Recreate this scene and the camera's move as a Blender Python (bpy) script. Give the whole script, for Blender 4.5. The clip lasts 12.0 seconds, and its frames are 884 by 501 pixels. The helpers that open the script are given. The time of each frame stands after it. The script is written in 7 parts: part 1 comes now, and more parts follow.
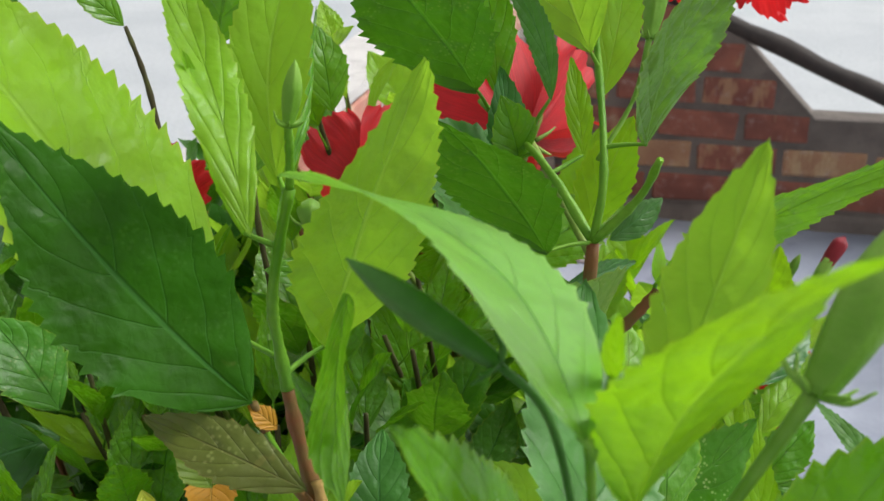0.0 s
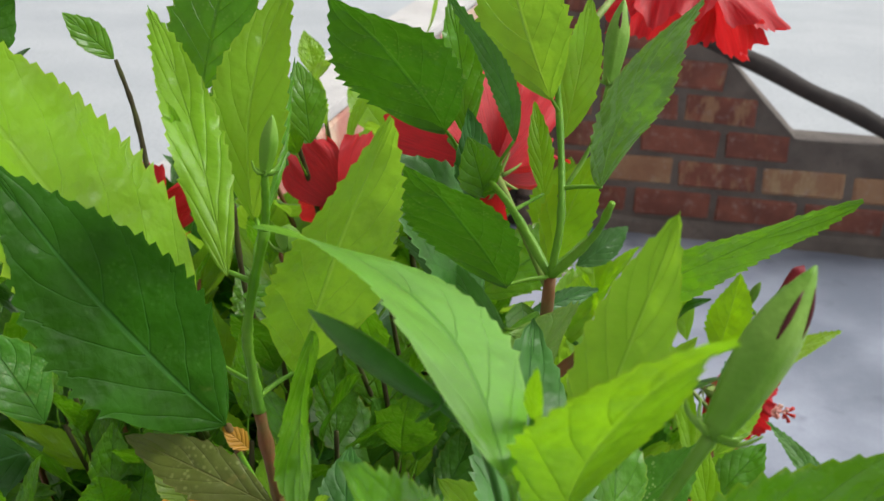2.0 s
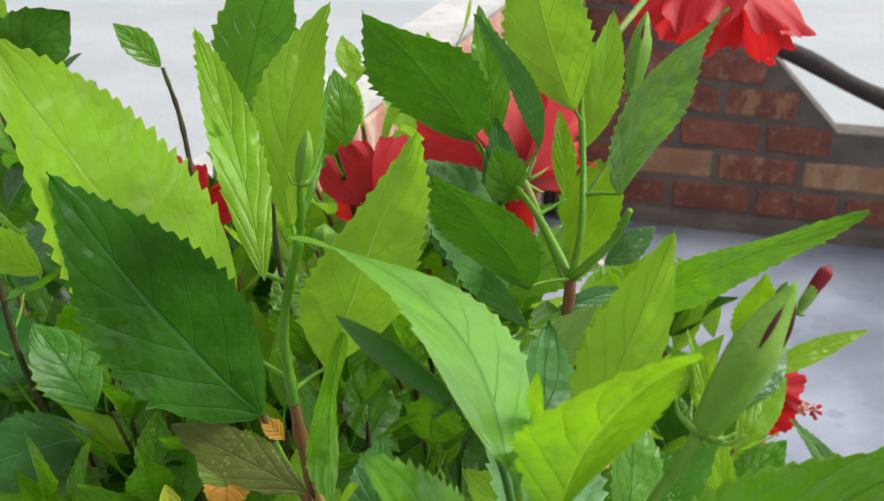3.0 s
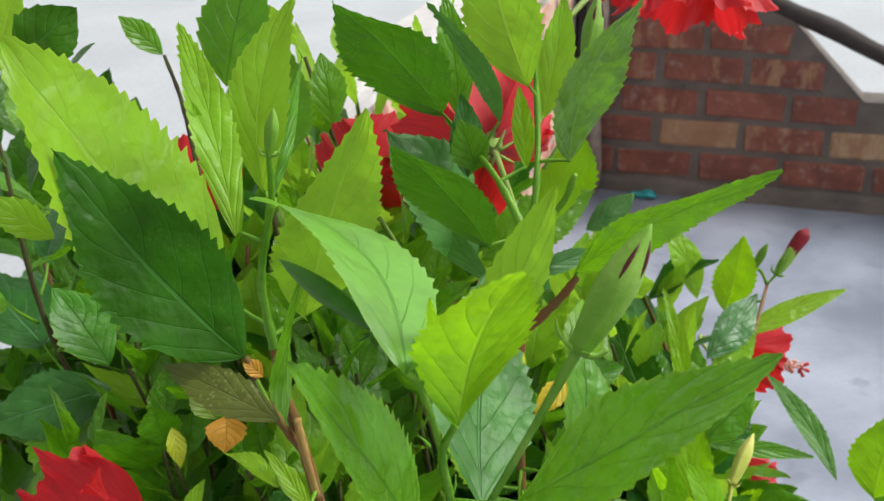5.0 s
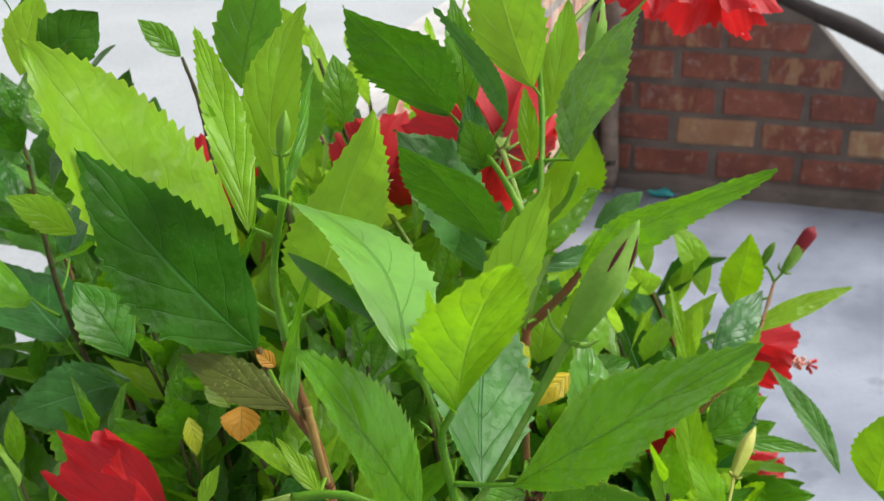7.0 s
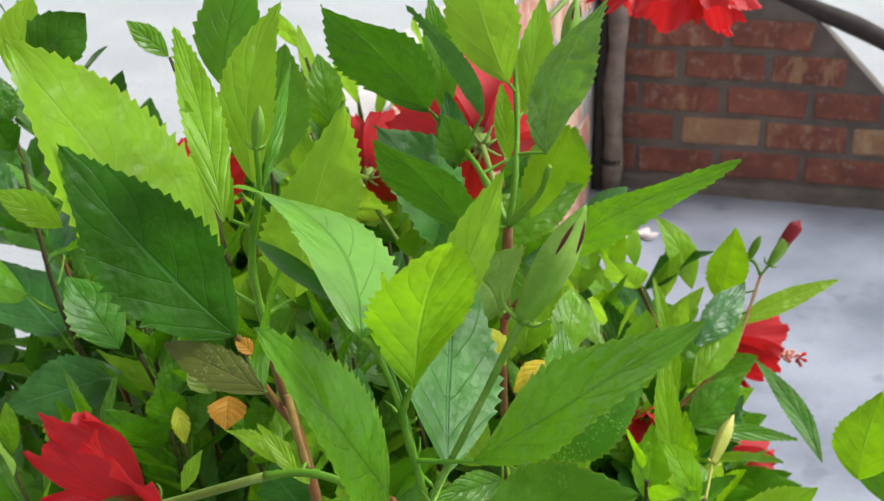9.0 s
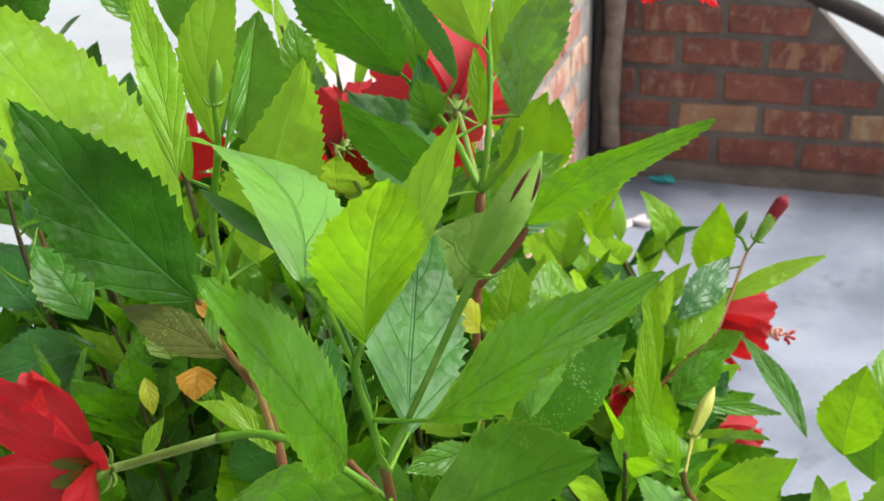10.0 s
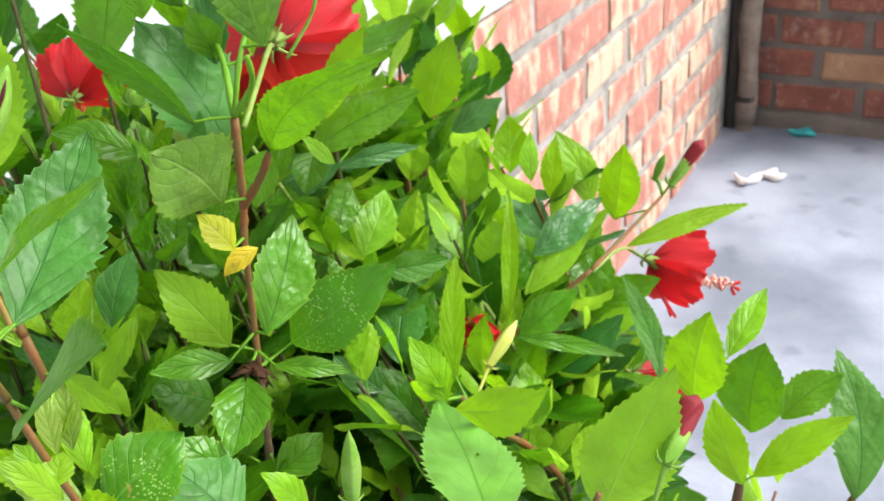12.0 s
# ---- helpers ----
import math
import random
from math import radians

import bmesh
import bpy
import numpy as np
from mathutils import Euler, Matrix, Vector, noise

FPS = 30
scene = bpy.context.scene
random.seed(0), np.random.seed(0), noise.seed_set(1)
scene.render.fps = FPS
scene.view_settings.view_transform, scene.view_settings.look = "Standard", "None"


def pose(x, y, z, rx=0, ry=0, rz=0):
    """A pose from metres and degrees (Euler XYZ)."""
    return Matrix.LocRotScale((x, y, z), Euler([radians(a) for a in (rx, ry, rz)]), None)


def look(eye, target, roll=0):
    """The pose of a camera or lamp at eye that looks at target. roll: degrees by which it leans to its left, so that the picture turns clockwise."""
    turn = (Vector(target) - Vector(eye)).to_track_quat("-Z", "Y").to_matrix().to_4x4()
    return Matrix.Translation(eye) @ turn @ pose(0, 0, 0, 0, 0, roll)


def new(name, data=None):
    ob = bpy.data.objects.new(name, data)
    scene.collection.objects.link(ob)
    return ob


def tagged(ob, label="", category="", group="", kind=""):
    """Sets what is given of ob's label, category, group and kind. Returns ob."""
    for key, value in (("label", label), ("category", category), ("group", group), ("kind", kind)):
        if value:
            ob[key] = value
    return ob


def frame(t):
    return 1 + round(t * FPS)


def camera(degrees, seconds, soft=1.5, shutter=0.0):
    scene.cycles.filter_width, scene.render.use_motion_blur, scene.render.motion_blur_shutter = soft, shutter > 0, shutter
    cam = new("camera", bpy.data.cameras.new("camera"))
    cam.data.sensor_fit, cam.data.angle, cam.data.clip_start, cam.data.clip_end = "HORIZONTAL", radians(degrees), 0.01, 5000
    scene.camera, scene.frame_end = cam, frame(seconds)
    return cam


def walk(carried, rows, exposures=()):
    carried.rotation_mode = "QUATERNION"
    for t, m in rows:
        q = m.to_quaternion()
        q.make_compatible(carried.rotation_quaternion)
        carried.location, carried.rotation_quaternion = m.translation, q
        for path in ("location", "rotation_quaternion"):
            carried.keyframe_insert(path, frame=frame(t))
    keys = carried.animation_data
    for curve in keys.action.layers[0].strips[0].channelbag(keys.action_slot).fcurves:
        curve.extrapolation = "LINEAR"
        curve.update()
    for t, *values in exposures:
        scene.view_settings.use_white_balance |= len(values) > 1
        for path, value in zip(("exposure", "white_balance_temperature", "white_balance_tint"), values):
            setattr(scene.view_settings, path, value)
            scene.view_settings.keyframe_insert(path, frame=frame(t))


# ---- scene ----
cam = camera(46.1, 12.0)
cam.data.dof.use_dof, cam.data.dof.focus_distance, cam.data.dof.aperture_fstop = True, 0.25, 50.0
PATH = [
    (0, (0.107, 0.0981, 1.1913), (-0.3372, 1.8757, 0.3896), -0.38),
    (0.5, (0.1106, 0.0974, 1.1887), (-0.3262, 1.8933, 0.4246), -0.47),
    (1.5, (0.1128, 0.0934, 1.1926), (-0.3179, 1.885, 0.4151), -0.02),
    (2, (0.1144, 0.0858, 1.2039), (-0.3004, 1.8773, 0.4174), 1.23),
    (2.5, (0.1202, 0.0785, 1.2102), (-0.3771, 1.8469, 0.4192), 0.18),
    (3, (0.1204, 0.0748, 1.2128), (-0.3644, 1.8402, 0.4078), 0.85),
    (3.2, (0.1244, 0.0747, 1.2138), (-0.3854, 1.8327, 0.4078), 0.48),
    (4.8, (0.1498, 0.0517, 1.223), (-0.3909, 1.784, 0.3822), -0.57),
    (5, (0.1478, 0.0493, 1.2221), (-0.3942, 1.7799, 0.3787), -0.95),
    (5.5, (0.1465, 0.0461, 1.2218), (-0.4007, 1.7731, 0.3743), -0.73),
    (6, (0.1472, 0.0417, 1.2241), (-0.4164, 1.7645, 0.3789), -0.86),
    (6.5, (0.1495, 0.0436, 1.2234), (-0.4246, 1.7643, 0.3811), -1.46),
    (7, (0.1541, 0.0408, 1.2259), (-0.4206, 1.7597, 0.3805), -1.29),
    (7.2, (0.1562, 0.0424, 1.2243), (-0.4249, 1.7625, 0.3856), -1.84),
    (8.8, (0.1666, 0.0354, 1.2263), (-0.4238, 1.7525, 0.3877), -2.41),
    (9, (0.1664, 0.0347, 1.2265), (-0.4242, 1.7501, 0.3847), -1.89),
    (9.5, (0.1689, 0.0352, 1.2235), (-0.4222, 1.75, 0.3808), -2.08),
    (10, (0.1736, 0.0404, 1.2164), (-0.4136, 1.7481, 0.3567), -1.94),
    (10.5, (0.1914, 0.0489, 1.2119), (-0.3929, 1.7469, 0.3314), -2.05),
    (11, (0.2246, 0.0651, 1.2102), (-0.3891, 1.7448, 0.3145), -2.00),
    (11.5, (0.2822, 0.0764, 1.2101), (-0.4497, 1.6978, 0.2961), -4.47),
    (12, (0.3078, 0.0778, 1.2104), (-0.5625, 1.6165, 0.2749), -4.13),
]
EXPOSURES = [(0.0, 0.62), (0.5, 0.63), (1.0, 0.62), (1.5, 0.49), (2.0, 0.49), (2.5, 0.62), (3.0, 0.65), (5.0, 0.69), (9.5, 0.77), (10.0, 0.9), (10.5, 1.03), (11.5, 1.23), (12.0, 1.34)]
walk(cam, [(t, look(eye, target, roll)) for t, eye, target, roll in PATH], EXPOSURES)

# ---- light ----
world = bpy.data.worlds.new("overcast_sky")
scene.world = world
world.use_nodes = True
wn, wl = world.node_tree.nodes, world.node_tree.links
wn.clear()
sky = wn.new("ShaderNodeTexSky")
sky.sky_type, sky.sun_disc = "NISHITA", False
sky.sun_elevation, sky.sun_rotation = radians(48), radians(60)
sky.air_density, sky.dust_density = 1.0, 4.0
soften = wn.new("ShaderNodeHueSaturation")
soften.inputs["Saturation"].default_value = 0.12
back = wn.new("ShaderNodeBackground")
back.inputs["Strength"].default_value = 0.135
out = wn.new("ShaderNodeOutputWorld")
wl.new(sky.outputs[0], soften.inputs["Color"])
wl.new(soften.outputs[0], back.inputs["Color"])
wl.new(back.outputs[0], out.inputs["Surface"])

sun = new("sun", bpy.data.lights.new("sun", "SUN"))
sun.data.energy, sun.data.angle, sun.data.color = 1.35, radians(24), (1.0, 0.985, 0.96)
sun.matrix_world = look((2.9, 1.4, 3.6), (0, 0, 0))


# ---- materials ----
def material(name, rough=0.6, metal=0.0):
    m = bpy.data.materials.new(name)
    m.use_nodes = True
    n, l = m.node_tree.nodes, m.node_tree.links
    b = n["Principled BSDF"]
    b.inputs["Roughness"].default_value, b.inputs["Metallic"].default_value = rough, metal
    return m, n, l, b


def math_node(n, l, op, a, b=None, c=None, clamp=False):
    k = n.new("ShaderNodeMath")
    k.operation, k.use_clamp = op, clamp
    for i, v in enumerate((a, b, c)):
        if v is None:
            continue
        if isinstance(v, (int, float)):
            k.inputs[i].default_value = v
        else:
            l.new(v, k.inputs[i])
    return k.outputs[0]


def mix_colour(n, l, fac, a, b, mode="MIX"):
    k = n.new("ShaderNodeMix")
    k.data_type, k.blend_type = "RGBA", mode
    for socket, v in ((k.inputs["Factor"], fac), (k.inputs["A"], a), (k.inputs["B"], b)):
        if isinstance(v, (int, float)):
            socket.default_value = v
        elif isinstance(v, tuple):
            socket.default_value = (*v, 1)
        else:
            l.new(v, socket)
    return k.outputs["Result"]


def noise_node(n, l, scale, detail=4, vector=None, rough=0.55):
    k = n.new("ShaderNodeTexNoise")
    k.inputs["Scale"].default_value, k.inputs["Detail"].default_value = scale, detail
    k.inputs["Roughness"].default_value = rough
    if vector is not None:
        l.new(vector, k.inputs["Vector"])
    return k.outputs["Fac"]


def ramp(n, l, fac, lo, hi):
    k = n.new("ShaderNodeMapRange")
    k.interpolation_type = "SMOOTHSTEP"
    k.inputs["From Min"].default_value, k.inputs["From Max"].default_value = lo, hi
    l.new(fac, k.inputs["Value"])
    return k.outputs["Result"]


def bump_node(n, l, height, strength, distance, normal=None):
    k = n.new("ShaderNodeBump")
    k.inputs["Strength"].default_value, k.inputs["Distance"].default_value = strength, distance
    l.new(height, k.inputs["Height"])
    if normal is not None:
        l.new(normal, k.inputs["Normal"])
    return k.outputs["Normal"]


def leaf_material(name, base, vein, glow, rough, through_light=0.32, spots=0.0, spot=(0.5, 0.55, 0.2), pucker=0.9, edge=(0.4, 0.45, 0.03), sheen=0.3):
    """A thin blade: midrib, side veins, cushions between them, specks, light that shines through."""
    m, n, l, b = material(name, rough)
    uv = n.new("ShaderNodeUVMap")
    uv.uv_map = "blade"
    sep = n.new("ShaderNodeSeparateXYZ")
    l.new(uv.outputs[0], sep.inputs[0])
    u = sep.outputs[0]
    v = math_node(n, l, "ABSOLUTE", math_node(n, l, "MULTIPLY_ADD", sep.outputs[1], 2.0, -1.0))
    obj = n.new("ShaderNodeTexCoord").outputs["Object"]
    info = n.new("ShaderNodeObjectInfo")
    island = n.new("ShaderNodeNewGeometry").outputs["Random Per Island"]
    rnd = math_node(n, l, "FRACT", math_node(n, l, "ADD", info.outputs["Random"], island))
    # the side veins leave the midrib at a slant and curve towards the tip
    wob = math_node(n, l, "MULTIPLY", noise_node(n, l, 70, 2, obj), 0.06)
    run = math_node(n, l, "SUBTRACT", math_node(n, l, "ADD", u, wob), math_node(n, l, "MULTIPLY", math_node(n, l, "POWER", v, 1.15), 0.33))
    saw = math_node(n, l, "FRACT", math_node(n, l, "MULTIPLY", run, 5.6))
    near = math_node(n, l, "MULTIPLY", math_node(n, l, "ABSOLUTE", math_node(n, l, "SUBTRACT", saw, 0.5)), 2.0)
    side_vein = math_node(n, l, "MULTIPLY", ramp(n, l, near, 0.93, 1.0), math_node(n, l, "SUBTRACT", 1.0, math_node(n, l, "MULTIPLY", v, 0.75)))
    midrib = ramp(n, l, v, 0.055, 0.012)
    veins = math_node(n, l, "MAXIMUM", midrib, math_node(n, l, "MULTIPLY", side_vein, 0.55))
    net = n.new("ShaderNodeTexVoronoi")
    net.feature = "DISTANCE_TO_EDGE"
    net.inputs["Scale"].default_value = 420
    l.new(obj, net.inputs["Vector"])
    net_line = ramp(n, l, net.outputs["Distance"], 0.10, 0.0)
    patch = noise_node(n, l, 55, 3, obj)
    fine = noise_node(n, l, 600, 3, obj)
    bulge = math_node(n, l, "MULTIPLY_ADD", noise_node(n, l, 260, 2, obj, 0.4), 0.35, noise_node(n, l, 105, 2, obj, 0.4))
    darker = tuple(c * 0.62 for c in base)
    lighter = tuple(min(1, c * 1.28) for c in base)
    col = mix_colour(n, l, ramp(n, l, patch, 0.3, 0.7), darker, lighter)
    col = mix_colour(n, l, math_node(n, l, "MULTIPLY", fine, 0.3), col, tuple(c * 0.6 for c in base))
    warm = tuple(min(1, c) for c in (base[0] * 1.5 + 0.02, base[1] * 1.12, base[2] * 0.8))
    col = mix_colour(n, l, math_node(n, l, "MULTIPLY", rnd, 0.5), col, warm)
    col = mix_colour(n, l, math_node(n, l, "MULTIPLY", net_line, 0.04), col, vein)
    col = mix_colour(n, l, math_node(n, l, "MULTIPLY", veins, 0.65), col, vein)
    col = mix_colour(n, l, math_node(n, l, "MULTIPLY", ramp(n, l, v, 0.93, 1.0), 0.28), col, edge)
    if spots > 0:
        vor = n.new("ShaderNodeTexVoronoi")
        vor.inputs["Scale"].default_value = 780
        l.new(obj, vor.inputs["Vector"])
        dots = ramp(n, l, vor.outputs["Distance"], 0.38, 0.2)
        mask = math_node(n, l, "MULTIPLY", dots, ramp(n, l, noise_node(n, l, 90, 2, obj), 0.48, 0.62))
        col = mix_colour(n, l, math_node(n, l, "MULTIPLY", mask, spots), col, spot)
        blot = ramp(n, l, noise_node(n, l, 160, 2, obj), 0.71, 0.76)
        col = mix_colour(n, l, math_node(n, l, "MULTIPLY", blot, spots * 0.9), col, (0.32, 0.25, 0.07))
    l.new(col, b.inputs["Base Color"])
    b.inputs["Specular IOR Level"].default_value = min(0.8, sheen * 1.2)
    b.inputs["Coat Weight"].default_value, b.inputs["Coat Roughness"].default_value = sheen * 0.12, 0.25
    l.new(math_node(n, l, "MULTIPLY_ADD", noise_node(n, l, 120, 3, obj), 0.18, rough - 0.09), b.inputs["Roughness"])
    cushion = math_node(n, l, "SUBTRACT", 1.0, math_node(n, l, "POWER", near, 3.0))
    height = math_node(n, l, "SUBTRACT", math_node(n, l, "MULTIPLY_ADD", cushion, 0.15 * pucker, math_node(n, l, "MULTIPLY", bulge, 2.2 * pucker)), math_node(n, l, "MULTIPLY", veins, 0.3))
    nor = bump_node(n, l, height, 0.75, 0.0014)
    nor = bump_node(n, l, math_node(n, l, "SUBTRACT", fine, math_node(n, l, "MULTIPLY", net_line, 0.25)), 0.18, 0.0003, nor)
    l.new(nor, b.inputs["Normal"])
    tr = n.new("ShaderNodeBsdfTranslucent")
    l.new(mix_colour(n, l, 0.55, col, glow), tr.inputs["Color"])
    l.new(nor, tr.inputs["Normal"])
    mix = n.new("ShaderNodeMixShader")
    mix.inputs[0].default_value = through_light
    l.new(b.outputs[0], mix.inputs[1])
    l.new(tr.outputs[0], mix.inputs[2])
    l.new(mix.outputs[0], n["Material Output"].inputs["Surface"])
    return m


LEAF = {
    "mid": leaf_material("leaf_mid_green", (0.066, 0.235, 0.006), (0.022, 0.115, 0.006), (0.25, 0.60, 0.01), 0.30, 0.41, spots=0.10, pucker=1.1, sheen=0.34),
    "fresh": leaf_material("leaf_fresh_green", (0.165, 0.40, 0.012), (0.27, 0.48, 0.06), (0.50, 0.82, 0.05), 0.34, 0.52),
    "young": leaf_material("leaf_young_yellow_green", (0.165, 0.41, 0.004), (0.26, 0.50, 0.04), (0.42, 0.76, 0.01), 0.35, 0.47),
    "dark": leaf_material("leaf_dark_green", (0.021, 0.10, 0.004), (0.045, 0.15, 0.03), (0.08, 0.32, 0.01), 0.36, 0.22, spots=0.15, spot=(0.12, 0.24, 0.05), edge=(0.05, 0.16, 0.015), pucker=0.8, sheen=0.09),
    "deep": leaf_material("leaf_deep_green", (0.028, 0.135, 0.006), (0.06, 0.19, 0.02), (0.12, 0.38, 0.01), 0.34, 0.27, spots=0.15, edge=(0.08, 0.22, 0.015), pucker=0.9, sheen=0.35),
    "bright": leaf_material("leaf_bright_green", (0.066, 0.255, 0.005), (0.02, 0.11, 0.006), (0.30, 0.66, 0.01), 0.27, 0.41, spots=0.12, pucker=1.0, sheen=0.6),
    "dull": leaf_material("leaf_dull_green", (0.042, 0.18, 0.009), (0.02, 0.10, 0.008), (0.2, 0.5, 0.01), 0.40, 0.37, spots=0.15),
    "teal": leaf_material("leaf_blue_green", (0.030, 0.140, 0.022), (0.10, 0.24, 0.10), (0.12, 0.36, 0.05), 0.33, 0.25, edge=(0.07, 0.2, 0.06)),
    "silver": leaf_material("leaf_pale_shiny", (0.048, 0.175, 0.022), (0.03, 0.13, 0.025), (0.17, 0.48, 0.08), 0.42, 0.25, pucker=0.9, sheen=0.22, edge=(0.2, 0.38, 0.14)),
    "gloss": leaf_material("leaf_light_shiny", (0.12, 0.335, 0.03), (0.065, 0.23, 0.02), (0.32, 0.68, 0.05), 0.34, 0.34, pucker=0.4, sheen=0.48, edge=(0.32, 0.55, 0.1)),
    "pucker": leaf_material("leaf_puckered_green", (0.11, 0.27, 0.035), (0.19, 0.36, 0.08), (0.28, 0.56, 0.04), 0.38, 0.35, pucker=3.2),
    "spot": leaf_material("leaf_speckled_green", (0.045, 0.20, 0.006), (0.11, 0.28, 0.04), (0.19, 0.52, 0.01), 0.38, 0.34, spots=0.95, spot=(0.34, 0.50, 0.14)),
    "olive": leaf_material("leaf_olive_green", (0.13, 0.26, 0.03), (0.2, 0.32, 0.07), (0.3, 0.52, 0.03), 0.42, 0.34, spots=0.25),
    "bronze": leaf_material("leaf_bronze_green", (0.085, 0.125, 0.02), (0.16, 0.16, 0.05), (0.16, 0.22, 0.02), 0.45, 0.25, spots=0.25, edge=(0.16, 0.10, 0.03)),
    "lime": leaf_material("leaf_lime_yellow", (0.42, 0.50, 0.02), (0.5, 0.55, 0.1), (0.7, 0.75, 0.03), 0.42, 0.35, spots=0.3, spot=(0.45, 0.35, 0.05), edge=(0.55, 0.5, 0.05)),
    "orange": leaf_material("leaf_withered_orange", (0.48, 0.26, 0.02), (0.4, 0.24, 0.05), (0.6, 0.33, 0.03), 0.5, 0.35, spots=0.3, spot=(0.35, 0.2, 0.04), edge=(0.5, 0.25, 0.04)),
    "yellow": leaf_material("leaf_withered_yellow", (0.64, 0.52, 0.02), (0.6, 0.5, 0.12), (0.85, 0.62, 0.03), 0.5, 0.35, spots=0.5, spot=(0.4, 0.28, 0.04), edge=(0.6, 0.45, 0.05)),
}


def stem_material(name, low, high, rough=0.55):
    m, n, l, b = material(name, rough)
    obj = n.new("ShaderNodeTexCoord").outputs["Object"]
    col = mix_colour(n, l, ramp(n, l, noise_node(n, l, 90, 4, obj), 0.35, 0.65), low, high)
    col = mix_colour(n, l, math_node(n, l, "MULTIPLY", noise_node(n, l, 700, 3, obj), 0.4), col, tuple(c * 0.5 for c in low))
    l.new(col, b.inputs["Base Color"])
    l.new(bump_node(n, l, noise_node(n, l, 500, 4, obj), 0.5, 0.0006), b.inputs["Normal"])
    b.inputs["Specular IOR Level"].default_value = 0.25
    return m


STEM = {
    "green": stem_material("stem_green", (0.10, 0.27, 0.012), (0.17, 0.36, 0.022), 0.45),
    "red": stem_material("stem_reddish", (0.21, 0.075, 0.026), (0.14, 0.11, 0.028), 0.55),
    "brown": stem_material("stem_bark", (0.12, 0.065, 0.035), (0.20, 0.13, 0.075), 0.8),
    "twig": stem_material("stem_twig", (0.05, 0.04, 0.014), (0.085, 0.095, 0.022), 0.7),
    "straw": stem_material("stem_straw", (0.3, 0.19, 0.05), (0.36, 0.24, 0.08), 0.7),
    "dry": stem_material("dry_brown", (0.035, 0.014, 0.006), (0.085, 0.034, 0.014), 0.9),
    "calyx": stem_material("calyx_green", (0.13, 0.30, 0.022), (0.24, 0.42, 0.065), 0.45),
    "calyx_dark": stem_material("calyx_dark_green", (0.035, 0.13, 0.014), (0.06, 0.18, 0.025), 0.45),
    "calyx_yellow": stem_material("calyx_yellow", (0.45, 0.5, 0.08), (0.6, 0.58, 0.16), 0.5),
    "calyx_pale": stem_material("calyx_pale", (0.17, 0.28, 0.04), (0.28, 0.35, 0.09), 0.5),
    "anther": stem_material("stamen_pink", (0.78, 0.36, 0.30), (0.85, 0.60, 0.48), 0.6),
    "stigma": stem_material("stigma_red", (0.6, 0.03, 0.02), (0.7, 0.06, 0.03), 0.5),
}


def petal_material(name, base, glow, deep):
    m, n, l, b = material(name, 0.5)
    uv = n.new("ShaderNodeUVMap")
    uv.uv_map = "blade"
    sep = n.new("ShaderNodeSeparateXYZ")
    l.new(uv.outputs[0], sep.inputs[0])
    obj = n.new("ShaderNodeTexCoord").outputs["Object"]
    stretch = n.new("ShaderNodeMapping")
    stretch.inputs["Scale"].default_value = (2.5, 26, 1)
    l.new(uv.outputs[0], stretch.inputs["Vector"])
    lines = noise_node(n, l, 1.6, 4, stretch.outputs[0])
    col = mix_colour(n, l, ramp(n, l, lines, 0.35, 0.65), tuple(c * 0.72 for c in base), base)
    col = mix_colour(n, l, ramp(n, l, sep.outputs[0], 0.35, 0.0), col, deep)
    col = mix_colour(n, l, math_node(n, l, "MULTIPLY", noise_node(n, l, 400, 3, obj), 0.25), col, tuple(c * 0.6 for c in base))
    l.new(col, b.inputs["Base Color"])
    nor = bump_node(n, l, lines, 0.6, 0.0012)
    l.new(nor, b.inputs["Normal"])
    tr = n.new("ShaderNodeBsdfTranslucent")
    l.new(mix_colour(n, l, 0.5, col, glow), tr.inputs["Color"])
    mix = n.new("ShaderNodeMixShader")
    mix.inputs[0].default_value = 0.38
    l.new(b.outputs[0], mix.inputs[1])
    l.new(tr.outputs[0], mix.inputs[2])
    l.new(mix.outputs[0], n["Material Output"].inputs["Surface"])
    return m


PETAL = petal_material("petal_red", (0.66, 0.012, 0.022), (0.95, 0.03, 0.03), (0.22, 0.005, 0.012))
SEAM = petal_material("petal_dark_inside", (0.13, 0.012, 0.015), (0.2, 0.02, 0.02), (0.10, 0.012, 0.012))
PETAL_BUD = petal_material("petal_rolled_red", (0.36, 0.02, 0.035), (0.5, 0.04, 0.05), (0.2, 0.03, 0.03))


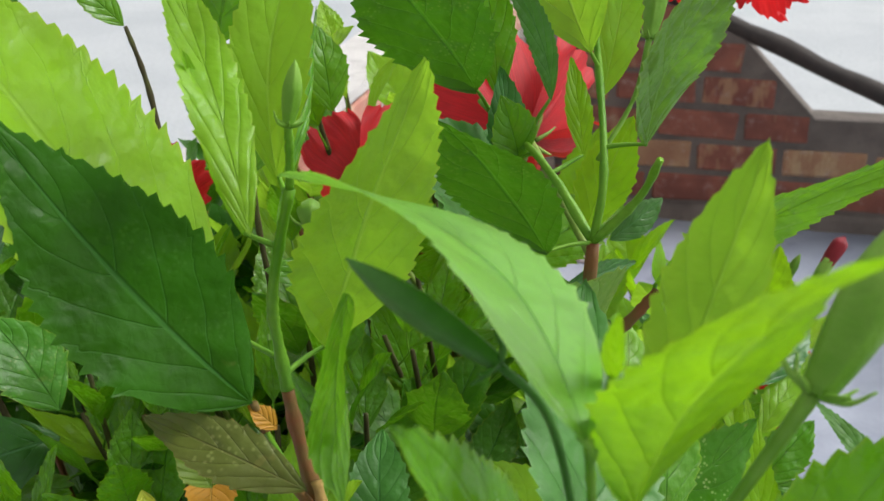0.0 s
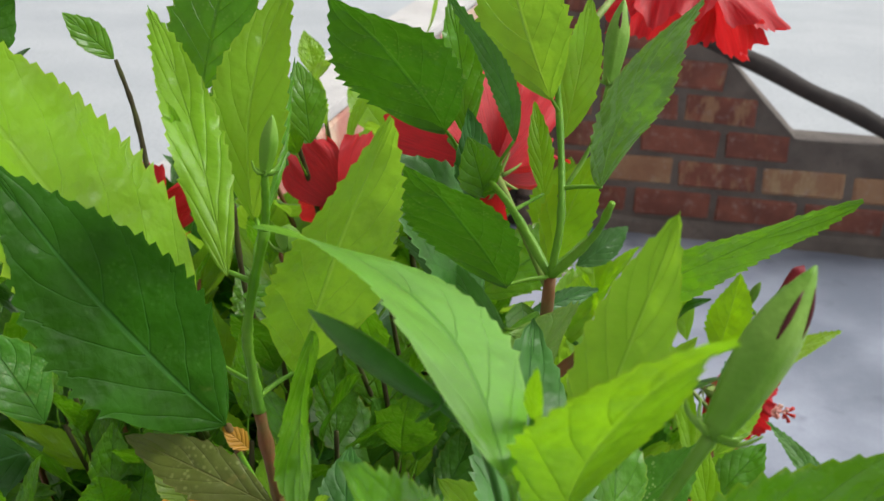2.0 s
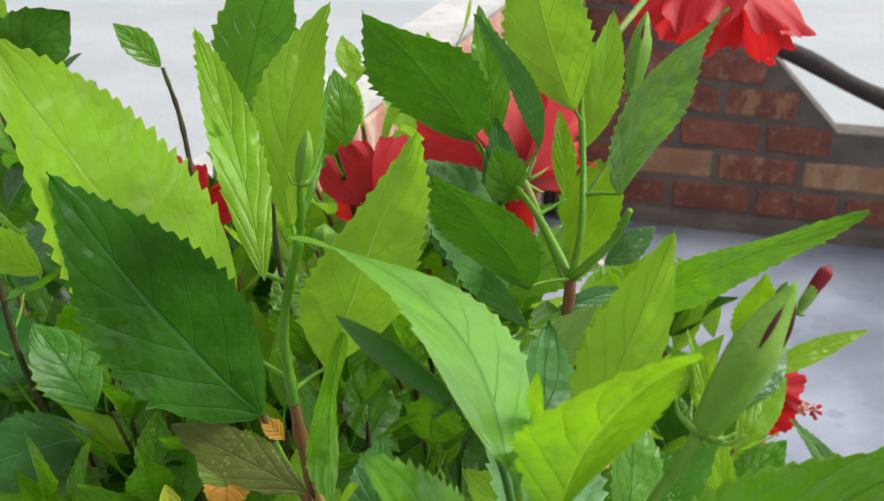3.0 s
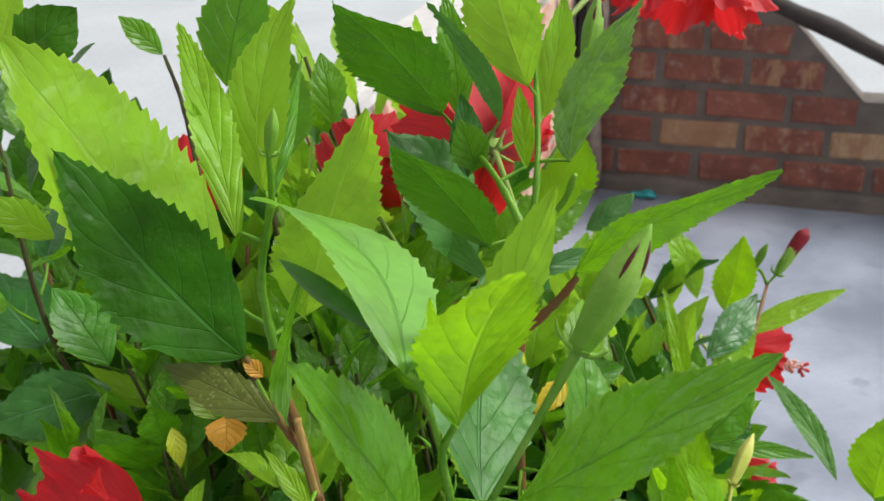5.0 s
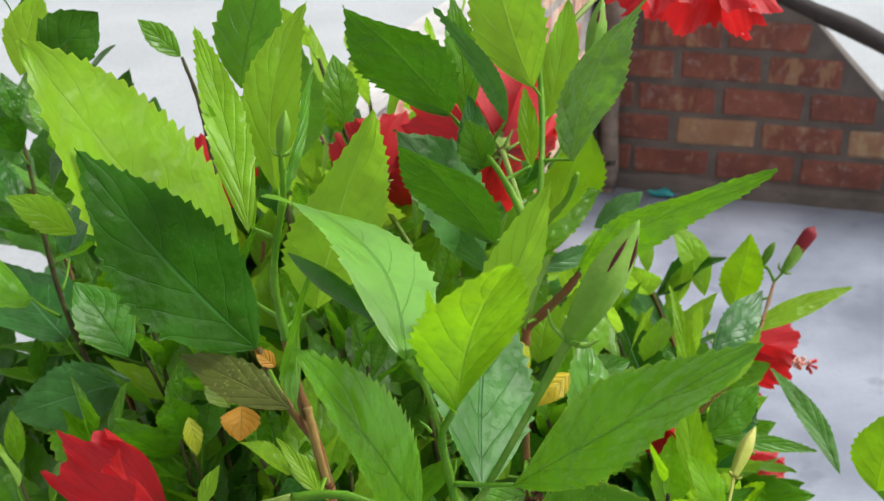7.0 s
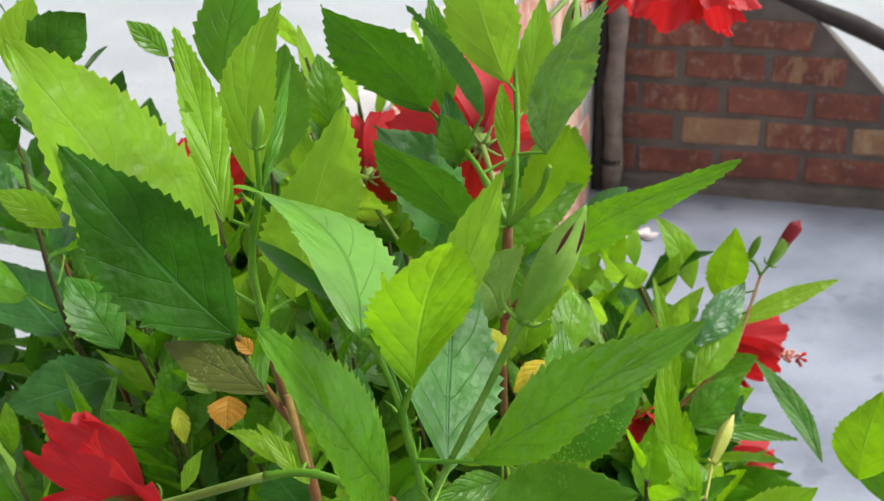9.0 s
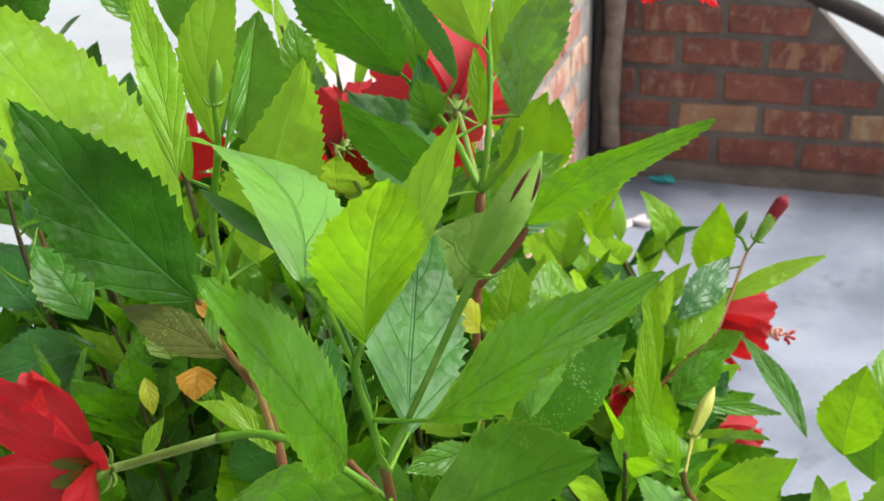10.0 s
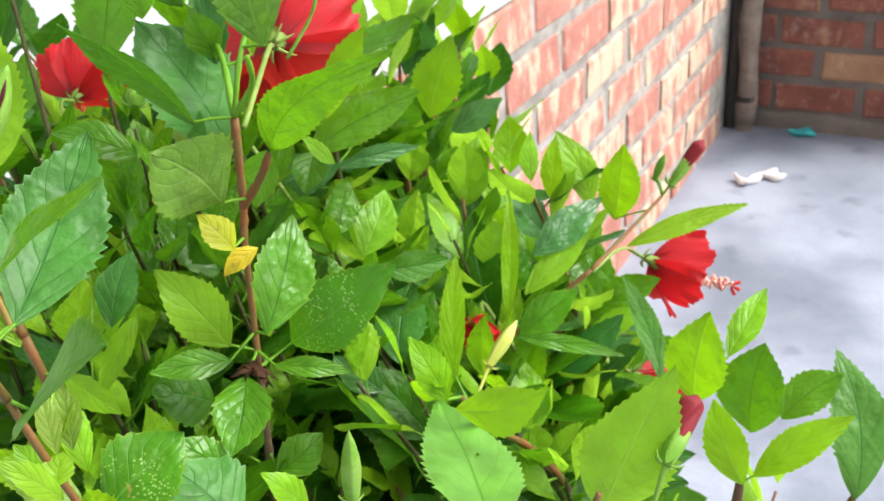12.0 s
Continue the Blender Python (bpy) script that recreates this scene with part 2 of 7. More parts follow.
def brick_material(name, red, red_dark, cream, cream_share):
    m, n, l, b = material(name, 0.85)
    tc = n.new("ShaderNodeTexCoord")
    info = n.new("ShaderNodeObjectInfo")
    rnd = info.outputs["Random"]
    shift = n.new("ShaderNodeVectorMath")
    shift.operation = "ADD"
    comb = n.new("ShaderNodeCombineXYZ")
    for i in range(3):
        l.new(math_node(n, l, "MULTIPLY", rnd, 31.0 + 17 * i), comb.inputs[i])
    l.new(tc.outputs["Object"], shift.inputs[0])
    l.new(comb.outputs[0], shift.inputs[1])
    long = n.new("ShaderNodeMapping")
    long.inputs["Scale"].default_value = (1.0, 1.0, 0.42)
    long.inputs["Rotation"].default_value = (0, radians(14), 0)
    l.new(shift.outputs[0], long.inputs["Vector"])
    band = noise_node(n, l, 24, 5, long.outputs[0], 0.62)
    grain = noise_node(n, l, 170, 5, shift.outputs[0])
    cloud = noise_node(n, l, 12, 3, shift.outputs[0])
    col = mix_colour(n, l, ramp(n, l, cloud, 0.3, 0.7), red_dark, red)
    level = math_node(n, l, "ADD", band, math_node(n, l, "MULTIPLY_ADD", math_node(n, l, "FRACT", math_node(n, l, "MULTIPLY", rnd, 7.31)), 0.16, cream_share))
    col = mix_colour(n, l, ramp(n, l, level, 0.56, 0.72), col, cream)
    col = mix_colour(n, l, math_node(n, l, "MULTIPLY", ramp(n, l, grain, 0.45, 0.75), 0.22), col, tuple(c * 0.6 for c in red_dark))
    dust = ramp(n, l, noise_node(n, l, 30, 6, shift.outputs[0], 0.7), 0.52, 0.72)
    col = mix_colour(n, l, math_node(n, l, "MULTIPLY", dust, 0.32), col, (0.46, 0.42, 0.38))
    l.new(col, b.inputs["Base Color"])
    l.new(bump_node(n, l, grain, 0.7, 0.004), b.inputs["Normal"])
    return m


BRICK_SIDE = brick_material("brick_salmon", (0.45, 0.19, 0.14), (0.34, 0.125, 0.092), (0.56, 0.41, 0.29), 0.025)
# red-brown bricks, coloured darker to hold the end wall's shade
BRICK_FAR = brick_material("brick_red_brown_shaded", (0.26, 0.092, 0.060), (0.165, 0.056, 0.040), (0.31, 0.17, 0.095), -0.06)
BRICK_BUFF = brick_material("brick_buff", (0.37, 0.22, 0.12), (0.29, 0.15, 0.085), (0.42, 0.29, 0.16), -0.01)


def stone_material(name, light, dark, scale, rough, relief, stain=0.4, wet=None, speck=0.35):
    m, n, l, b = material(name, rough)
    pos = n.new("ShaderNodeTexCoord").outputs["Object"]
    big = noise_node(n, l, scale, 5, pos)
    grain = noise_node(n, l, scale * 40, 5, pos)
    col = mix_colour(n, l, ramp(n, l, big, 0.32, 0.68), dark, light)
    col = mix_colour(n, l, math_node(n, l, "MULTIPLY", ramp(n, l, grain, 0.4, 0.75), speck), col, tuple(c * 0.6 for c in dark))
    blot = ramp(n, l, noise_node(n, l, scale * 3.1, 3, pos), 0.58, 0.72)
    col = mix_colour(n, l, math_node(n, l, "MULTIPLY", blot, stain), col, tuple(c * 0.62 for c in dark))
    l.new(col, b.inputs["Base Color"])
    if wet:
        l.new(math_node(n, l, "MULTIPLY_ADD", ramp(n, l, big, 0.35, 0.65), wet, rough - wet), b.inputs["Roughness"])
    l.new(bump_node(n, l, grain, 0.5, relief), b.inputs["Normal"])
    return m


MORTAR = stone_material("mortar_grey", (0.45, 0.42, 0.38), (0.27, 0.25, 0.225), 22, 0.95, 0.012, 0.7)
CONCRETE = stone_material("cement_floor", (0.31, 0.34, 0.405), (0.155, 0.177, 0.222), 2.6, 0.62, 0.001, 0.5, wet=0.22, speck=0.12)
# shaded copy of the parapet mortar: the end wall's shade is in its colour
MORTAR_FAR = stone_material("mortar_grey_shaded", (0.175, 0.150, 0.130), (0.115, 0.098, 0.086), 9, 0.95, 0.006)
MORTAR_TOP = stone_material("mortar_weathered_pale", (0.62, 0.60, 0.57), (0.48, 0.46, 0.44), 9, 0.9, 0.006)
PLASTER = stone_material("whitewash", (0.43, 0.45, 0.46), (0.37, 0.39, 0.405), 1.3, 0.8, 0.002, 0.08)
TIMBER = stone_material("weathered_timber", (0.27, 0.215, 0.175), (0.17, 0.13, 0.105), 25, 0.8, 0.002)
# pole and strap, and the shade of the gap beside the post
TIMBER_AND_GAP_DARK = stone_material("dark_timber_and_gap", (0.045, 0.035, 0.03), (0.03, 0.024, 0.02), 25, 0.8, 0.002)
TEAL = stone_material("teal_plastic", (0.03, 0.36, 0.37), (0.02, 0.30, 0.32), 60, 0.4, 0.0003, 0.1)
CHALK = stone_material("white_plastic", (0.8, 0.76, 0.74), (0.7, 0.62, 0.6), 60, 0.5, 0.0005, 0.1)


# ---- building tools ----
def mesh_object(name, verts, faces, mats, parent=None, slots=None, uvs=None, smooth=True, at=None):
    me = bpy.data.meshes.new(name)
    me.from_pydata(verts, [], faces)
    for mt in mats:
        me.materials.append(mt)
    if slots:
        me.polygons.foreach_set("material_index", slots)
    if uvs:
        layer = me.uv_layers.new(name="blade")
        for lp in me.loops:
            layer.data[lp.index].uv = uvs[lp.vertex_index]
    me.polygons.foreach_set("use_smooth", [smooth] * len(faces))
    me.update()
    ob = new(name, me)
    if at is not None:
        ob.matrix_basis = at
    if parent:
        adopt(ob, parent)
    return ob


def world_of(ob):
    return world_of(ob.parent) @ ob.matrix_parent_inverse @ ob.matrix_basis if ob.parent else ob.matrix_basis.copy()


def adopt(ob, parent):
    ob.parent = parent
    ob.matrix_parent_inverse = world_of(parent).inverted()
    return ob


def part(name, bm, mt, parent, label=""):
    me = bpy.data.meshes.new(name)
    bm.to_mesh(me)
    bm.free()
    me.materials.append(mt)
    ob = new(name, me)
    if parent:
        adopt(ob, parent)
    return tagged(ob, label) if label else ob


def smooth_line(pts, steps=6):
    """Catmull-Rom through the points."""
    p = [Vector(q) for q in pts]
    if len(p) == 2:
        return [p[0].lerp(p[1], i / steps) for i in range(steps + 1)]
    p = [2 * p[0] - p[1]] + p + [2 * p[-1] - p[-2]]
    res = []
    for i in range(1, len(p) - 2):
        for k in range(steps):
            t = k / steps
            a, b, c, d = p[i - 1], p[i], p[i + 1], p[i + 2]
            res.append(0.5 * ((2 * b) + (c - a) * t + (2 * a - 5 * b + 4 * c - d) * t * t + (3 * b - a - 3 * c + d) * t ** 3))
    res.append(p[-2])
    return res


def tube_data(line, radii, sides=8):
    """Vertices and faces of a tapered, rounded tube along a line."""
    verts, faces = [], []
    side = Vector((1, 0.3, 0.1))
    for i, q in enumerate(line):
        d = (line[min(i + 1, len(line) - 1)] - line[max(i - 1, 0)]).normalized()
        x = (side - d * side.dot(d)).normalized()
        y = d.cross(x)
        r = radii(i / (len(line) - 1)) if callable(radii) else radii
        verts += [q + r * (math.cos(a) * x + math.sin(a) * y) for a in (2 * math.pi * k / sides for k in range(sides))]
    for i in range(len(line) - 1):
        for k in range(sides):
            a, b = i * sides + k, i * sides + (k + 1) % sides
            faces.append((a, b, b + sides, a + sides))
    faces.append(tuple(reversed(range(sides))))
    faces.append(tuple(range(len(verts) - sides, len(verts))))
    return verts, faces


STEM_LINES = {}


def stem(shrub, pts, r0, r1, kind="green", knots=True, name="stem"):
    line = smooth_line(pts, 7)
    rnd = random.Random(len(line) * 7 + int(abs(pts[0][0]) * 1e4))
    swell = [1 + (0.25 if knots and rnd.random() < 0.25 else rnd.uniform(-0.06, 0.08)) for _ in line]
    n = len(line) - 1
    verts, faces = tube_data(line, lambda t: (r0 + (r1 - r0) * t) * swell[round(t * n)], 8)
    STEM_LINES.setdefault(shrub.name, []).extend(line)
    return mesh_object(name, verts, faces, [STEM[kind]], shrub)


def frame_of(base, tip, normal):
    x = (Vector(tip) - Vector(base)).normalized()
    z = Vector(normal)
    z = (z - x * z.dot(x)).normalized()
    y = z.cross(x)
    return Matrix(((x.x, y.x, z.x, base[0]), (x.y, y.y, z.y, base[1]), (x.z, y.z, z.z, base[2]), (0, 0, 0, 1)))


def outline(u, wide=0.4):
    """Half width of an ovate, pointed blade along its length, at most 1."""
    b = 1.2
    a = wide / (1 - wide) * b
    top = (wide ** a) * ((1 - wide) ** b)
    return max(0.0, (u ** a) * ((1 - u) ** b) / top)


def blade_data(length, width, arch, fold, seed, teeth=9, side=0.0, wide=0.43, twist=0.0, tooth=0.11):
    """A toothed leaf blade: base at the origin, tip on +x, upper face to +z."""
    rnd = random.Random(seed)
    us = [0.0, 0.025, 0.07, 0.13, 0.2]
    peaks = {}
    u0 = 0.25
    step = (0.965 - u0) / teeth
    for k in range(teeth):
        off = rnd.uniform(-0.12, 0.12)
        us += [u0 + k * step, u0 + (k + 0.42 + off) * step, u0 + (k + 0.84 + off * 0.8) * step]
        peaks[len(us) - 1] = 1.0
        peaks[len(us) - 2] = 0.42
    us += [0.985, 1.0]
    vs = (-1, -0.72, -0.42, -0.16, 0, 0.16, 0.42, 0.72, 1)
    lean = math.tan(radians(fold))
    ph, ph2 = rnd.uniform(0, 6.3), rnd.uniform(0, 6.3)
    wav = rnd.uniform(0.02, 0.05)
    verts, uvs, faces = [], [], []
    for i, u in enumerate(us):
        w0 = outline(u, wide) * width / 2
        mid = Vector((length * u, side * length * 4 * u * (1 - u), arch * length * 4 * u * (1 - u)))
        tw = twist * (u - 0.3)
        for j, v in enumerate(vs):
            w = w0
            if abs(v) == 1:
                jig = 1 + rnd.uniform(-0.35, 0.35)
                w = w0 * (1 + tooth * jig * peaks.get(i, 0.0) * min(1, 1.6 - u)) + (0.0005 * length / 0.05 * peaks.get(i, 0.0) if u > 0.8 else 0)
            yy = v * w
            wave = wav * width * math.sin(9 * u + ph + (1.7 if v > 0 else 0)) * v * v
            sag = -0.22 * lean * abs(v) * abs(v) * w
            zz = lean * abs(yy) + wave + sag + 0.006 * width * math.sin(14 * u + ph2 + 5 * v)
            zz += tw * yy
            verts.append(mid + Vector((0.10 * w0 * v * v, yy, zz)))
            uvs.append((u, v / 2 + 0.5))
    nv = len(vs)
    for i in range(len(us) - 1):
        for j in range(nv - 1):
            a = i * nv + j
            faces.append((a, a + nv, a + nv + 1, a + 1))
    return verts, faces, uvs


def add_stalk(verts, faces, uvs, start, end, r=0.0005):
    """The stalk of a leaf, in the leaf's own frame, from the blade's base to the stem."""
    mid = (start + end) / 2 + Vector((0, 0, -0.04 * (end - start).length))
    v2, f2 = tube_data(smooth_line([start, mid, end], 4), lambda t: r * (0.85 + 0.5 * t), 6)
    k = len(verts)
    return verts + v2, faces + [tuple(a + k for a in f) for f in f2], uvs + [(0.5, 0.5)] * len(v2), len(f2)


LEAF_COUNT = [0]


def leaf(shrub, base, tip, normal, width, kind, arch=0.05, fold=10, side=0.0, teeth=9, stalk="green", wide=0.43, twist=0.0, reach=0.022, label=""):
    """One leaf where it grows, with its stalk bent to the nearest stem below it."""
    LEAF_COUNT[0] += 1
    length = (Vector(tip) - Vector(base)).length
    at = frame_of(base, tip, normal)
    verts, faces, uvs = blade_data(length, width, arch, fold, LEAF_COUNT[0], teeth, side, wide, twist)
    nb = len(faces)
    b = Vector(base)
    best = min(STEM_LINES.get(shrub.name, [b]), key=lambda q: (q - b).length + (0.5 * (q.z - b.z) if q.z > b.z else 0))
    if 0.001 < (best - b).length < reach:
        verts, faces, uvs, extra = add_stalk(verts, faces, uvs, Vector((0.001, 0, 0)), at.inverted() @ best)
    slots = [0] * nb + [1] * (len(faces) - nb)
    ob = mesh_object("leaf", verts, faces, [LEAF[kind], STEM[stalk]], shrub, slots, uvs, True, at)
    said = label or LEAF_WORDS.get(kind, "")
    return tagged(ob, said) if said else ob


LEAF_WORDS = {
    "young": "young yellow-green leaf", "dark": "dark green glossy leaf", "silver": "pale shiny leaf with fine teeth",
    "gloss": "light green shiny leaf bent at its tip", "spot": "green leaf speckled with pale dots", "yellow": "withered yellow leaf", "lime": "leaf turning yellow", "orange": "withered orange leaf",
    "pucker": "puckered light green leaf", "bronze": "bronze-tinged dark leaf", "olive": "broad olive green leaf",
}
SHARED = {}


def shared_leaf(kind, variant):
    """A few alike leaves, 50 mm long, whose meshes many leaves of the inner bush share."""
    key = (kind, variant)
    if key not in SHARED:
        rnd = random.Random(variant * 13 + 5)
        length = 0.05
        verts, faces, uvs = blade_data(length, length * rnd.uniform(0.42, 0.62), rnd.uniform(-0.1, 0.1), rnd.uniform(4, 22), variant + 500, rnd.choice((6, 7, 8)), rnd.uniform(-0.06, 0.06), rnd.uniform(0.36, 0.48), rnd.uniform(-0.5, 0.5))
        nb = len(faces)
        verts, faces, uvs, extra = add_stalk(verts, faces, uvs, Vector((0.001, 0, 0)), Vector((-0.014, 0, -0.003)))
        ob = mesh_object("leaf", verts, faces, [LEAF[kind], STEM["green"]], None, [0] * nb + [1] * extra, uvs)
        SHARED[key] = ob.data
        bpy.data.objects.remove(ob)
    return SHARED[key]


def shoot(shrub, top, low, leaves, size, kinds, seed, bark="twig", start=0.0):
    """A leafy twig: alternate leaves round a stem, upright at its top, spreading lower down."""
    rnd = random.Random(seed)
    top, low = Vector(top), Vector(low)
    mid = top.lerp(low, 0.5) + Vector((rnd.uniform(-0.015, 0.015), rnd.uniform(-0.015, 0.015), 0.01))
    line = smooth_line([low, mid, top], 8)
    verts, faces = tube_data(line, lambda t: 0.0019 - 0.0011 * t, 6)
    STEM_LINES.setdefault(shrub.name, []).extend(line)
    mesh_object("stem", verts, faces, [STEM[bark]], shrub)
    turn = rnd.uniform(0, 6.28)
    for k in range(leaves):
        f = start + (1 - start) * (k / max(1, leaves - 1)) ** 0.9 * 0.82
        q = line[min(len(line) - 1, max(0, round((1 - f) * (len(line) - 1))))]
        turn += 2.4 + rnd.uniform(-0.4, 0.4)
        lift = radians(68 - 85 * f + rnd.uniform(-18, 18))
        d = Vector((math.cos(turn) * math.cos(lift), math.sin(turn) * math.cos(lift), math.sin(lift)))
        up = Vector((0, 0, 1)) if lift < radians(60) else Vector((-math.cos(turn), -math.sin(turn), 0.3))
        up = up + Vector((rnd.uniform(-0.5, 0.5), rnd.uniform(-0.5, 0.5), 0))
        s = size * (0.55 + 0.6 * min(1, f * 2.2)) * rnd.uniform(0.8, 1.2) / 0.05
        b = q + d * 0.014 * s
        kind = kinds[0] if f < 0.22 else rnd.choice(kinds[1:])
        ob = new("leaf", shared_leaf(kind, rnd.randrange(6)))
        ob.matrix_basis = frame_of(b, b + d, up) @ Matrix.Diagonal((s, s, s, 1))
        adopt(ob, shrub)


MASS = {}
MASS_SHAPES = {}


def mass_leaf(variant):
    """Vertices and faces, 50 mm long, of a leaf deep in the bush."""
    if variant not in MASS_SHAPES:
        rnd = random.Random(variant * 17 + 3)
        v, f, uv = blade_data(0.05, 0.05 * rnd.uniform(0.4, 0.6), rnd.uniform(-0.1, 0.1), rnd.uniform(4, 22), variant + 900, 5, rnd.uniform(-0.06, 0.06), rnd.uniform(0.36, 0.48), rnd.uniform(-0.5, 0.5))
        MASS_SHAPES[variant] = (np.array([tuple(q) for q in v]), f, uv)
    return MASS_SHAPES[variant]


def thicket(shrub, top, low, leaves, size, kinds, seed):
    """A leafy twig deep in the bush; all such twigs of a shrub are joined into one mesh for each colour."""
    rnd = random.Random(seed)
    top, low = Vector(top), Vector(low)
    mid = top.lerp(low, 0.5) + Vector((rnd.uniform(-0.015, 0.015), rnd.uniform(-0.015, 0.015), 0.01))
    line = smooth_line([low, mid, top], 6)
    v, f = tube_data(line, lambda t: 0.0022 - 0.0013 * t, 5)
    store = MASS.setdefault((shrub.name, "stem"), [[], [], []])
    k0 = len(store[0])
    store[0] += [tuple(q) for q in v]
    store[1] += [tuple(q + k0 for q in face) for face in f]
    turn = rnd.uniform(0, 6.28)
    for k in range(leaves):
        f = (k / max(1, leaves - 1)) ** 0.9 * 0.9
        q = line[min(len(line) - 1, max(0, round((1 - f) * (len(line) - 1))))]
        turn += 2.4 + rnd.uniform(-0.4, 0.4)
        lift = radians(66 - 80 * f + rnd.uniform(-20, 20))
        d = Vector((math.cos(turn) * math.cos(lift), math.sin(turn) * math.cos(lift), math.sin(lift)))
        up = Vector((0, 0, 1)) if lift < radians(60) else Vector((-math.cos(turn), -math.sin(turn), 0.3))
        up = up + Vector((rnd.uniform(-0.5, 0.5), rnd.uniform(-0.5, 0.5), 0))
        s = size * (0.78 + 0.4 * min(1, f * 2.2)) * rnd.uniform(0.8, 1.2) / 0.05
        b = q + d * 0.009 * s
        kind = kinds[0] if f < 0.22 else rnd.choice(kinds[1:])
        pts, faces, uv = mass_leaf(rnd.randrange(8))
        m = np.array(frame_of(b, b + d, up))
        store = MASS.setdefault((shrub.name, kind), [[], [], []])
        k0 = len(store[0])
        store[0] += [tuple(r) for r in (pts * s) @ m[:3, :3].T + m[:3, 3]]
        store[1] += [tuple(a + k0 for a in face) for face in faces]
        store[2] += uv


def grow_mass():
    for (name, kind), (v, f, uv) in MASS.items():
        shrub = bpy.data.objects[name]
        ob = mesh_object("inner_twig" if kind == "stem" else "inner_foliage", v, f, [STEM["red"] if kind == "stem" else LEAF[kind]], shrub, uvs=uv or None)
        tagged(ob, kind="stuff")


def petal_data(length, width, cup, frill, seed):
    """One petal, from its claw at the origin along +x, its inner face to +z."""
    rnd = random.Random(seed)
    nu, nvv = 14, 45
    ph = [rnd.uniform(0, 6.3) for _ in range(4)]
    verts, uvs, faces = [], [], []
    for i in range(nu + 1):
        u = i / nu
        w = width / 2 * (0.10 + 0.90 * math.sin(min(1, u * 1.04) ** 0.8 * math.pi * 0.60) ** 1.1)
        for j in range(nvv):
            v = 2 * j / (nvv - 1) - 1
            edge = max(0, u - 0.55) / 0.45
            x = length * (u - 0.17 * u * u * v * v)
            x += frill / 0.05 * length * edge * edge * (0.04 * math.sin(6 * v + ph[0]) + 0.022 * math.sin(13 * v + ph[1]) + 0.017 * math.sin(31 * v + ph[2]))
            y = v * w * (1 + 0.03 * edge * math.sin(9 * u + ph[2]))
            z = cup * length * (u * u) + 0.14 * w * v * v * (1 - u)
            z += frill * length * edge * (math.sin(7 * v + ph[3]) + 0.5 * math.sin(13 * v + ph[1])) * (0.35 + abs(v))
            verts.append(Vector((x, y, z)))
            uvs.append((u, j / (nvv - 1)))
    for i in range(nu):
        for j in range(nvv - 1):
            a = i * nvv + j
            faces.append((a, a + nvv, a + nvv + 1, a + 1))
    return verts, faces, uvs


def sepal_cup(length, r, lobes, flare, thick_base=0.35, seed=0):
    """A calyx along +x: a cup that splits into pointed lobes."""
    verts, faces = [], []
    nu, sides = 8, lobes * 6
    for i in range(nu + 1):
        u = i / nu
        for k in range(sides):
            a = 2 * math.pi * k / sides
            in_lobe = abs(math.sin(a * lobes / 2))
            stop = 0.55 + 0.45 * in_lobe ** 0.7
            uu = min(u, stop)
            rr = r * (thick_base + (1 - thick_base) * math.sin(min(1, uu * 1.7) * math.pi / 2)) * (1 + flare * uu * uu)
            if i == nu:
                rr *= 0.97
            verts.append(Vector((length * uu, rr * math.cos(a), rr * math.sin(a))))
    for i in range(nu):
        for k in range(sides):
            a, b = i * sides + k, i * sides + (k + 1) % sides
            faces.append((a, b, b + sides, a + sides))
    return verts, faces


def bract_data(count, length, r, seed, spread=0.9):
    """The ring of narrow bracts under a calyx, curved outwards."""
    rnd = random.Random(seed)
    verts, faces = [], []
    for k in range(count):
        a = 2 * math.pi * k / count + rnd.uniform(-0.2, 0.2)
        rad = Vector((0, math.cos(a), math.sin(a)))
        s = length * rnd.uniform(0.75, 1.2)
        line = smooth_line([rad * r * 0.6, rad * (r + s * 0.45 * spread) + Vector((s * 0.15, 0, 0)), rad * (r + s * 0.8 * spread) + Vector((s * rnd.uniform(0.25, 0.7), 0, 0))], 4)
        v2, f2 = tube_data(line, lambda t: 0.00075 * (1.15 - t) * length / 0.009 + 0.0001, 5)
        n0 = len(verts)
        verts += v2
        faces += [tuple(q + n0 for q in f) for f in f2]
    return verts, faces


def axis_frame(base, tip, roll=0.0):
    d = Vector(tip) - Vector(base)
    up = Vector((0, 0, 1)) if abs(d.normalized().z) < 0.95 else Vector((0, 1, 0))
    return frame_of(base, tip, up) @ Matrix.Rotation(roll, 4, "X")


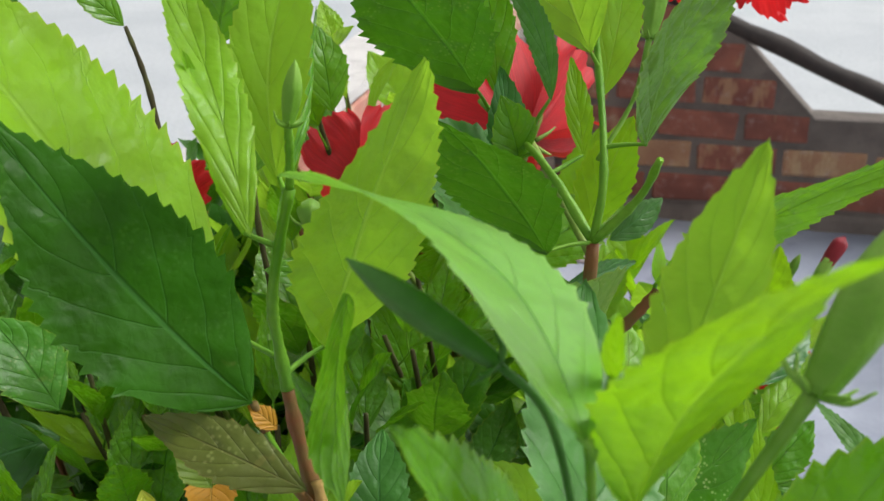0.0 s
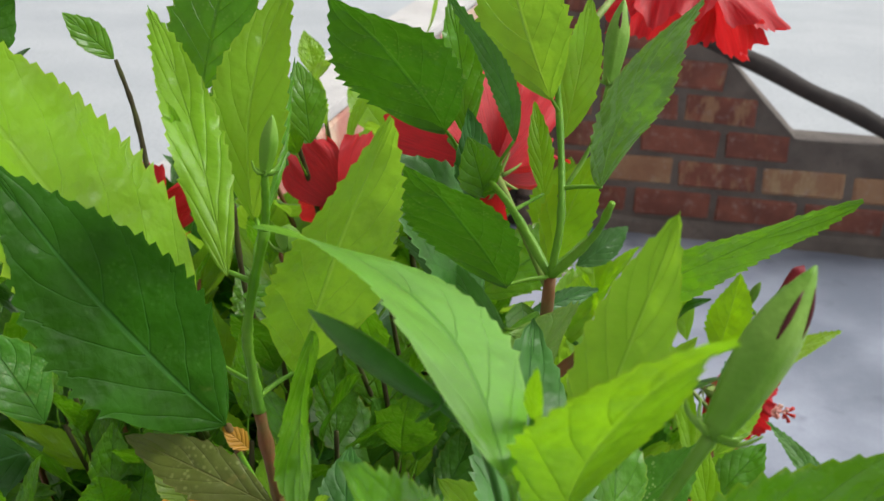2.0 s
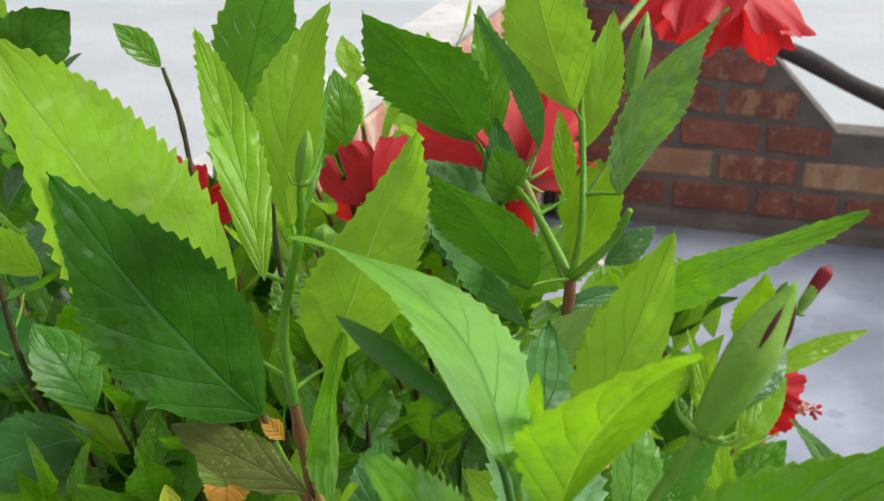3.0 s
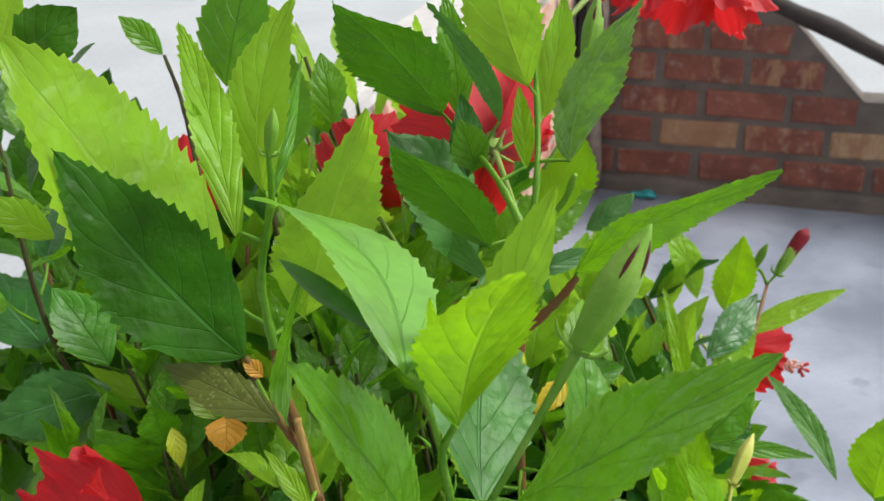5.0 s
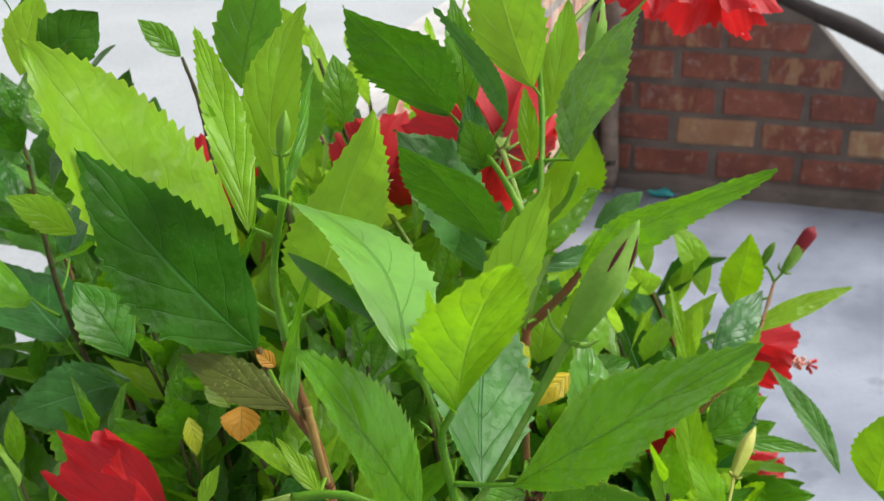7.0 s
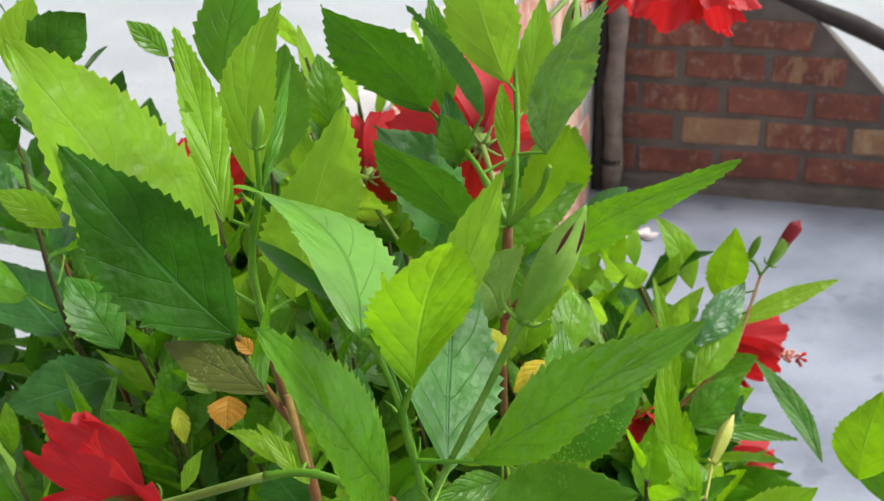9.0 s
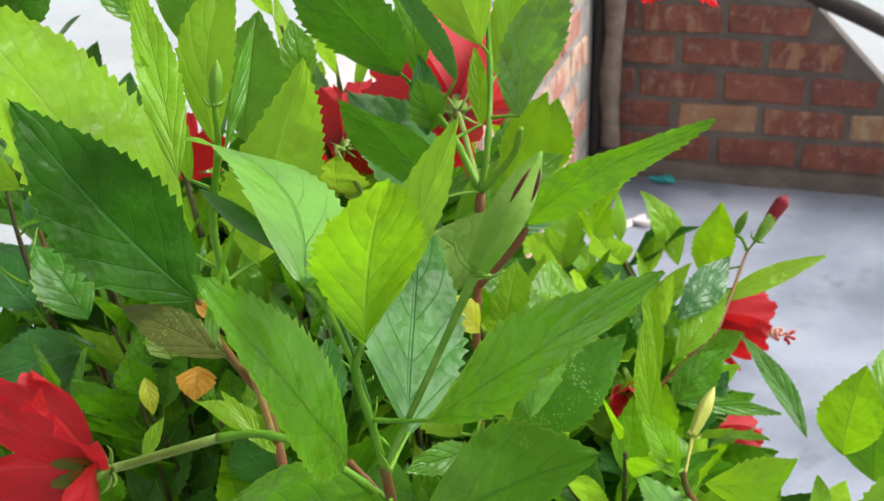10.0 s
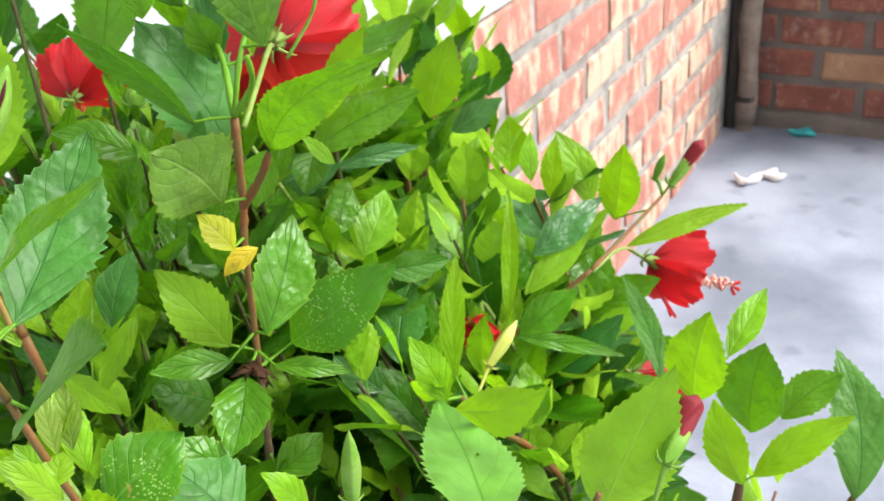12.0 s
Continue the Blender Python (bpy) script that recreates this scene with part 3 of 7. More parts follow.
def flower(shrub, base, centre, radius, roll, openness, stalk_from=None, column=1.0, petals=5, seed=1, label="", frill=0.05, petal_width=1.1):
    """A hibiscus flower: calyx at base, petals flaring round the line to centre, long stamen column."""
    at = axis_frame(base, centre, roll)
    verts, faces = sepal_cup(radius * 0.55, radius * 0.13, 5, 0.5)
    v2, f2 = bract_data(7, radius * 0.22, radius * 0.10, seed)
    k = len(verts)
    verts, faces = verts + v2, faces + [tuple(a + k for a in f) for f in f2]
    if stalk_from is not None:
        end = at.inverted() @ Vector(stalk_from)
        v3, f3 = tube_data(smooth_line([Vector((0, 0, 0)), Vector((-0.15 * end.length, 0, 0)), end], 6), lambda t: 0.0011, 7)
        k = len(verts)
        verts, faces = verts + v3, faces + [tuple(a + k for a in f) for f in f3]
    head = mesh_object("flower", verts, faces, [STEM["calyx_pale"]], shrub, at=at)
    tagged(head, label or "red hibiscus flower with frilled petals")
    for i in range(petals):
        pv, pf, pu = petal_data(radius * 1.25, radius * petal_width, -0.16 * openness + 0.02, frill, seed * 7 + i)
        m = at @ Matrix.Rotation(2 * math.pi * i / 5 + 0.12 * math.sin(seed + i), 4, "X") @ Matrix.Translation((radius * 0.16, 0, radius * 0.03)) @ Matrix.Rotation(-radians(18 + 42 * openness + 5 * math.sin(seed * 3 + i * 2)), 4, "Y") @ Matrix.Rotation(radians(14), 4, "X")
        mesh_object("petal", pv, pf, [PETAL], head, uvs=pu, at=m)
    if column > 0:
        reach = radius * 1.5 * column
        line = smooth_line([Vector((0, 0, 0)), Vector((reach * 0.55, 0, 0.01 * reach)), Vector((reach, 0, 0.10 * reach))], 8)
        verts, faces = tube_data(line, lambda t: 0.0013 - 0.0005 * t, 7)
        rnd = random.Random(seed)
        n0 = len(faces)
        for k in range(60):
            f = rnd.uniform(0.55, 0.97)
            q = line[round(f * (len(line) - 1))]
            a = rnd.uniform(0, 6.28)
            d = Vector((0.3, math.cos(a), math.sin(a))).normalized() * rnd.uniform(0.003, 0.0055)
            v2, f2 = tube_data([q, q + d * 0.8, q + d], lambda t: 0.0002 + (0.0008 if t > 0.4 else 0), 5)
            c = len(verts)
            verts, faces = verts + v2, faces + [tuple(x + c for x in fc) for fc in f2]
        mesh_object("stamen_column", verts, faces, [STEM["anther"]], head, at=at)
        verts, faces = [], []
        for k in range(5):
            a = 2 * math.pi * k / 5
            d = Vector((0.8, math.cos(a), math.sin(a))).normalized() * 0.006
            v2, f2 = tube_data([line[-1], line[-1] + d * 0.75, line[-1] + d], lambda t: 0.0003 + (0.0008 if t > 0.4 else 0), 6)
            c = len(verts)
            verts, faces = verts + v2, faces + [tuple(x + c for x in fc) for fc in f2]
        mesh_object("stigma", verts, faces, [STEM["stigma"]], head, at=at)
    return head


def bud_profile(u):
    """Half width of a closed bud: narrow foot, widest past the middle, a long beak."""
    if u < 0.55:
        return 0.52 + 0.48 * math.sin(u / 0.55 * math.pi / 2)
    f = (u - 0.55) / 0.45
    return max(0.05, 1 - 0.22 * f - 0.73 * f * f)


def bud(shrub, base, tip, width, calyx="calyx", stalk=None, petals=0.0, slit=False, bracts=7, seed=1, label=""):
    """A closed flower bud: ribbed calyx tapering to a beak, bracts round its foot, rolled petals at the tip."""
    at = axis_frame(base, tip, seed * 1.3)
    length = (Vector(tip) - Vector(base)).length
    cover = 1.0 - petals
    verts, faces = [], []
    nu, sides = 18, 30
    for i in range(nu + 1):
        u = i / nu
        rr = width / 2 * (bud_profile(u) if petals == 0 else 0.5 + 0.5 * math.sin(min(1, u * 1.4) * math.pi / 2))
        for k in range(sides):
            a = 2 * math.pi * k / sides
            rib = 1 + 0.12 * abs(math.cos(2.5 * a)) ** 8 - 0.04
            verts.append(Vector((length * cover * u, rr * rib * math.cos(a), rr * rib * math.sin(a))))
    for i in range(nu):
        for k in range(sides):
            a, b = i * sides + k, i * sides + (k + 1) % sides
            faces.append((a, b, b + sides, a + sides))
    faces.append(tuple(reversed(range(sides))))
    faces.append(tuple(range(len(verts) - sides, len(verts))))
    if stalk is not None:
        pts = [at.inverted() @ Vector(q) for q in stalk]
        v3, f3 = tube_data(smooth_line([Vector((0.0005, 0, 0))] + pts, 6), lambda t: max(0.0006, width * 0.15 * (1 - 0.3 * min(1, t * 2.5))), 8)
        k = len(verts)
        verts, faces = verts + v3, faces + [tuple(a + k for a in f) for f in f3]
    ob = mesh_object("flower_bud", verts, faces, [STEM[calyx]], shrub, at=at)
    tagged(ob, label or "closed green hibiscus flower bud")
    if bracts:
        v2, f2 = bract_data(bracts, max(0.004, width * 0.75), width * 0.22, seed)
        mesh_object("epicalyx", v2, f2, [STEM[calyx]], ob, at=at)
    if petals > 0:
        verts, faces, uvs = [], [], []
        for i in range(13):
            u = i / 12
            rr = width / 2 * (0.92 + 0.25 * math.sin(u * math.pi * 0.8)) * (1 if u < 0.75 else max(0.12, 1 - ((u - 0.75) / 0.25) ** 1.6))
            for k in range(16):
                a = 2 * math.pi * k / 16 + 1.6 * u
                rr2 = rr * (1 + 0.09 * math.sin(3 * a - 2 * u))
                verts.append(Vector((length * (cover - 0.1 + (petals + 0.1) * u), rr2 * math.cos(a), rr2 * math.sin(a))))
                uvs.append((0.3 + 0.7 * u, k / 16))
        for i in range(12):
            for k in range(16):
                a, b = i * 16 + k, i * 16 + (k + 1) % 16
                faces.append((a, b, b + 16, a + 16))
        faces.append(tuple(range(len(verts) - 16, len(verts))))
        mesh_object("rolled_petals", verts, faces, [PETAL_BUD], ob, uvs=uvs, at=at)
    if slit:
        # seams near the beak have split and show the dark petals inside
        out_dir = at.to_3x3().inverted() @ Vector((0.35, -0.9, 0.3))
        face_to = math.atan2(out_dir.z, out_dir.y)
        for turn, f0, f1 in ((-0.3, 0.56, 0.86), (0.9, 0.64, 0.9)):
            line = []
            for k in range(7):
                f = f0 + (f1 - f0) * k / 6
                rr = width / 2 * bud_profile(f) * 0.95
                line.append(Vector((length * f, rr * math.cos(face_to + turn), rr * math.sin(face_to + turn))))
            v2, f2 = tube_data(line, lambda t: 0.0001 + 0.0004 * math.sin(t * math.pi), 6)
            mesh_object("split_seam", v2, f2, [SEAM], ob, at=at, uvs=[(0.1, 0.5)] * len(v2))
    return ob


def dried_flower(shrub, at_point, size, seed):
    """A withered flower: curled brown scraps round a twig."""
    rnd = random.Random(seed)
    verts, faces = [], []
    for k in range(9):
        a = 2 * math.pi * k / 9 + rnd.uniform(-0.5, 0.5)
        d = Vector((math.cos(a), math.sin(a), rnd.uniform(-0.8, 0.7)))
        side = d.cross(Vector((0, 0, 1))).normalized()
        s = size * rnd.uniform(0.6, 1.1)
        n0 = len(verts)
        for i in range(7):
            u = i / 6
            q = Vector(at_point) + d * s * u + Vector((0, 0, -0.6 * s * u * u))
            w = size * 0.17 * math.sin(math.pi * (0.1 + 0.85 * u))
            for v in (-1, -0.3, 0.3, 1):
                curl = 0.6 * w * (v * v) * (1 if k % 2 else -1)
                verts.append(q + side * w * v + Vector((0, 0, curl)) + Vector((rnd.uniform(-1, 1), rnd.uniform(-1, 1), rnd.uniform(-1, 1))) * size * 0.09)
        for i in range(6):
            for j in range(3):
                c = n0 + i * 4 + j
                faces.append((c, c + 4, c + 5, c + 1))
    return tagged(mesh_object("dried_flower", verts, faces, [STEM["dry"]], shrub), "withered brown flower shrivelled on its twig")


# ---- terrace ----
def slab(name, x0, x1, y0, y1, z0, z1, mt, parent=None):
    bm = bmesh.new()
    bmesh.ops.create_cube(bm, size=1, matrix=Matrix.Translation(((x0 + x1) / 2, (y0 + y1) / 2, (z0 + z1) / 2)) @ Matrix.Diagonal((x1 - x0, y1 - y0, z1 - z0, 1)))
    return part(name, bm, mt, parent)


WALL_X, WALL_Y, SIDE_TOP = -0.378, 3.15, 0.795
ground = slab("ground", -80, 80, -80, 80, -0.25, -0.02, PLASTER)
tagged(ground, "whitewashed flat roof surface beyond the terrace walls", "roof", kind="structure")
floor = slab("floor", -0.49, 7, -6, WALL_Y + 0.11, -0.019, 0, CONCRETE)
tagged(floor, "smooth grey cement terrace floor with darker stains", "floor", kind="structure")

def brick_mesh(name, length, height, depth, seed, mt):
    """A brick with worn, slightly uneven edges; x along the wall, y out of it, z up."""
    rnd = random.Random(seed)
    bm = bmesh.new()
    bmesh.ops.create_cube(bm, size=1, matrix=Matrix.Diagonal((length, depth, height, 1)))
    bmesh.ops.bevel(bm, geom=list(bm.edges), offset=0.005, segments=1, affect="EDGES")
    for v in bm.verts:
        v.co += Vector((rnd.uniform(-0.004, 0.004), rnd.uniform(-0.0015, 0.0015), rnd.uniform(-0.0045, 0.0035)))
    me = bpy.data.meshes.new(name)
    bm.to_mesh(me)
    bm.free()
    me.materials.append(mt)
    return me


PITCH_X, PITCH_Z = 0.25, 0.100
BRICK_L, BRICK_H, BRICK_D = 0.228, 0.079, 0.11


def wall_bricks(wall, meshes, buff, to_world, span, courses, z_first, first, inside, seed, buff_course=None):
    """Brick by brick, in stretcher bond with thick joints."""
    rnd = random.Random(seed)
    for c in range(courses):
        z = z_first + c * PITCH_Z
        s = first + (PITCH_X / 2 if c % 2 else 0)
        while s < span:
            piece = inside(s, z)
            if piece > 0:
                buffs = buff and (rnd.random() < 0.03 or (c == buff_course and rnd.random() < 0.75))
                ob = new("brick", rnd.choice(buff if buffs else meshes))
                ob.matrix_basis = to_world(s + rnd.uniform(-0.004, 0.004) - (1 - piece) * BRICK_L / 2, z + rnd.uniform(-0.003, 0.003)) @ pose(0, rnd.uniform(-0.002, 0.003), 0, 0, rnd.uniform(-0.9, 0.9), rnd.uniform(-0.5, 0.5)) @ Matrix.Diagonal((piece, 1, 1, 1))
                adopt(ob, wall)
            s += PITCH_X


# the low side wall, its brick faces towards +x
wall_side = slab("wall_west", WALL_X - 0.105, WALL_X - 0.004, 0.98, WALL_Y + 0.11, 0, SIDE_TOP - 0.012, MORTAR)
tagged(wall_side, "low parapet of salmon bricks with thick grey mortar joints", "wall", kind="structure")
coping = slab("trim_parapet_top", WALL_X - 0.112, WALL_X + 0.004, 0.975, WALL_Y + 0.11, SIDE_TOP - 0.010, SIDE_TOP + 0.006, MORTAR_TOP)
tagged(coping, "rough grey mortar bed on top of the parapet", "coping", kind="structure")

# the end wall, with a raking broken edge
RAKE = ((-0.378, 0.835), (0.20, 0.585), (0.452, 0.333), (2.4, 0.333))


def rake_top(x):
    for (x0, z0), (x1, z1) in zip(RAKE, RAKE[1:]):
        if x <= x1:
            return z0 + (z1 - z0) * (x - x0) / (x1 - x0)
    return RAKE[-1][1]


bm = bmesh.new()
ring = [(-0.49, 0.0), (2.4, 0.0)] + [p for p in reversed(RAKE)] + [(-0.49, 0.88)]
face = bm.faces.new([bm.verts.new((x, WALL_Y + 0.004, z)) for x, z in ring])
ext = bmesh.ops.extrude_face_region(bm, geom=[face])
bmesh.ops.translate(bm, verts=[v for v in ext["geom"] if isinstance(v, bmesh.types.BMVert)], vec=(0, 0.11, 0))
bmesh.ops.recalc_face_normals(bm, faces=bm.faces)
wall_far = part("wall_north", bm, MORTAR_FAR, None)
tagged(wall_far, "red-brown brick end wall, its shade put in the colour, with a raking top edge", "wall", kind="structure")

# skirting of mortar smeared along the foot of the end wall
bm = bmesh.new()
n = 40
verts = []
rs = random.Random(4)
for i in range(n + 1):
    x = -0.37 + 2.7 * i / n
    h = 0.046 + rs.uniform(-0.006, 0.008)
    verts.append([bm.verts.new((x, WALL_Y - 0.016 - rs.uniform(0, 0.01), 0.0)), bm.verts.new((x, WALL_Y - 0.010, h * 0.7)), bm.verts.new((x, WALL_Y + 0.003, h))])
for a, b in zip(verts, verts[1:]):
    for k in range(2):
        bm.faces.new((a[k], b[k], b[k + 1], a[k + 1]))
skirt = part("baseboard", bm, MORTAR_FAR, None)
tagged(skirt, "rough mortar fillet along the foot of the brick wall", "skirting", kind="structure")

# a weathered timber post in the corner, with a dark gap and a strap
def timber_post():
    ob = new("corner_post")
    ob.matrix_basis = pose(-0.318, WALL_Y - 0.05, 0)
    tagged(ob, "weathered grey timber post standing in the brick corner", "post")
    rnd = random.Random(8)
    line = [Vector((-0.318 + 0.004 * math.sin(i * 0.9), WALL_Y - 0.052, 0.02 + 0.055 * i)) for i in range(15)]
    v, f = tube_data(line, lambda t: 0.030 + 0.003 * math.sin(20 * t), 10)
    mesh_object("shaft", v, f, [TIMBER], ob)
    line = [Vector((-0.318, WALL_Y - 0.052, z)) for z in (0.0, 0.004, 0.018, 0.022)]
    v, f = tube_data(line, 0.027, 10)
    mesh_object("foot", v, f, [TIMBER], ob)
    line = [Vector((-0.318, WALL_Y - 0.052, z)) for z in (0.094, 0.097, 0.107, 0.110)]
    v, f = tube_data(line, 0.0345, 12)
    mesh_object("strap", v, f, [TIMBER_AND_GAP_DARK], ob, )
    # the gap's shade, built as a dark upright strip next to the shaft
    bm = bmesh.new()
    bmesh.ops.create_cube(bm, size=1, matrix=Matrix.Translation((-0.361, WALL_Y - 0.035, 0.41)) @ Matrix.Diagonal((0.028, 0.05, 0.82, 1)))
    bmesh.ops.bevel(bm, geom=list(bm.edges), offset=0.004, segments=1, affect="EDGES")
    part("dark_lath", bm, TIMBER_AND_GAP_DARK, ob, "dark strip standing for the shaded gap beside the post")
    return ob


timber_post()


def raking_beam():
    a, b = Vector((0.02, WALL_Y + 0.02, 0.668)), Vector((1.3, WALL_Y + 0.02, 0.12))
    line = [a.lerp(b, i / 24) + Vector((0, 0, 0.003 * math.sin(i * 1.3))) for i in range(25)]
    v, f = tube_data(line, lambda t: 0.027 + 0.002 * math.sin(31 * t), 10)
    ob = mesh_object("wooden_pole", v, f, [TIMBER_AND_GAP_DARK])
    return tagged(ob, "dark round wooden pole leaning along the broken wall", "pole")


raking_beam()

def litter(x, y, turn, kind):
    """A small scrap on the floor."""
    rnd = random.Random(int(x * 977))
    bm = bmesh.new()
    bmesh.ops.create_icosphere(bm, subdivisions=3, radius=1)
    sx, sy, sz = (0.042, 0.017, 0.012) if kind == "teal" else (0.032, 0.012, 0.011)
    for v in bm.verts:
        c = v.co.copy()
        v.co = Vector((c.x * sx, c.y * sy * (1 + 0.5 * math.sin(3 * c.x)), max(-0.6, c.z) * sz * (1 + 0.4 * noise.noise(c * 2.1))))
        v.co.z += 0.006 + (0.012 * c.x * c.x if kind != "teal" else 0.004 * math.sin(5 * c.x))
    low = min(v.co.z for v in bm.verts)
    bmesh.ops.translate(bm, verts=bm.verts, vec=(0, 0, -low))
    for f in bm.faces:
        f.smooth = True
    ob = part("plastic_scrap", bm, TEAL if kind == "teal" else CHALK, None)
    ob.matrix_basis = pose(x, y, 0.0, 0, 0, turn)
    return tagged(ob, "turquoise plastic scrap lying on the cement floor" if kind == "teal" else "crumpled white plastic scrap lying on the cement floor", "litter", "scraps on the floor")


litter(-0.147, 3.091, 8, "teal")
litter(-0.231, 2.70, -40, "white")
litter(-0.205, 2.715, 60, "white")
litter(-0.155, 2.752, 5, "white")
litter(-0.175, 2.765, 50, "white")


# ---- the shrubs ----
def shrub_base(x, y, label):
    ob = new("hibiscus_shrub")
    ob.matrix_basis = pose(x, y, 0)
    return tagged(ob, label, "shrub", "hibiscus shrubs on the terrace")


front = shrub_base(0.10, 0.27, "hibiscus shrub with toothed bright green leaves and a large green bud")
left = shrub_base(0.00, 0.36, "hibiscus shrub with large dark and pale green leaves on reddish stems")
rear = shrub_base(0.03, 0.46, "hibiscus shrub with dense leaves, withered yellow leaves and red flowers")
right = shrub_base(0.17, 0.52, "hibiscus shrub with light green shoots, red buds and drooping red flowers")

# stems
stem(front, [(0.1200, 0.3000, 0.0000), (0.1180, 0.2900, 0.4500), (0.1080, 0.2450, 0.9000), (0.1009, 0.2135, 1.0600)], 0.0013, 0.0011, "red")
stem(front, [(0.1009, 0.2135, 1.0600), (0.1010, 0.2105, 1.0700), (0.1014, 0.2077, 1.0790)], 0.0013, 0.0011, "red")
stem(front, [(0.1014, 0.2077, 1.0790), (0.1000, 0.2040, 1.0950), (0.1003, 0.1990, 1.1080), (0.1040, 0.1950, 1.1175)], 0.0009, 0.0007, "green")
stem(front, [(0.1003, 0.1990, 1.1080), (0.1000, 0.1920, 1.1230), (0.1000, 0.1850, 1.1330)], 0.0006, 0.0005, "green")
stem(front, [(0.1009, 0.2120, 1.0640), (0.0955, 0.2130, 1.0690), (0.0897, 0.2142, 1.0735)], 0.0009, 0.0007, "red")
stem(left, [(0.0100, 0.3600, 0.0000), (0.0250, 0.3300, 0.4500), (0.0430, 0.2850, 0.9000), (0.0430, 0.2640, 1.0351)], 0.0018, 0.0017, "red")
stem(left, [(0.0430, 0.2640, 1.0351), (0.0398, 0.2646, 1.0495), (0.0362, 0.2634, 1.0682), (0.0342, 0.2626, 1.0842)], 0.0018, 0.0013, "red")
stem(left, [(0.0342, 0.2626, 1.0842), (0.0330, 0.2625, 1.0950), (0.0326, 0.2621, 1.1018), (0.0345, 0.2608, 1.1115), (0.0385, 0.2604, 1.1273)], 0.0012, 0.0009, "green")
stem(left, [(0.0398, 0.2610, 1.0640), (0.0425, 0.2590, 1.0540), (0.0445, 0.2600, 1.0400)], 0.0011, 0.001, "straw")
stem(left, [(0.0385, 0.2604, 1.1273), (0.0393, 0.2597, 1.1340), (0.0395, 0.2593, 1.1394)], 0.0008, 0.0007, "green")
stem(left, [(-0.0334, 0.3570, 1.0509), (-0.0437, 0.3644, 1.0878), (-0.0496, 0.3683, 1.1140), (-0.0547, 0.3687, 1.1308)], 0.0012, 0.0006, "twig")
stem(left, [(-0.0197, 0.3831, 1.0308), (-0.0261, 0.3870, 1.0581), (-0.0282, 0.3893, 1.0794)], 0.0012, 0.0007, "twig")
stem(left, [(0.0398, 0.2646, 1.0495), (0.0350, 0.2560, 1.0700), (0.0331, 0.2495, 1.0885)], 0.0011, 0.0008, "red")
stem(rear, [(0.0300, 0.4600, 0.0000), (0.0655, 0.4163, 0.4611), (0.0421, 0.3667, 0.8369), (0.0667, 0.3416, 0.9106), (0.0841, 0.3256, 0.9644), (0.0891, 0.3219, 0.9978)], 0.0024, 0.0011, "brown")
stem(rear, [(0.0891, 0.3219, 0.9978), (0.0853, 0.3298, 1.0435), (0.0853, 0.3324, 1.0577), (0.0862, 0.3344, 1.0907)], 0.0013, 0.0014, "red")
stem(rear, [(0.0862, 0.3344, 1.0907), (0.0874, 0.3394, 1.1071), (0.0831, 0.3571, 1.1288), (0.0749, 0.3733, 1.1715)], 0.0011, 0.0007, "green")
stem(rear, [(0.0853, 0.3324, 1.0577), (0.0971, 0.3309, 1.0728), (0.1025, 0.3293, 1.0816)], 0.0014, 0.0011, "red")
stem(rear, [(0.0862, 0.3344, 1.0907), (0.0965, 0.3337, 1.1035), (0.1009, 0.3282, 1.1152)], 0.0011, 0.0009, "green")
stem(rear, [(0.0862, 0.3344, 1.0907), (0.0708, 0.3511, 1.1045), (0.0505, 0.3679, 1.1153)], 0.0012, 0.0009, "green")
stem(right, [(0.1700, 0.5200, 0.0000), (0.1802, 0.5069, 0.4625), (0.1698, 0.4859, 0.7991), (0.1247, 0.4539, 0.9367)], 0.003, 0.0013, "brown")
stem(right, [(0.1247, 0.4539, 0.9367), (0.1410, 0.4703, 0.9517), (0.1573, 0.4866, 0.9668)], 0.0012, 0.0009, "red")
stem(right, [(0.1573, 0.4866, 0.9668), (0.1615, 0.5296, 0.9679), (0.1655, 0.5727, 0.9690)], 0.001, 0.0008, "red")
stem(right, [(0.1655, 0.5727, 0.9690), (0.1617, 0.5777, 0.9739), (0.1580, 0.5824, 0.9730)], 0.0009, 0.0007, "green")
stem(right, [(0.1822, 0.4936, 0.7421), (0.1667, 0.4206, 0.8953), (0.1569, 0.3654, 0.9626), (0.1543, 0.3561, 0.9799)], 0.0018, 0.001, "red")
stem(right, [(0.1802, 0.5069, 0.4625), (0.2301, 0.4567, 0.7722), (0.2462, 0.4208, 0.9189), (0.2441, 0.4240, 0.9403)], 0.0028, 0.0012, "brown")
stem(right, [(0.1822, 0.4936, 0.7421), (0.2020, 0.4010, 0.8772), (0.2144, 0.3251, 0.9548), (0.2227, 0.3164, 0.9887)], 0.0018, 0.001, "red")
stem(right, [(0.2301, 0.4567, 0.7722), (0.2746, 0.4707, 0.8497), (0.2874, 0.4705, 0.8863)], 0.002, 0.0012, "red")
stem(front, [(0.0984, 0.2089, 1.0893), (0.0993, 0.2100, 1.0919), (0.0991, 0.2115, 1.0941)], 0.0005, 0.0001, "green", knots=False, name="stipule")
stem(front, [(0.0965, 0.2130, 1.0963), (0.0976, 0.2130, 1.0973), (0.0976, 0.2134, 1.0979)], 0.0005, 0.0001, "green", knots=False, name="stipule")
stem(front, [(0.1007, 0.2079, 1.0863), (0.1031, 0.2069, 1.0851), (0.1044, 0.2064, 1.0835)], 0.0005, 0.0001, "green", knots=False, name="stipule")
stem(front, [(0.0994, 0.2088, 1.0883), (0.0989, 0.2087, 1.0904), (0.0973, 0.2090, 1.0920)], 0.0005, 0.0001, "green", knots=False, name="stipule")
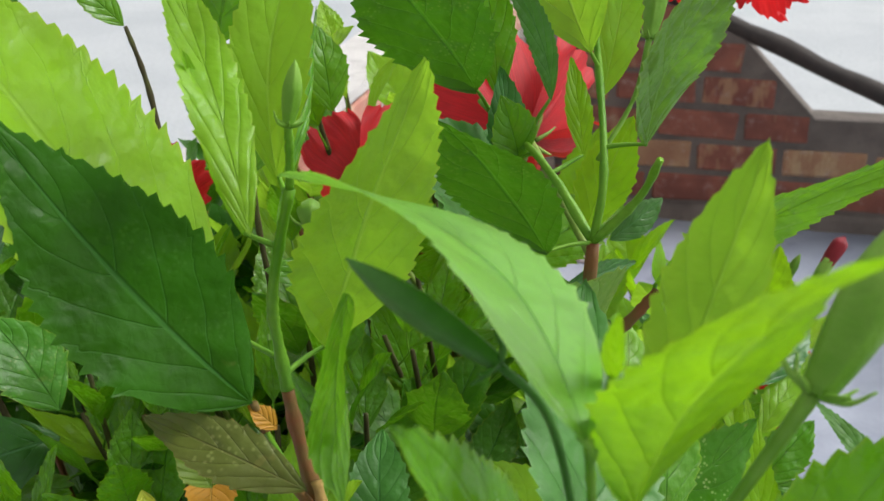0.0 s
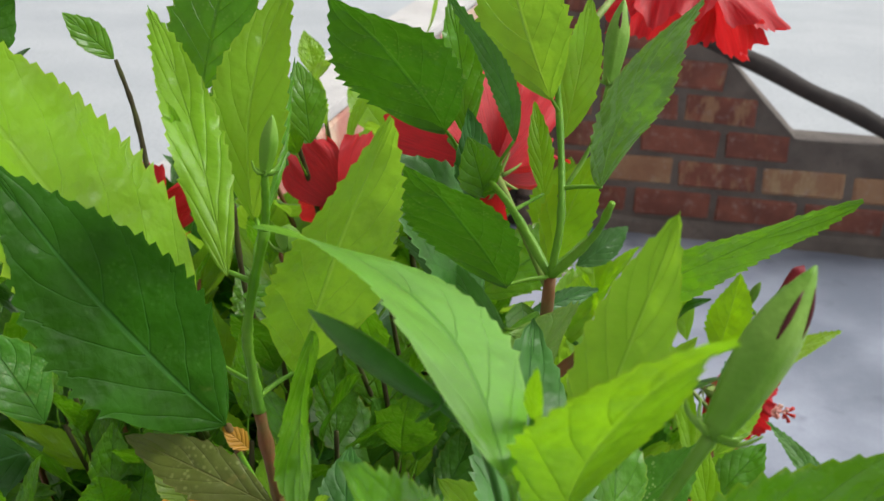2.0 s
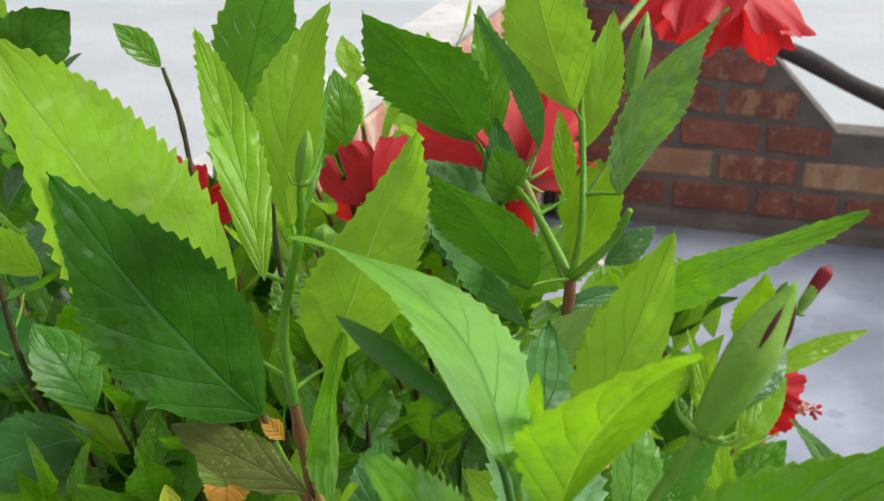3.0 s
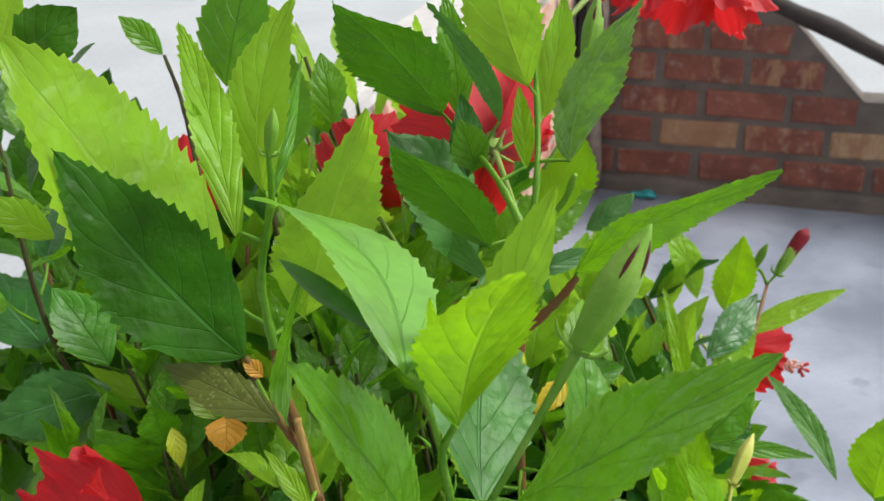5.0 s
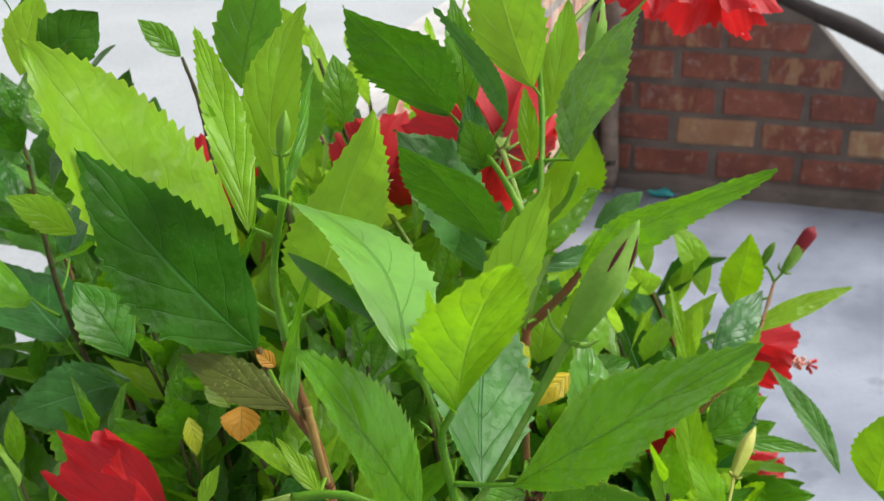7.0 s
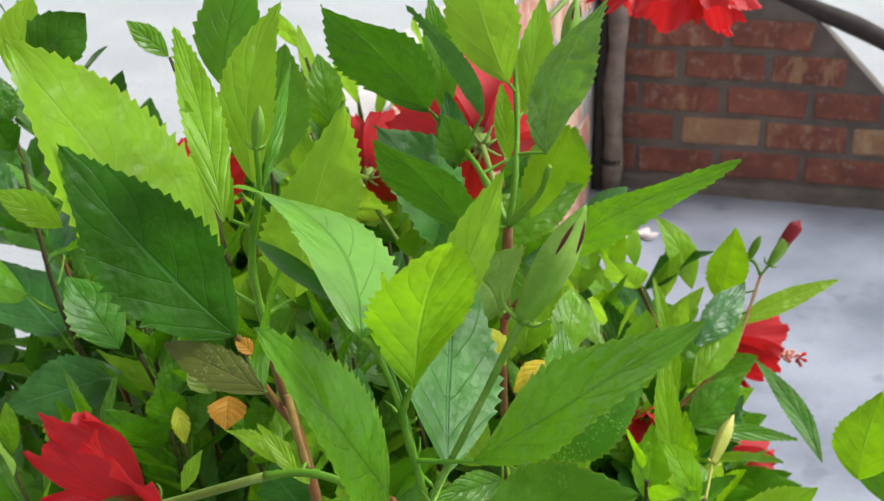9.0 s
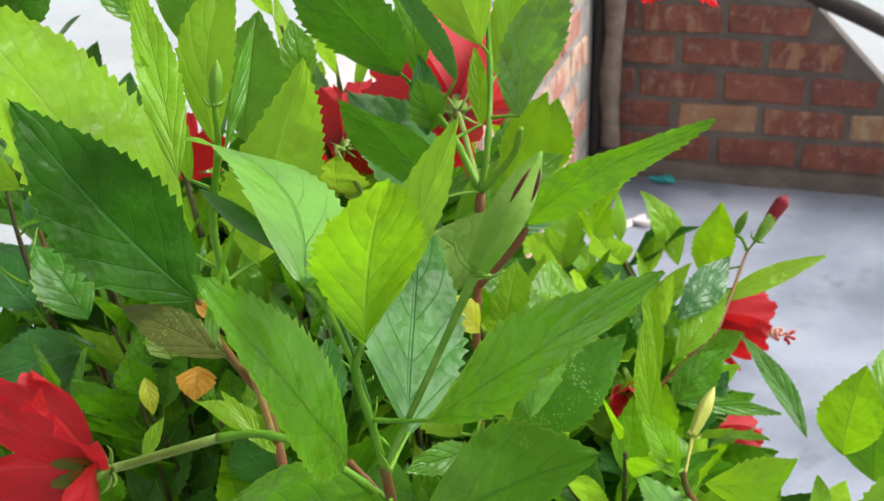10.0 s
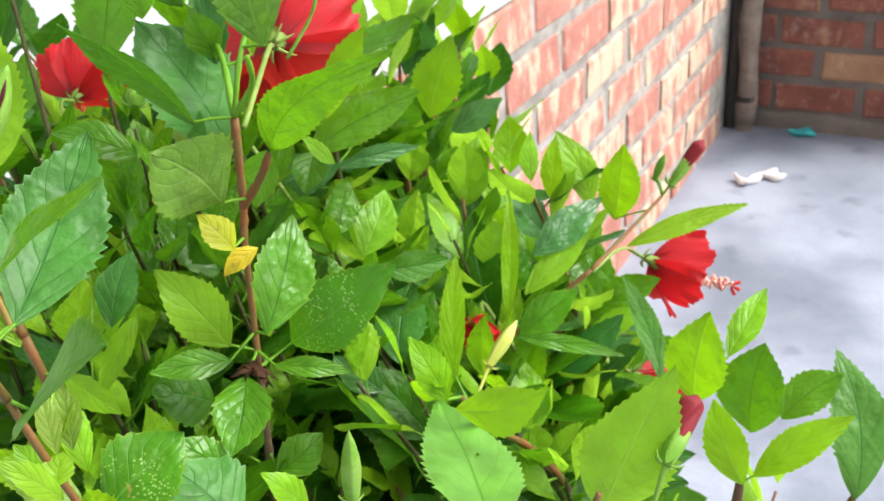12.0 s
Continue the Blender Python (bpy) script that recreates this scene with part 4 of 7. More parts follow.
stem(front, [(0.1035, 0.2048, 1.0805), (0.1028, 0.2049, 1.0828), (0.1011, 0.2054, 1.0846)], 0.0005, 0.0001, "green", knots=False, name="stipule")
stem(front, [(0.0932, 0.2127, 1.0987), (0.0926, 0.2121, 1.1003), (0.0910, 0.2120, 1.1016)], 0.0005, 0.0001, "green", knots=False, name="stipule")

# leaves of the outer shoots
leaf(front, (0.0895, 0.2144, 1.0737), (0.0833, 0.1746, 1.1390), (0.966, 0.170, 0.195), 0.0248, "bright", 0.063, 12, side=0.074, wide=0.5, teeth=17)
leaf(front, (0.1124, 0.2055, 1.0940), (0.1570, 0.2103, 1.1318), (-0.562, -0.418, 0.714), 0.0197, "bright", 0.036, 10, side=-0.037, wide=0.45, teeth=13)
leaf(front, (0.1046, 0.1947, 1.1179), (0.1217, 0.1694, 1.1615), (-0.443, 0.690, 0.573), 0.0184, "young", 0.070, 16, side=-0.006, wide=0.42, teeth=12)
leaf(front, (0.1066, 0.2019, 1.1222), (0.1161, 0.2202, 1.1545), (-0.363, -0.762, 0.537), 0.0121, "fresh", 0.022, 18, side=-0.012, wide=0.43, teeth=8)
leaf(front, (0.1000, 0.1823, 1.1350), (0.0521, 0.2245, 1.1433), (0.387, 0.266, 0.883), 0.0227, "gloss", 0.106, 8, side=-0.085, wide=0.38, teeth=14)
leaf(front, (0.1012, 0.1950, 1.1342), (0.1020, 0.1888, 1.1457), (-0.384, -0.824, -0.417), 0.0026, "young", 0.02, 10, teeth=5)
leaf(front, (0.1022, 0.2205, 1.0781), (0.0908, 0.2679, 1.1116), (0.627, -0.344, 0.699), 0.0260, "silver", -0.059, 10, side=-0.009, wide=0.46, teeth=13)
leaf(front, (0.1044, 0.2162, 1.0557), (0.1475, 0.2094, 1.0906), (-0.612, -0.417, 0.672), 0.0301, "dull", 0.031, 10, side=-0.001, wide=0.43, teeth=12)
leaf(front, (0.1038, 0.2050, 1.0688), (0.0545, 0.2057, 1.0565), (-0.215, 0.003, 0.977), 0.0264, "mid", 0.06, 8, teeth=11)
leaf(left, (0.0330, 0.2492, 1.0887), (-0.0041, 0.2376, 1.1447), (0.752, -0.532, 0.389), 0.0298, "dark", 0.010, 10, side=0.035, wide=0.4, teeth=15)
leaf(left, (0.0168, 0.2720, 1.0916), (-0.0174, 0.2421, 1.1693), (0.921, -0.052, 0.385), 0.0474, "fresh", -0.007, 10, side=0.033, wide=0.45, teeth=17)
leaf(left, (0.0293, 0.2601, 1.1171), (0.0238, 0.2534, 1.1535), (0.809, -0.587, 0.015), 0.0069, "fresh", 0.031, 20, side=-0.010, wide=0.43, teeth=8)
leaf(left, (0.0342, 0.2656, 1.1264), (0.0361, 0.2876, 1.1714), (0.298, -0.863, 0.408), 0.0142, "fresh", 0.062, 16, side=0.090, wide=0.43, teeth=11)
leaf(left, (0.0313, 0.2744, 1.1203), (0.0286, 0.3047, 1.1512), (0.980, -0.091, 0.175), 0.0057, "mid", 0.022, 10, side=0.023, wide=0.43, teeth=9)
leaf(left, (0.0419, 0.2356, 1.1286), (0.0086, 0.2769, 1.1662), (0.407, -0.413, 0.815), 0.0102, "fresh", 0.036, 10, side=-0.012, wide=0.43, teeth=14)
leaf(left, (0.0108, 0.2937, 1.1446), (0.0156, 0.3054, 1.1769), (0.087, -0.954, 0.287), 0.0196, "mid", 0.04, 8, teeth=7)
leaf(left, (0.0394, 0.2724, 1.0889), (0.0633, 0.2637, 1.1511), (0.693, -0.628, -0.354), 0.0270, "fresh", 0.023, 10, side=0.042, wide=0.45, teeth=15)
leaf(left, (0.0581, 0.2337, 1.1214), (0.0676, 0.2017, 1.1063), (-0.826, -0.422, 0.373), 0.0164, "mid", 0.036, 10, side=-0.003, wide=0.43, teeth=8)
leaf(left, (0.0479, 0.2369, 1.0806), (0.0142, 0.2417, 1.0881), (0.092, -0.591, 0.801), 0.0106, "bronze", 0.046, 10, side=0.003, wide=0.43, teeth=8)
leaf(left, (-0.0066, 0.3024, 1.0298), (-0.0025, 0.2919, 1.0226), (0.400, -0.700, 0.600), 0.0125, "orange", 0.1, 10, teeth=5)
leaf(left, (-0.0210, 0.2919, 1.0293), (-0.0161, 0.2867, 1.0181), (0.600, -0.700, 0.300), 0.0060, "lime", 0.1, 10, teeth=5)
leaf(left, (-0.0539, 0.3089, 1.0376), (-0.0746, 0.3128, 1.0630), (0.713, -0.389, 0.583), 0.0207, "dull", 0.05, 8, teeth=7)
leaf(left, (-0.0229, 0.2559, 1.1121), (-0.0382, 0.2491, 1.1244), (0.686, -0.455, 0.568), 0.0096, "fresh", 0.05, 8, teeth=5)
leaf(left, (-0.0822, 0.3442, 1.0019), (-0.1171, 0.3106, 0.9988), (0.489, -0.593, 0.640), 0.0249, "teal", 0.05, 8, teeth=10)
leaf(left, (-0.0696, 0.3106, 1.1417), (-0.0562, 0.3259, 1.1561), (0.438, -0.818, 0.373), 0.0191, "dark", 0.05, 8, teeth=5)
leaf(rear, (0.1013, 0.3330, 1.0814), (0.1573, 0.3238, 1.1233), (0.265, -0.806, -0.529), 0.0187, "mid", 0.051, 10, side=0.132, wide=0.43, teeth=16)
leaf(rear, (0.0968, 0.3428, 1.1132), (0.1190, 0.3226, 1.1695), (0.692, -0.548, -0.470), 0.0224, "pucker", -0.042, 10, side=0.071, wide=0.43, teeth=14)
leaf(rear, (0.0763, 0.3256, 1.0905), (0.0566, 0.2958, 1.1312), (-0.043, -0.796, -0.604), 0.0252, "deep", -0.057, 10, side=0.012, wide=0.43, teeth=12)
leaf(rear, (0.0518, 0.3577, 1.1208), (0.0286, 0.3276, 1.1615), (0.054, -0.817, -0.574), 0.0315, "deep", -0.019, 10, side=-0.031, wide=0.43, teeth=12)
leaf(rear, (0.0814, 0.3525, 1.1331), (0.0639, 0.3653, 1.1767), (0.067, -0.950, 0.306), 0.0225, "fresh", 0.045, 10, side=0.029, wide=0.43, teeth=11)
leaf(rear, (0.0711, 0.3590, 1.1187), (0.0608, 0.3151, 1.1659), (0.664, -0.614, -0.426), 0.0065, "silver", 0.055, 10, side=-0.041, wide=0.43, teeth=15)
leaf(rear, (0.0759, 0.3302, 1.0753), (0.0368, 0.3629, 1.0854), (-0.270, -0.564, 0.780), 0.0081, "silver", 0.023, 10, side=-0.015, wide=0.43, teeth=11)
leaf(rear, (0.0602, 0.3594, 1.0987), (0.0571, 0.3618, 1.1266), (0.706, -0.703, 0.083), 0.0125, "teal", 0.04, 8, teeth=6)
leaf(rear, (0.0866, 0.3207, 1.0645), (0.0825, 0.2971, 1.0919), (0.902, -0.385, -0.196), 0.0313, "olive", 0.024, 10, side=-0.083, wide=0.5, teeth=8)
leaf(rear, (0.0469, 0.4263, 1.0365), (0.0871, 0.4600, 1.0577), (0.071, -0.621, 0.781), 0.0261, "mid", 0.05, 10, teeth=12)
leaf(rear, (0.0912, 0.3390, 0.9984), (0.1321, 0.3558, 1.0342), (0.092, -0.937, 0.336), 0.0252, "spot", 0.128, 10, side=-0.032, wide=0.43, teeth=13)
leaf(rear, (0.0835, 0.3149, 1.0099), (0.0640, 0.3057, 1.0428), (0.803, -0.490, 0.338), 0.0194, "fresh", 0.052, 10, side=-0.012, wide=0.43, teeth=9)
leaf(rear, (0.0926, 0.3052, 1.0123), (0.0751, 0.2825, 1.0166), (0.673, -0.403, 0.620), 0.0099, "mid", 0.044, 10, side=-0.017, wide=0.43, teeth=8)
leaf(rear, (0.0660, 0.3320, 0.9405), (0.0577, 0.3487, 0.9669), (0.239, -0.808, 0.538), 0.0228, "mid", 0.04, 8, teeth=7)
leaf(rear, (0.1091, 0.3061, 1.0270), (0.1041, 0.3356, 1.0573), (0.765, -0.392, 0.510), 0.0206, "mid", 0.041, 10, side=-0.018, wide=0.43, teeth=9)
leaf(rear, (0.0998, 0.3183, 1.0158), (0.0964, 0.3212, 1.0284), (0.867, -0.422, 0.265), 0.0053, "young", 0.02, 8, teeth=5)
leaf(rear, (0.1018, 0.3151, 1.0063), (0.1258, 0.3288, 1.0012), (0.479, -0.605, 0.636), 0.0072, "mid", 0.042, 10, side=0.017, wide=0.43, teeth=8)
leaf(rear, (0.0897, 0.3194, 1.0480), (0.0782, 0.3164, 1.0613), (0.773, -0.341, 0.535), 0.0112, "lime", 0.1, 8, teeth=5)
leaf(rear, (0.1030, 0.3161, 1.0534), (0.0954, 0.3055, 1.0463), (0.281, -0.693, 0.663), 0.0071, "yellow", 0.15, 20, teeth=5)
leaf(rear, (0.0685, 0.4266, 0.9866), (0.0693, 0.4470, 1.0110), (0.149, -0.794, 0.590), 0.0200, "fresh", 0.04, 8, teeth=6)
leaf(rear, (0.0574, 0.4703, 0.9585), (0.0830, 0.4876, 0.9598), (0.461, -0.759, 0.459), 0.0132, "dark", 0.05, 8, teeth=6)
leaf(right, (0.1254, 0.4467, 0.9515), (0.0942, 0.4908, 0.9860), (-0.088, -0.652, 0.753), 0.0232, "dark", 0.051, 10, side=0.037, wide=0.43, teeth=14)
leaf(right, (0.1421, 0.3735, 0.9741), (0.1320, 0.4002, 1.0140), (0.232, -0.780, 0.581), 0.0101, "young", 0.041, 10, side=0.016, wide=0.43, teeth=11)
leaf(right, (0.1529, 0.3470, 0.9831), (0.1391, 0.3465, 1.0088), (0.744, -0.543, 0.389), 0.0131, "young", 0.046, 10, side=-0.022, wide=0.43, teeth=8)
leaf(right, (0.1634, 0.3346, 0.9916), (0.1925, 0.3484, 0.9988), (0.429, -0.903, -0.007), 0.0204, "young", 0.086, 10, side=-0.064, wide=0.43, teeth=8)
leaf(right, (0.1846, 0.3147, 0.9602), (0.1373, 0.3658, 0.9673), (0.280, 0.127, 0.952), 0.0364, "gloss", -0.037, 10, side=-0.059, wide=0.43, teeth=16)
leaf(right, (0.1030, 0.4115, 0.8849), (0.0543, 0.4142, 0.9214), (0.616, -0.180, 0.767), 0.0250, "silver", 0.05, 8, teeth=12)
leaf(right, (0.2151, 0.3422, 0.9568), (0.2338, 0.3583, 1.0137), (0.487, -0.869, 0.086), 0.0315, "fresh", 0.106, 10, side=0.069, wide=0.43, teeth=14)
leaf(right, (0.2175, 0.4548, 0.9285), (0.2215, 0.4570, 0.9754), (-0.069, -0.996, 0.051), 0.0265, "young", 0.056, 10, side=0.034, wide=0.43, teeth=10)
leaf(right, (0.2286, 0.4624, 0.9499), (0.2360, 0.4997, 0.9667), (0.148, -0.432, 0.890), 0.0131, "young", 0.034, 10, side=-0.008, wide=0.43, teeth=9)
leaf(right, (0.2370, 0.4891, 0.8920), (0.2371, 0.5052, 0.9341), (-0.140, -0.924, 0.355), 0.0329, "mid", 0.066, 10, side=0.043, wide=0.43, teeth=10)
leaf(right, (0.2521, 0.4744, 0.9153), (0.2746, 0.4934, 0.9338), (-0.156, -0.585, 0.796), 0.0193, "mid", 0.057, 10, side=0.044, wide=0.43, teeth=8)
leaf(right, (0.2880, 0.4669, 0.8866), (0.2680, 0.5045, 0.9392), (0.383, -0.676, 0.629), 0.0262, "silver", 0.067, 10, side=-0.067, wide=0.43, teeth=15)
leaf(right, (0.2507, 0.4219, 0.9224), (0.2846, 0.4449, 0.9471), (0.011, -0.741, 0.672), 0.0147, "young", 0.042, 10, side=0.019, wide=0.43, teeth=11)
leaf(right, (0.2499, 0.4075, 0.9291), (0.2331, 0.4216, 0.9574), (0.012, -0.892, 0.452), 0.0164, "young", 0.049, 10, side=0.032, wide=0.43, teeth=8)
leaf(right, (0.2017, 0.4576, 0.9326), (0.1666, 0.5059, 0.9550), (0.086, -0.367, 0.926), 0.0110, "silver", 0.040, 10, side=-0.034, wide=0.43, teeth=14)
leaf(right, (0.1519, 0.5548, 0.9445), (0.2076, 0.5921, 0.9623), (0.287, -0.727, 0.624), 0.0113, "fresh", 0.041, 10, side=0.017, wide=0.43, teeth=15)
leaf(right, (0.1457, 0.5542, 0.9594), (0.1508, 0.5511, 1.0056), (0.209, -0.974, -0.087), 0.0210, "young", 0.010, 10, side=-0.003, wide=0.43, teeth=10)
leaf(right, (0.1308, 0.5580, 0.9628), (0.1070, 0.5652, 1.0017), (0.590, -0.648, 0.482), 0.0176, "fresh", 0.061, 10, side=-0.059, wide=0.43, teeth=10)
leaf(right, (0.0749, 0.6334, 0.9265), (0.0741, 0.6490, 0.9643), (0.351, -0.863, 0.364), 0.0152, "young", 0.040, 10, side=0.000, wide=0.43, teeth=9)
leaf(right, (0.1409, 0.4549, 0.9870), (0.1595, 0.4945, 1.0016), (0.490, -0.496, 0.717), 0.0157, "teal", 0.039, 10, side=0.001, wide=0.43, teeth=10)
leaf(right, (0.1422, 0.4422, 0.9738), (0.1603, 0.4785, 0.9912), (0.072, -0.492, 0.868), 0.0134, "fresh", 0.04, 8, teeth=9)
leaf(right, (0.1424, 0.4346, 0.9558), (0.1625, 0.4564, 0.9741), (0.032, -0.690, 0.723), 0.0168, "mid", 0.04, 8, teeth=7)
leaf(right, (0.1445, 0.4249, 0.9630), (0.1897, 0.4418, 0.9537), (0.385, -0.703, 0.597), 0.0071, "mid", 0.041, 10, side=0.015, wide=0.43, teeth=11)
leaf(rear, (0.0653, 0.5035, 1.0262), (0.0708, 0.5217, 1.0642), (0.087, -0.929, 0.360), 0.0248, "young", 0.04, 8, teeth=9)
leaf(rear, (0.0783, 0.5013, 1.0212), (0.0984, 0.5200, 1.0351), (0.437, -0.830, 0.345), 0.0131, "teal", 0.05, 8, teeth=6)
leaf(rear, (0.0638, 0.3545, 1.0710), (0.0355, 0.3489, 1.1169), (0.863, -0.227, 0.451), 0.0383, "silver", 0.05, 10, teeth=11)
leaf(rear, (0.0840, 0.3622, 1.1199), (0.0878, 0.3741, 1.1574), (0.493, -0.856, 0.157), 0.0123, "fresh", 0.04, 12, teeth=8)
leaf(rear, (0.0806, 0.3555, 1.1049), (0.0746, 0.3685, 1.1286), (0.336, -0.818, 0.467), 0.0069, "young", 0.04, 12, teeth=6)
leaf(rear, (0.0777, 0.3983, 1.0660), (0.0895, 0.4158, 1.1003), (-0.152, -0.876, 0.458), 0.0173, "young", 0.04, 8, teeth=8)
leaf(left, (-0.0001, 0.3886, 1.1032), (-0.0058, 0.3950, 1.1284), (0.691, -0.674, 0.261), 0.0140, "mid", 0.04, 8, teeth=6)
leaf(left, (-0.0550, 0.3685, 1.1310), (-0.0683, 0.3639, 1.1452), (0.699, -0.577, 0.422), 0.0094, "mid", 0.04, 8, teeth=5)
leaf(left, (-0.1114, 0.3489, 1.1254), (-0.1066, 0.3624, 1.1547), (0.288, -0.907, 0.307), 0.0172, "fresh", 0.05, 8, teeth=7)
leaf(left, (0.0375, 0.2742, 0.9739), (0.0446, 0.2821, 0.9725), (0.489, -0.287, 0.823), 0.0054, "yellow", 0.1, 8, teeth=5)
leaf(front, (0.0789, 0.2468, 1.0034), (0.0633, 0.2541, 1.0277), (0.838, -0.154, 0.524), 0.0105, "young", 0.06, 12, teeth=6)
leaf(front, (0.0954, 0.2308, 1.0054), (0.0740, 0.2218, 1.0225), (0.674, -0.112, 0.730), 0.0119, "olive", 0.08, 12, teeth=6)
leaf(left, (0.0384, 0.3165, 1.0122), (0.0367, 0.2912, 0.9892), (0.341, -0.675, 0.655), 0.0098, "fresh", 0.05, 10, teeth=7)
leaf(left, (0.0137, 0.3217, 0.9933), (0.0133, 0.3447, 1.0202), (0.181, -0.772, 0.610), 0.0173, "silver", 0.05, 8, teeth=7)
leaf(front, (0.0866, 0.2433, 0.9929), (0.0970, 0.2724, 1.0060), (0.318, -0.500, 0.806), 0.0274, "spot", 0.05, 8, teeth=7)
leaf(front, (0.1198, 0.2655, 0.9799), (0.0965, 0.2636, 0.9989), (0.660, -0.015, 0.751), 0.0299, "silver", 0.05, 8, teeth=6)
leaf(rear, (0.0943, 0.2951, 0.9664), (0.0721, 0.2882, 0.9810), (0.605, -0.221, 0.765), 0.0164, "mid", 0.05, 8, teeth=6)
leaf(left, (0.0472, 0.2507, 1.0423), (0.0320, 0.2551, 1.0567), (0.584, -0.424, 0.692), 0.0046, "fresh", 0.05, 12, teeth=5)
leaf(left, (0.0440, 0.2611, 1.0327), (0.0283, 0.2647, 1.0461), (0.565, -0.419, 0.711), 0.0074, "fresh", 0.06, 12, teeth=5)
leaf(left, (0.0179, 0.2349, 1.0440), (0.0200, 0.2442, 1.0525), (0.090, -0.700, 0.708), 0.0046, "fresh", 0.05, 12, teeth=5)
leaf(rear, (0.0566, 0.3621, 1.1179), (0.0488, 0.3715, 1.1572), (0.602, -0.761, 0.243), 0.0123, "mid", 0.05, 10, teeth=9)
leaf(left, (0.0372, 0.2498, 1.0833), (0.0317, 0.2494, 1.0879), (0.618, -0.448, 0.646), 0.0044, "orange", 0.1, 10, teeth=5)
leaf(left, (0.0255, 0.2443, 1.0719), (0.0176, 0.2463, 1.0785), (0.563, -0.380, 0.734), 0.0078, "olive", 0.12, 16, teeth=5)
leaf(left, (-0.0284, 0.3896, 1.0805), (-0.0265, 0.4091, 1.1281), (0.233, -0.923, 0.306), 0.0283, "mid", 0.05, 10, teeth=11)
leaf(left, (0.0227, 0.3484, 1.0623), (-0.0001, 0.3300, 1.0760), (0.680, -0.369, 0.633), 0.0148, "mid", 0.046, 8, side=-0.040, teeth=7)
leaf(rear, (0.0639, 0.3557, 1.1029), (0.0594, 0.3515, 1.1217), (0.607, -0.794, -0.034), 0.0126, "mid", 0.046, 13, side=0.000, teeth=5)
leaf(rear, (0.1097, 0.3562, 1.0683), (0.1036, 0.3456, 1.0831), (0.947, -0.215, 0.238), 0.0057, "fresh", 0.046, 11, side=0.040, teeth=5)
leaf(rear, (0.0806, 0.3552, 1.0700), (0.0806, 0.3446, 1.0507), (0.254, -0.847, 0.466), 0.0157, "mid", 0.049, 9, side=-0.040, teeth=5)
leaf(rear, (0.0697, 0.3986, 1.0511), (0.0744, 0.3822, 1.0392), (0.448, -0.438, 0.779), 0.0137, "dark", 0.040, 14, side=0.000, teeth=5)
leaf(rear, (0.0683, 0.4166, 1.0359), (0.0924, 0.4456, 1.0374), (0.730, -0.619, 0.292), 0.0083, "teal", 0.049, 12, side=0.040, teeth=8)
leaf(rear, (0.0926, 0.3915, 1.0098), (0.0913, 0.4156, 1.0298), (0.531, -0.523, 0.667), 0.0164, "fresh", 0.043, 10, side=-0.040, teeth=7)
leaf(rear, (0.0624, 0.3233, 0.9738), (0.0488, 0.3050, 0.9880), (0.759, -0.063, 0.648), 0.0250, "dark", 0.046, 8, side=0.000, teeth=6)
leaf(rear, (0.0947, 0.3081, 1.0050), (0.1067, 0.2811, 0.9916), (0.297, -0.315, 0.901), 0.0192, "mid", 0.043, 13, side=0.040, teeth=7)
leaf(rear, (0.0888, 0.3215, 0.9476), (0.0992, 0.3406, 0.9577), (0.398, -0.589, 0.703), 0.0157, "mid", 0.040, 11, side=-0.040, teeth=5)
leaf(rear, (0.1019, 0.3820, 0.9504), (0.0801, 0.3787, 0.9652), (0.518, -0.570, 0.638), 0.0143, "teal", 0.040, 9, side=0.000, teeth=6)
leaf(left, (0.0856, 0.2335, 1.0224), (0.0769, 0.2407, 1.0399), (0.831, -0.223, 0.509), 0.0068, "olive", 0.049, 14, side=0.040, teeth=5)
leaf(left, (0.0849, 0.2393, 1.0193), (0.0731, 0.2500, 1.0346), (0.351, -0.618, 0.704), 0.0087, "olive", 0.049, 12, side=-0.040, teeth=5)
leaf(left, (0.1104, 0.2140, 1.0301), (0.1030, 0.2039, 1.0482), (0.913, 0.060, 0.403), 0.0081, "fresh", 0.046, 10, side=0.000, teeth=5)
leaf(left, (0.1083, 0.2145, 1.0328), (0.1032, 0.2232, 1.0371), (0.454, -0.165, 0.876), 0.0081, "fresh", 0.040, 8, side=0.040, teeth=5)
leaf(left, (0.0916, 0.2225, 1.0240), (0.0834, 0.2224, 1.0339), (0.709, -0.394, 0.585), 0.0066, "fresh", 0.040, 13, side=-0.040, teeth=5)
leaf(left, (0.0529, 0.2672, 1.0204), (0.0762, 0.2677, 1.0106), (0.252, -0.793, 0.555), 0.0095, "fresh", 0.052, 11, side=0.000, teeth=5)
leaf(left, (0.0401, 0.3019, 1.0151), (0.0331, 0.3262, 1.0343), (0.303, -0.537, 0.787), 0.0150, "silver", 0.049, 9, side=0.040, teeth=7)
leaf(right, (0.1357, 0.4368, 0.9604), (0.1175, 0.4808, 1.0066), (0.013, -0.721, 0.693), 0.0080, "young", 0.049, 14, side=-0.040, teeth=15)
leaf(rear, (0.0855, 0.4145, 0.9894), (0.1071, 0.4393, 0.9869), (0.721, -0.592, 0.359), 0.0134, "dull", 0.049, 12, side=0.000, teeth=7)
leaf(rear, (0.1009, 0.3984, 0.9534), (0.0890, 0.4342, 0.9747), (0.129, -0.475, 0.870), 0.0226, "silver", 0.046, 10, side=0.040, teeth=9)
leaf(rear, (0.1055, 0.2800, 0.9836), (0.0897, 0.2727, 1.0004), (0.757, -0.206, 0.620), 0.0132, "mid", 0.046, 8, side=-0.040, teeth=5)
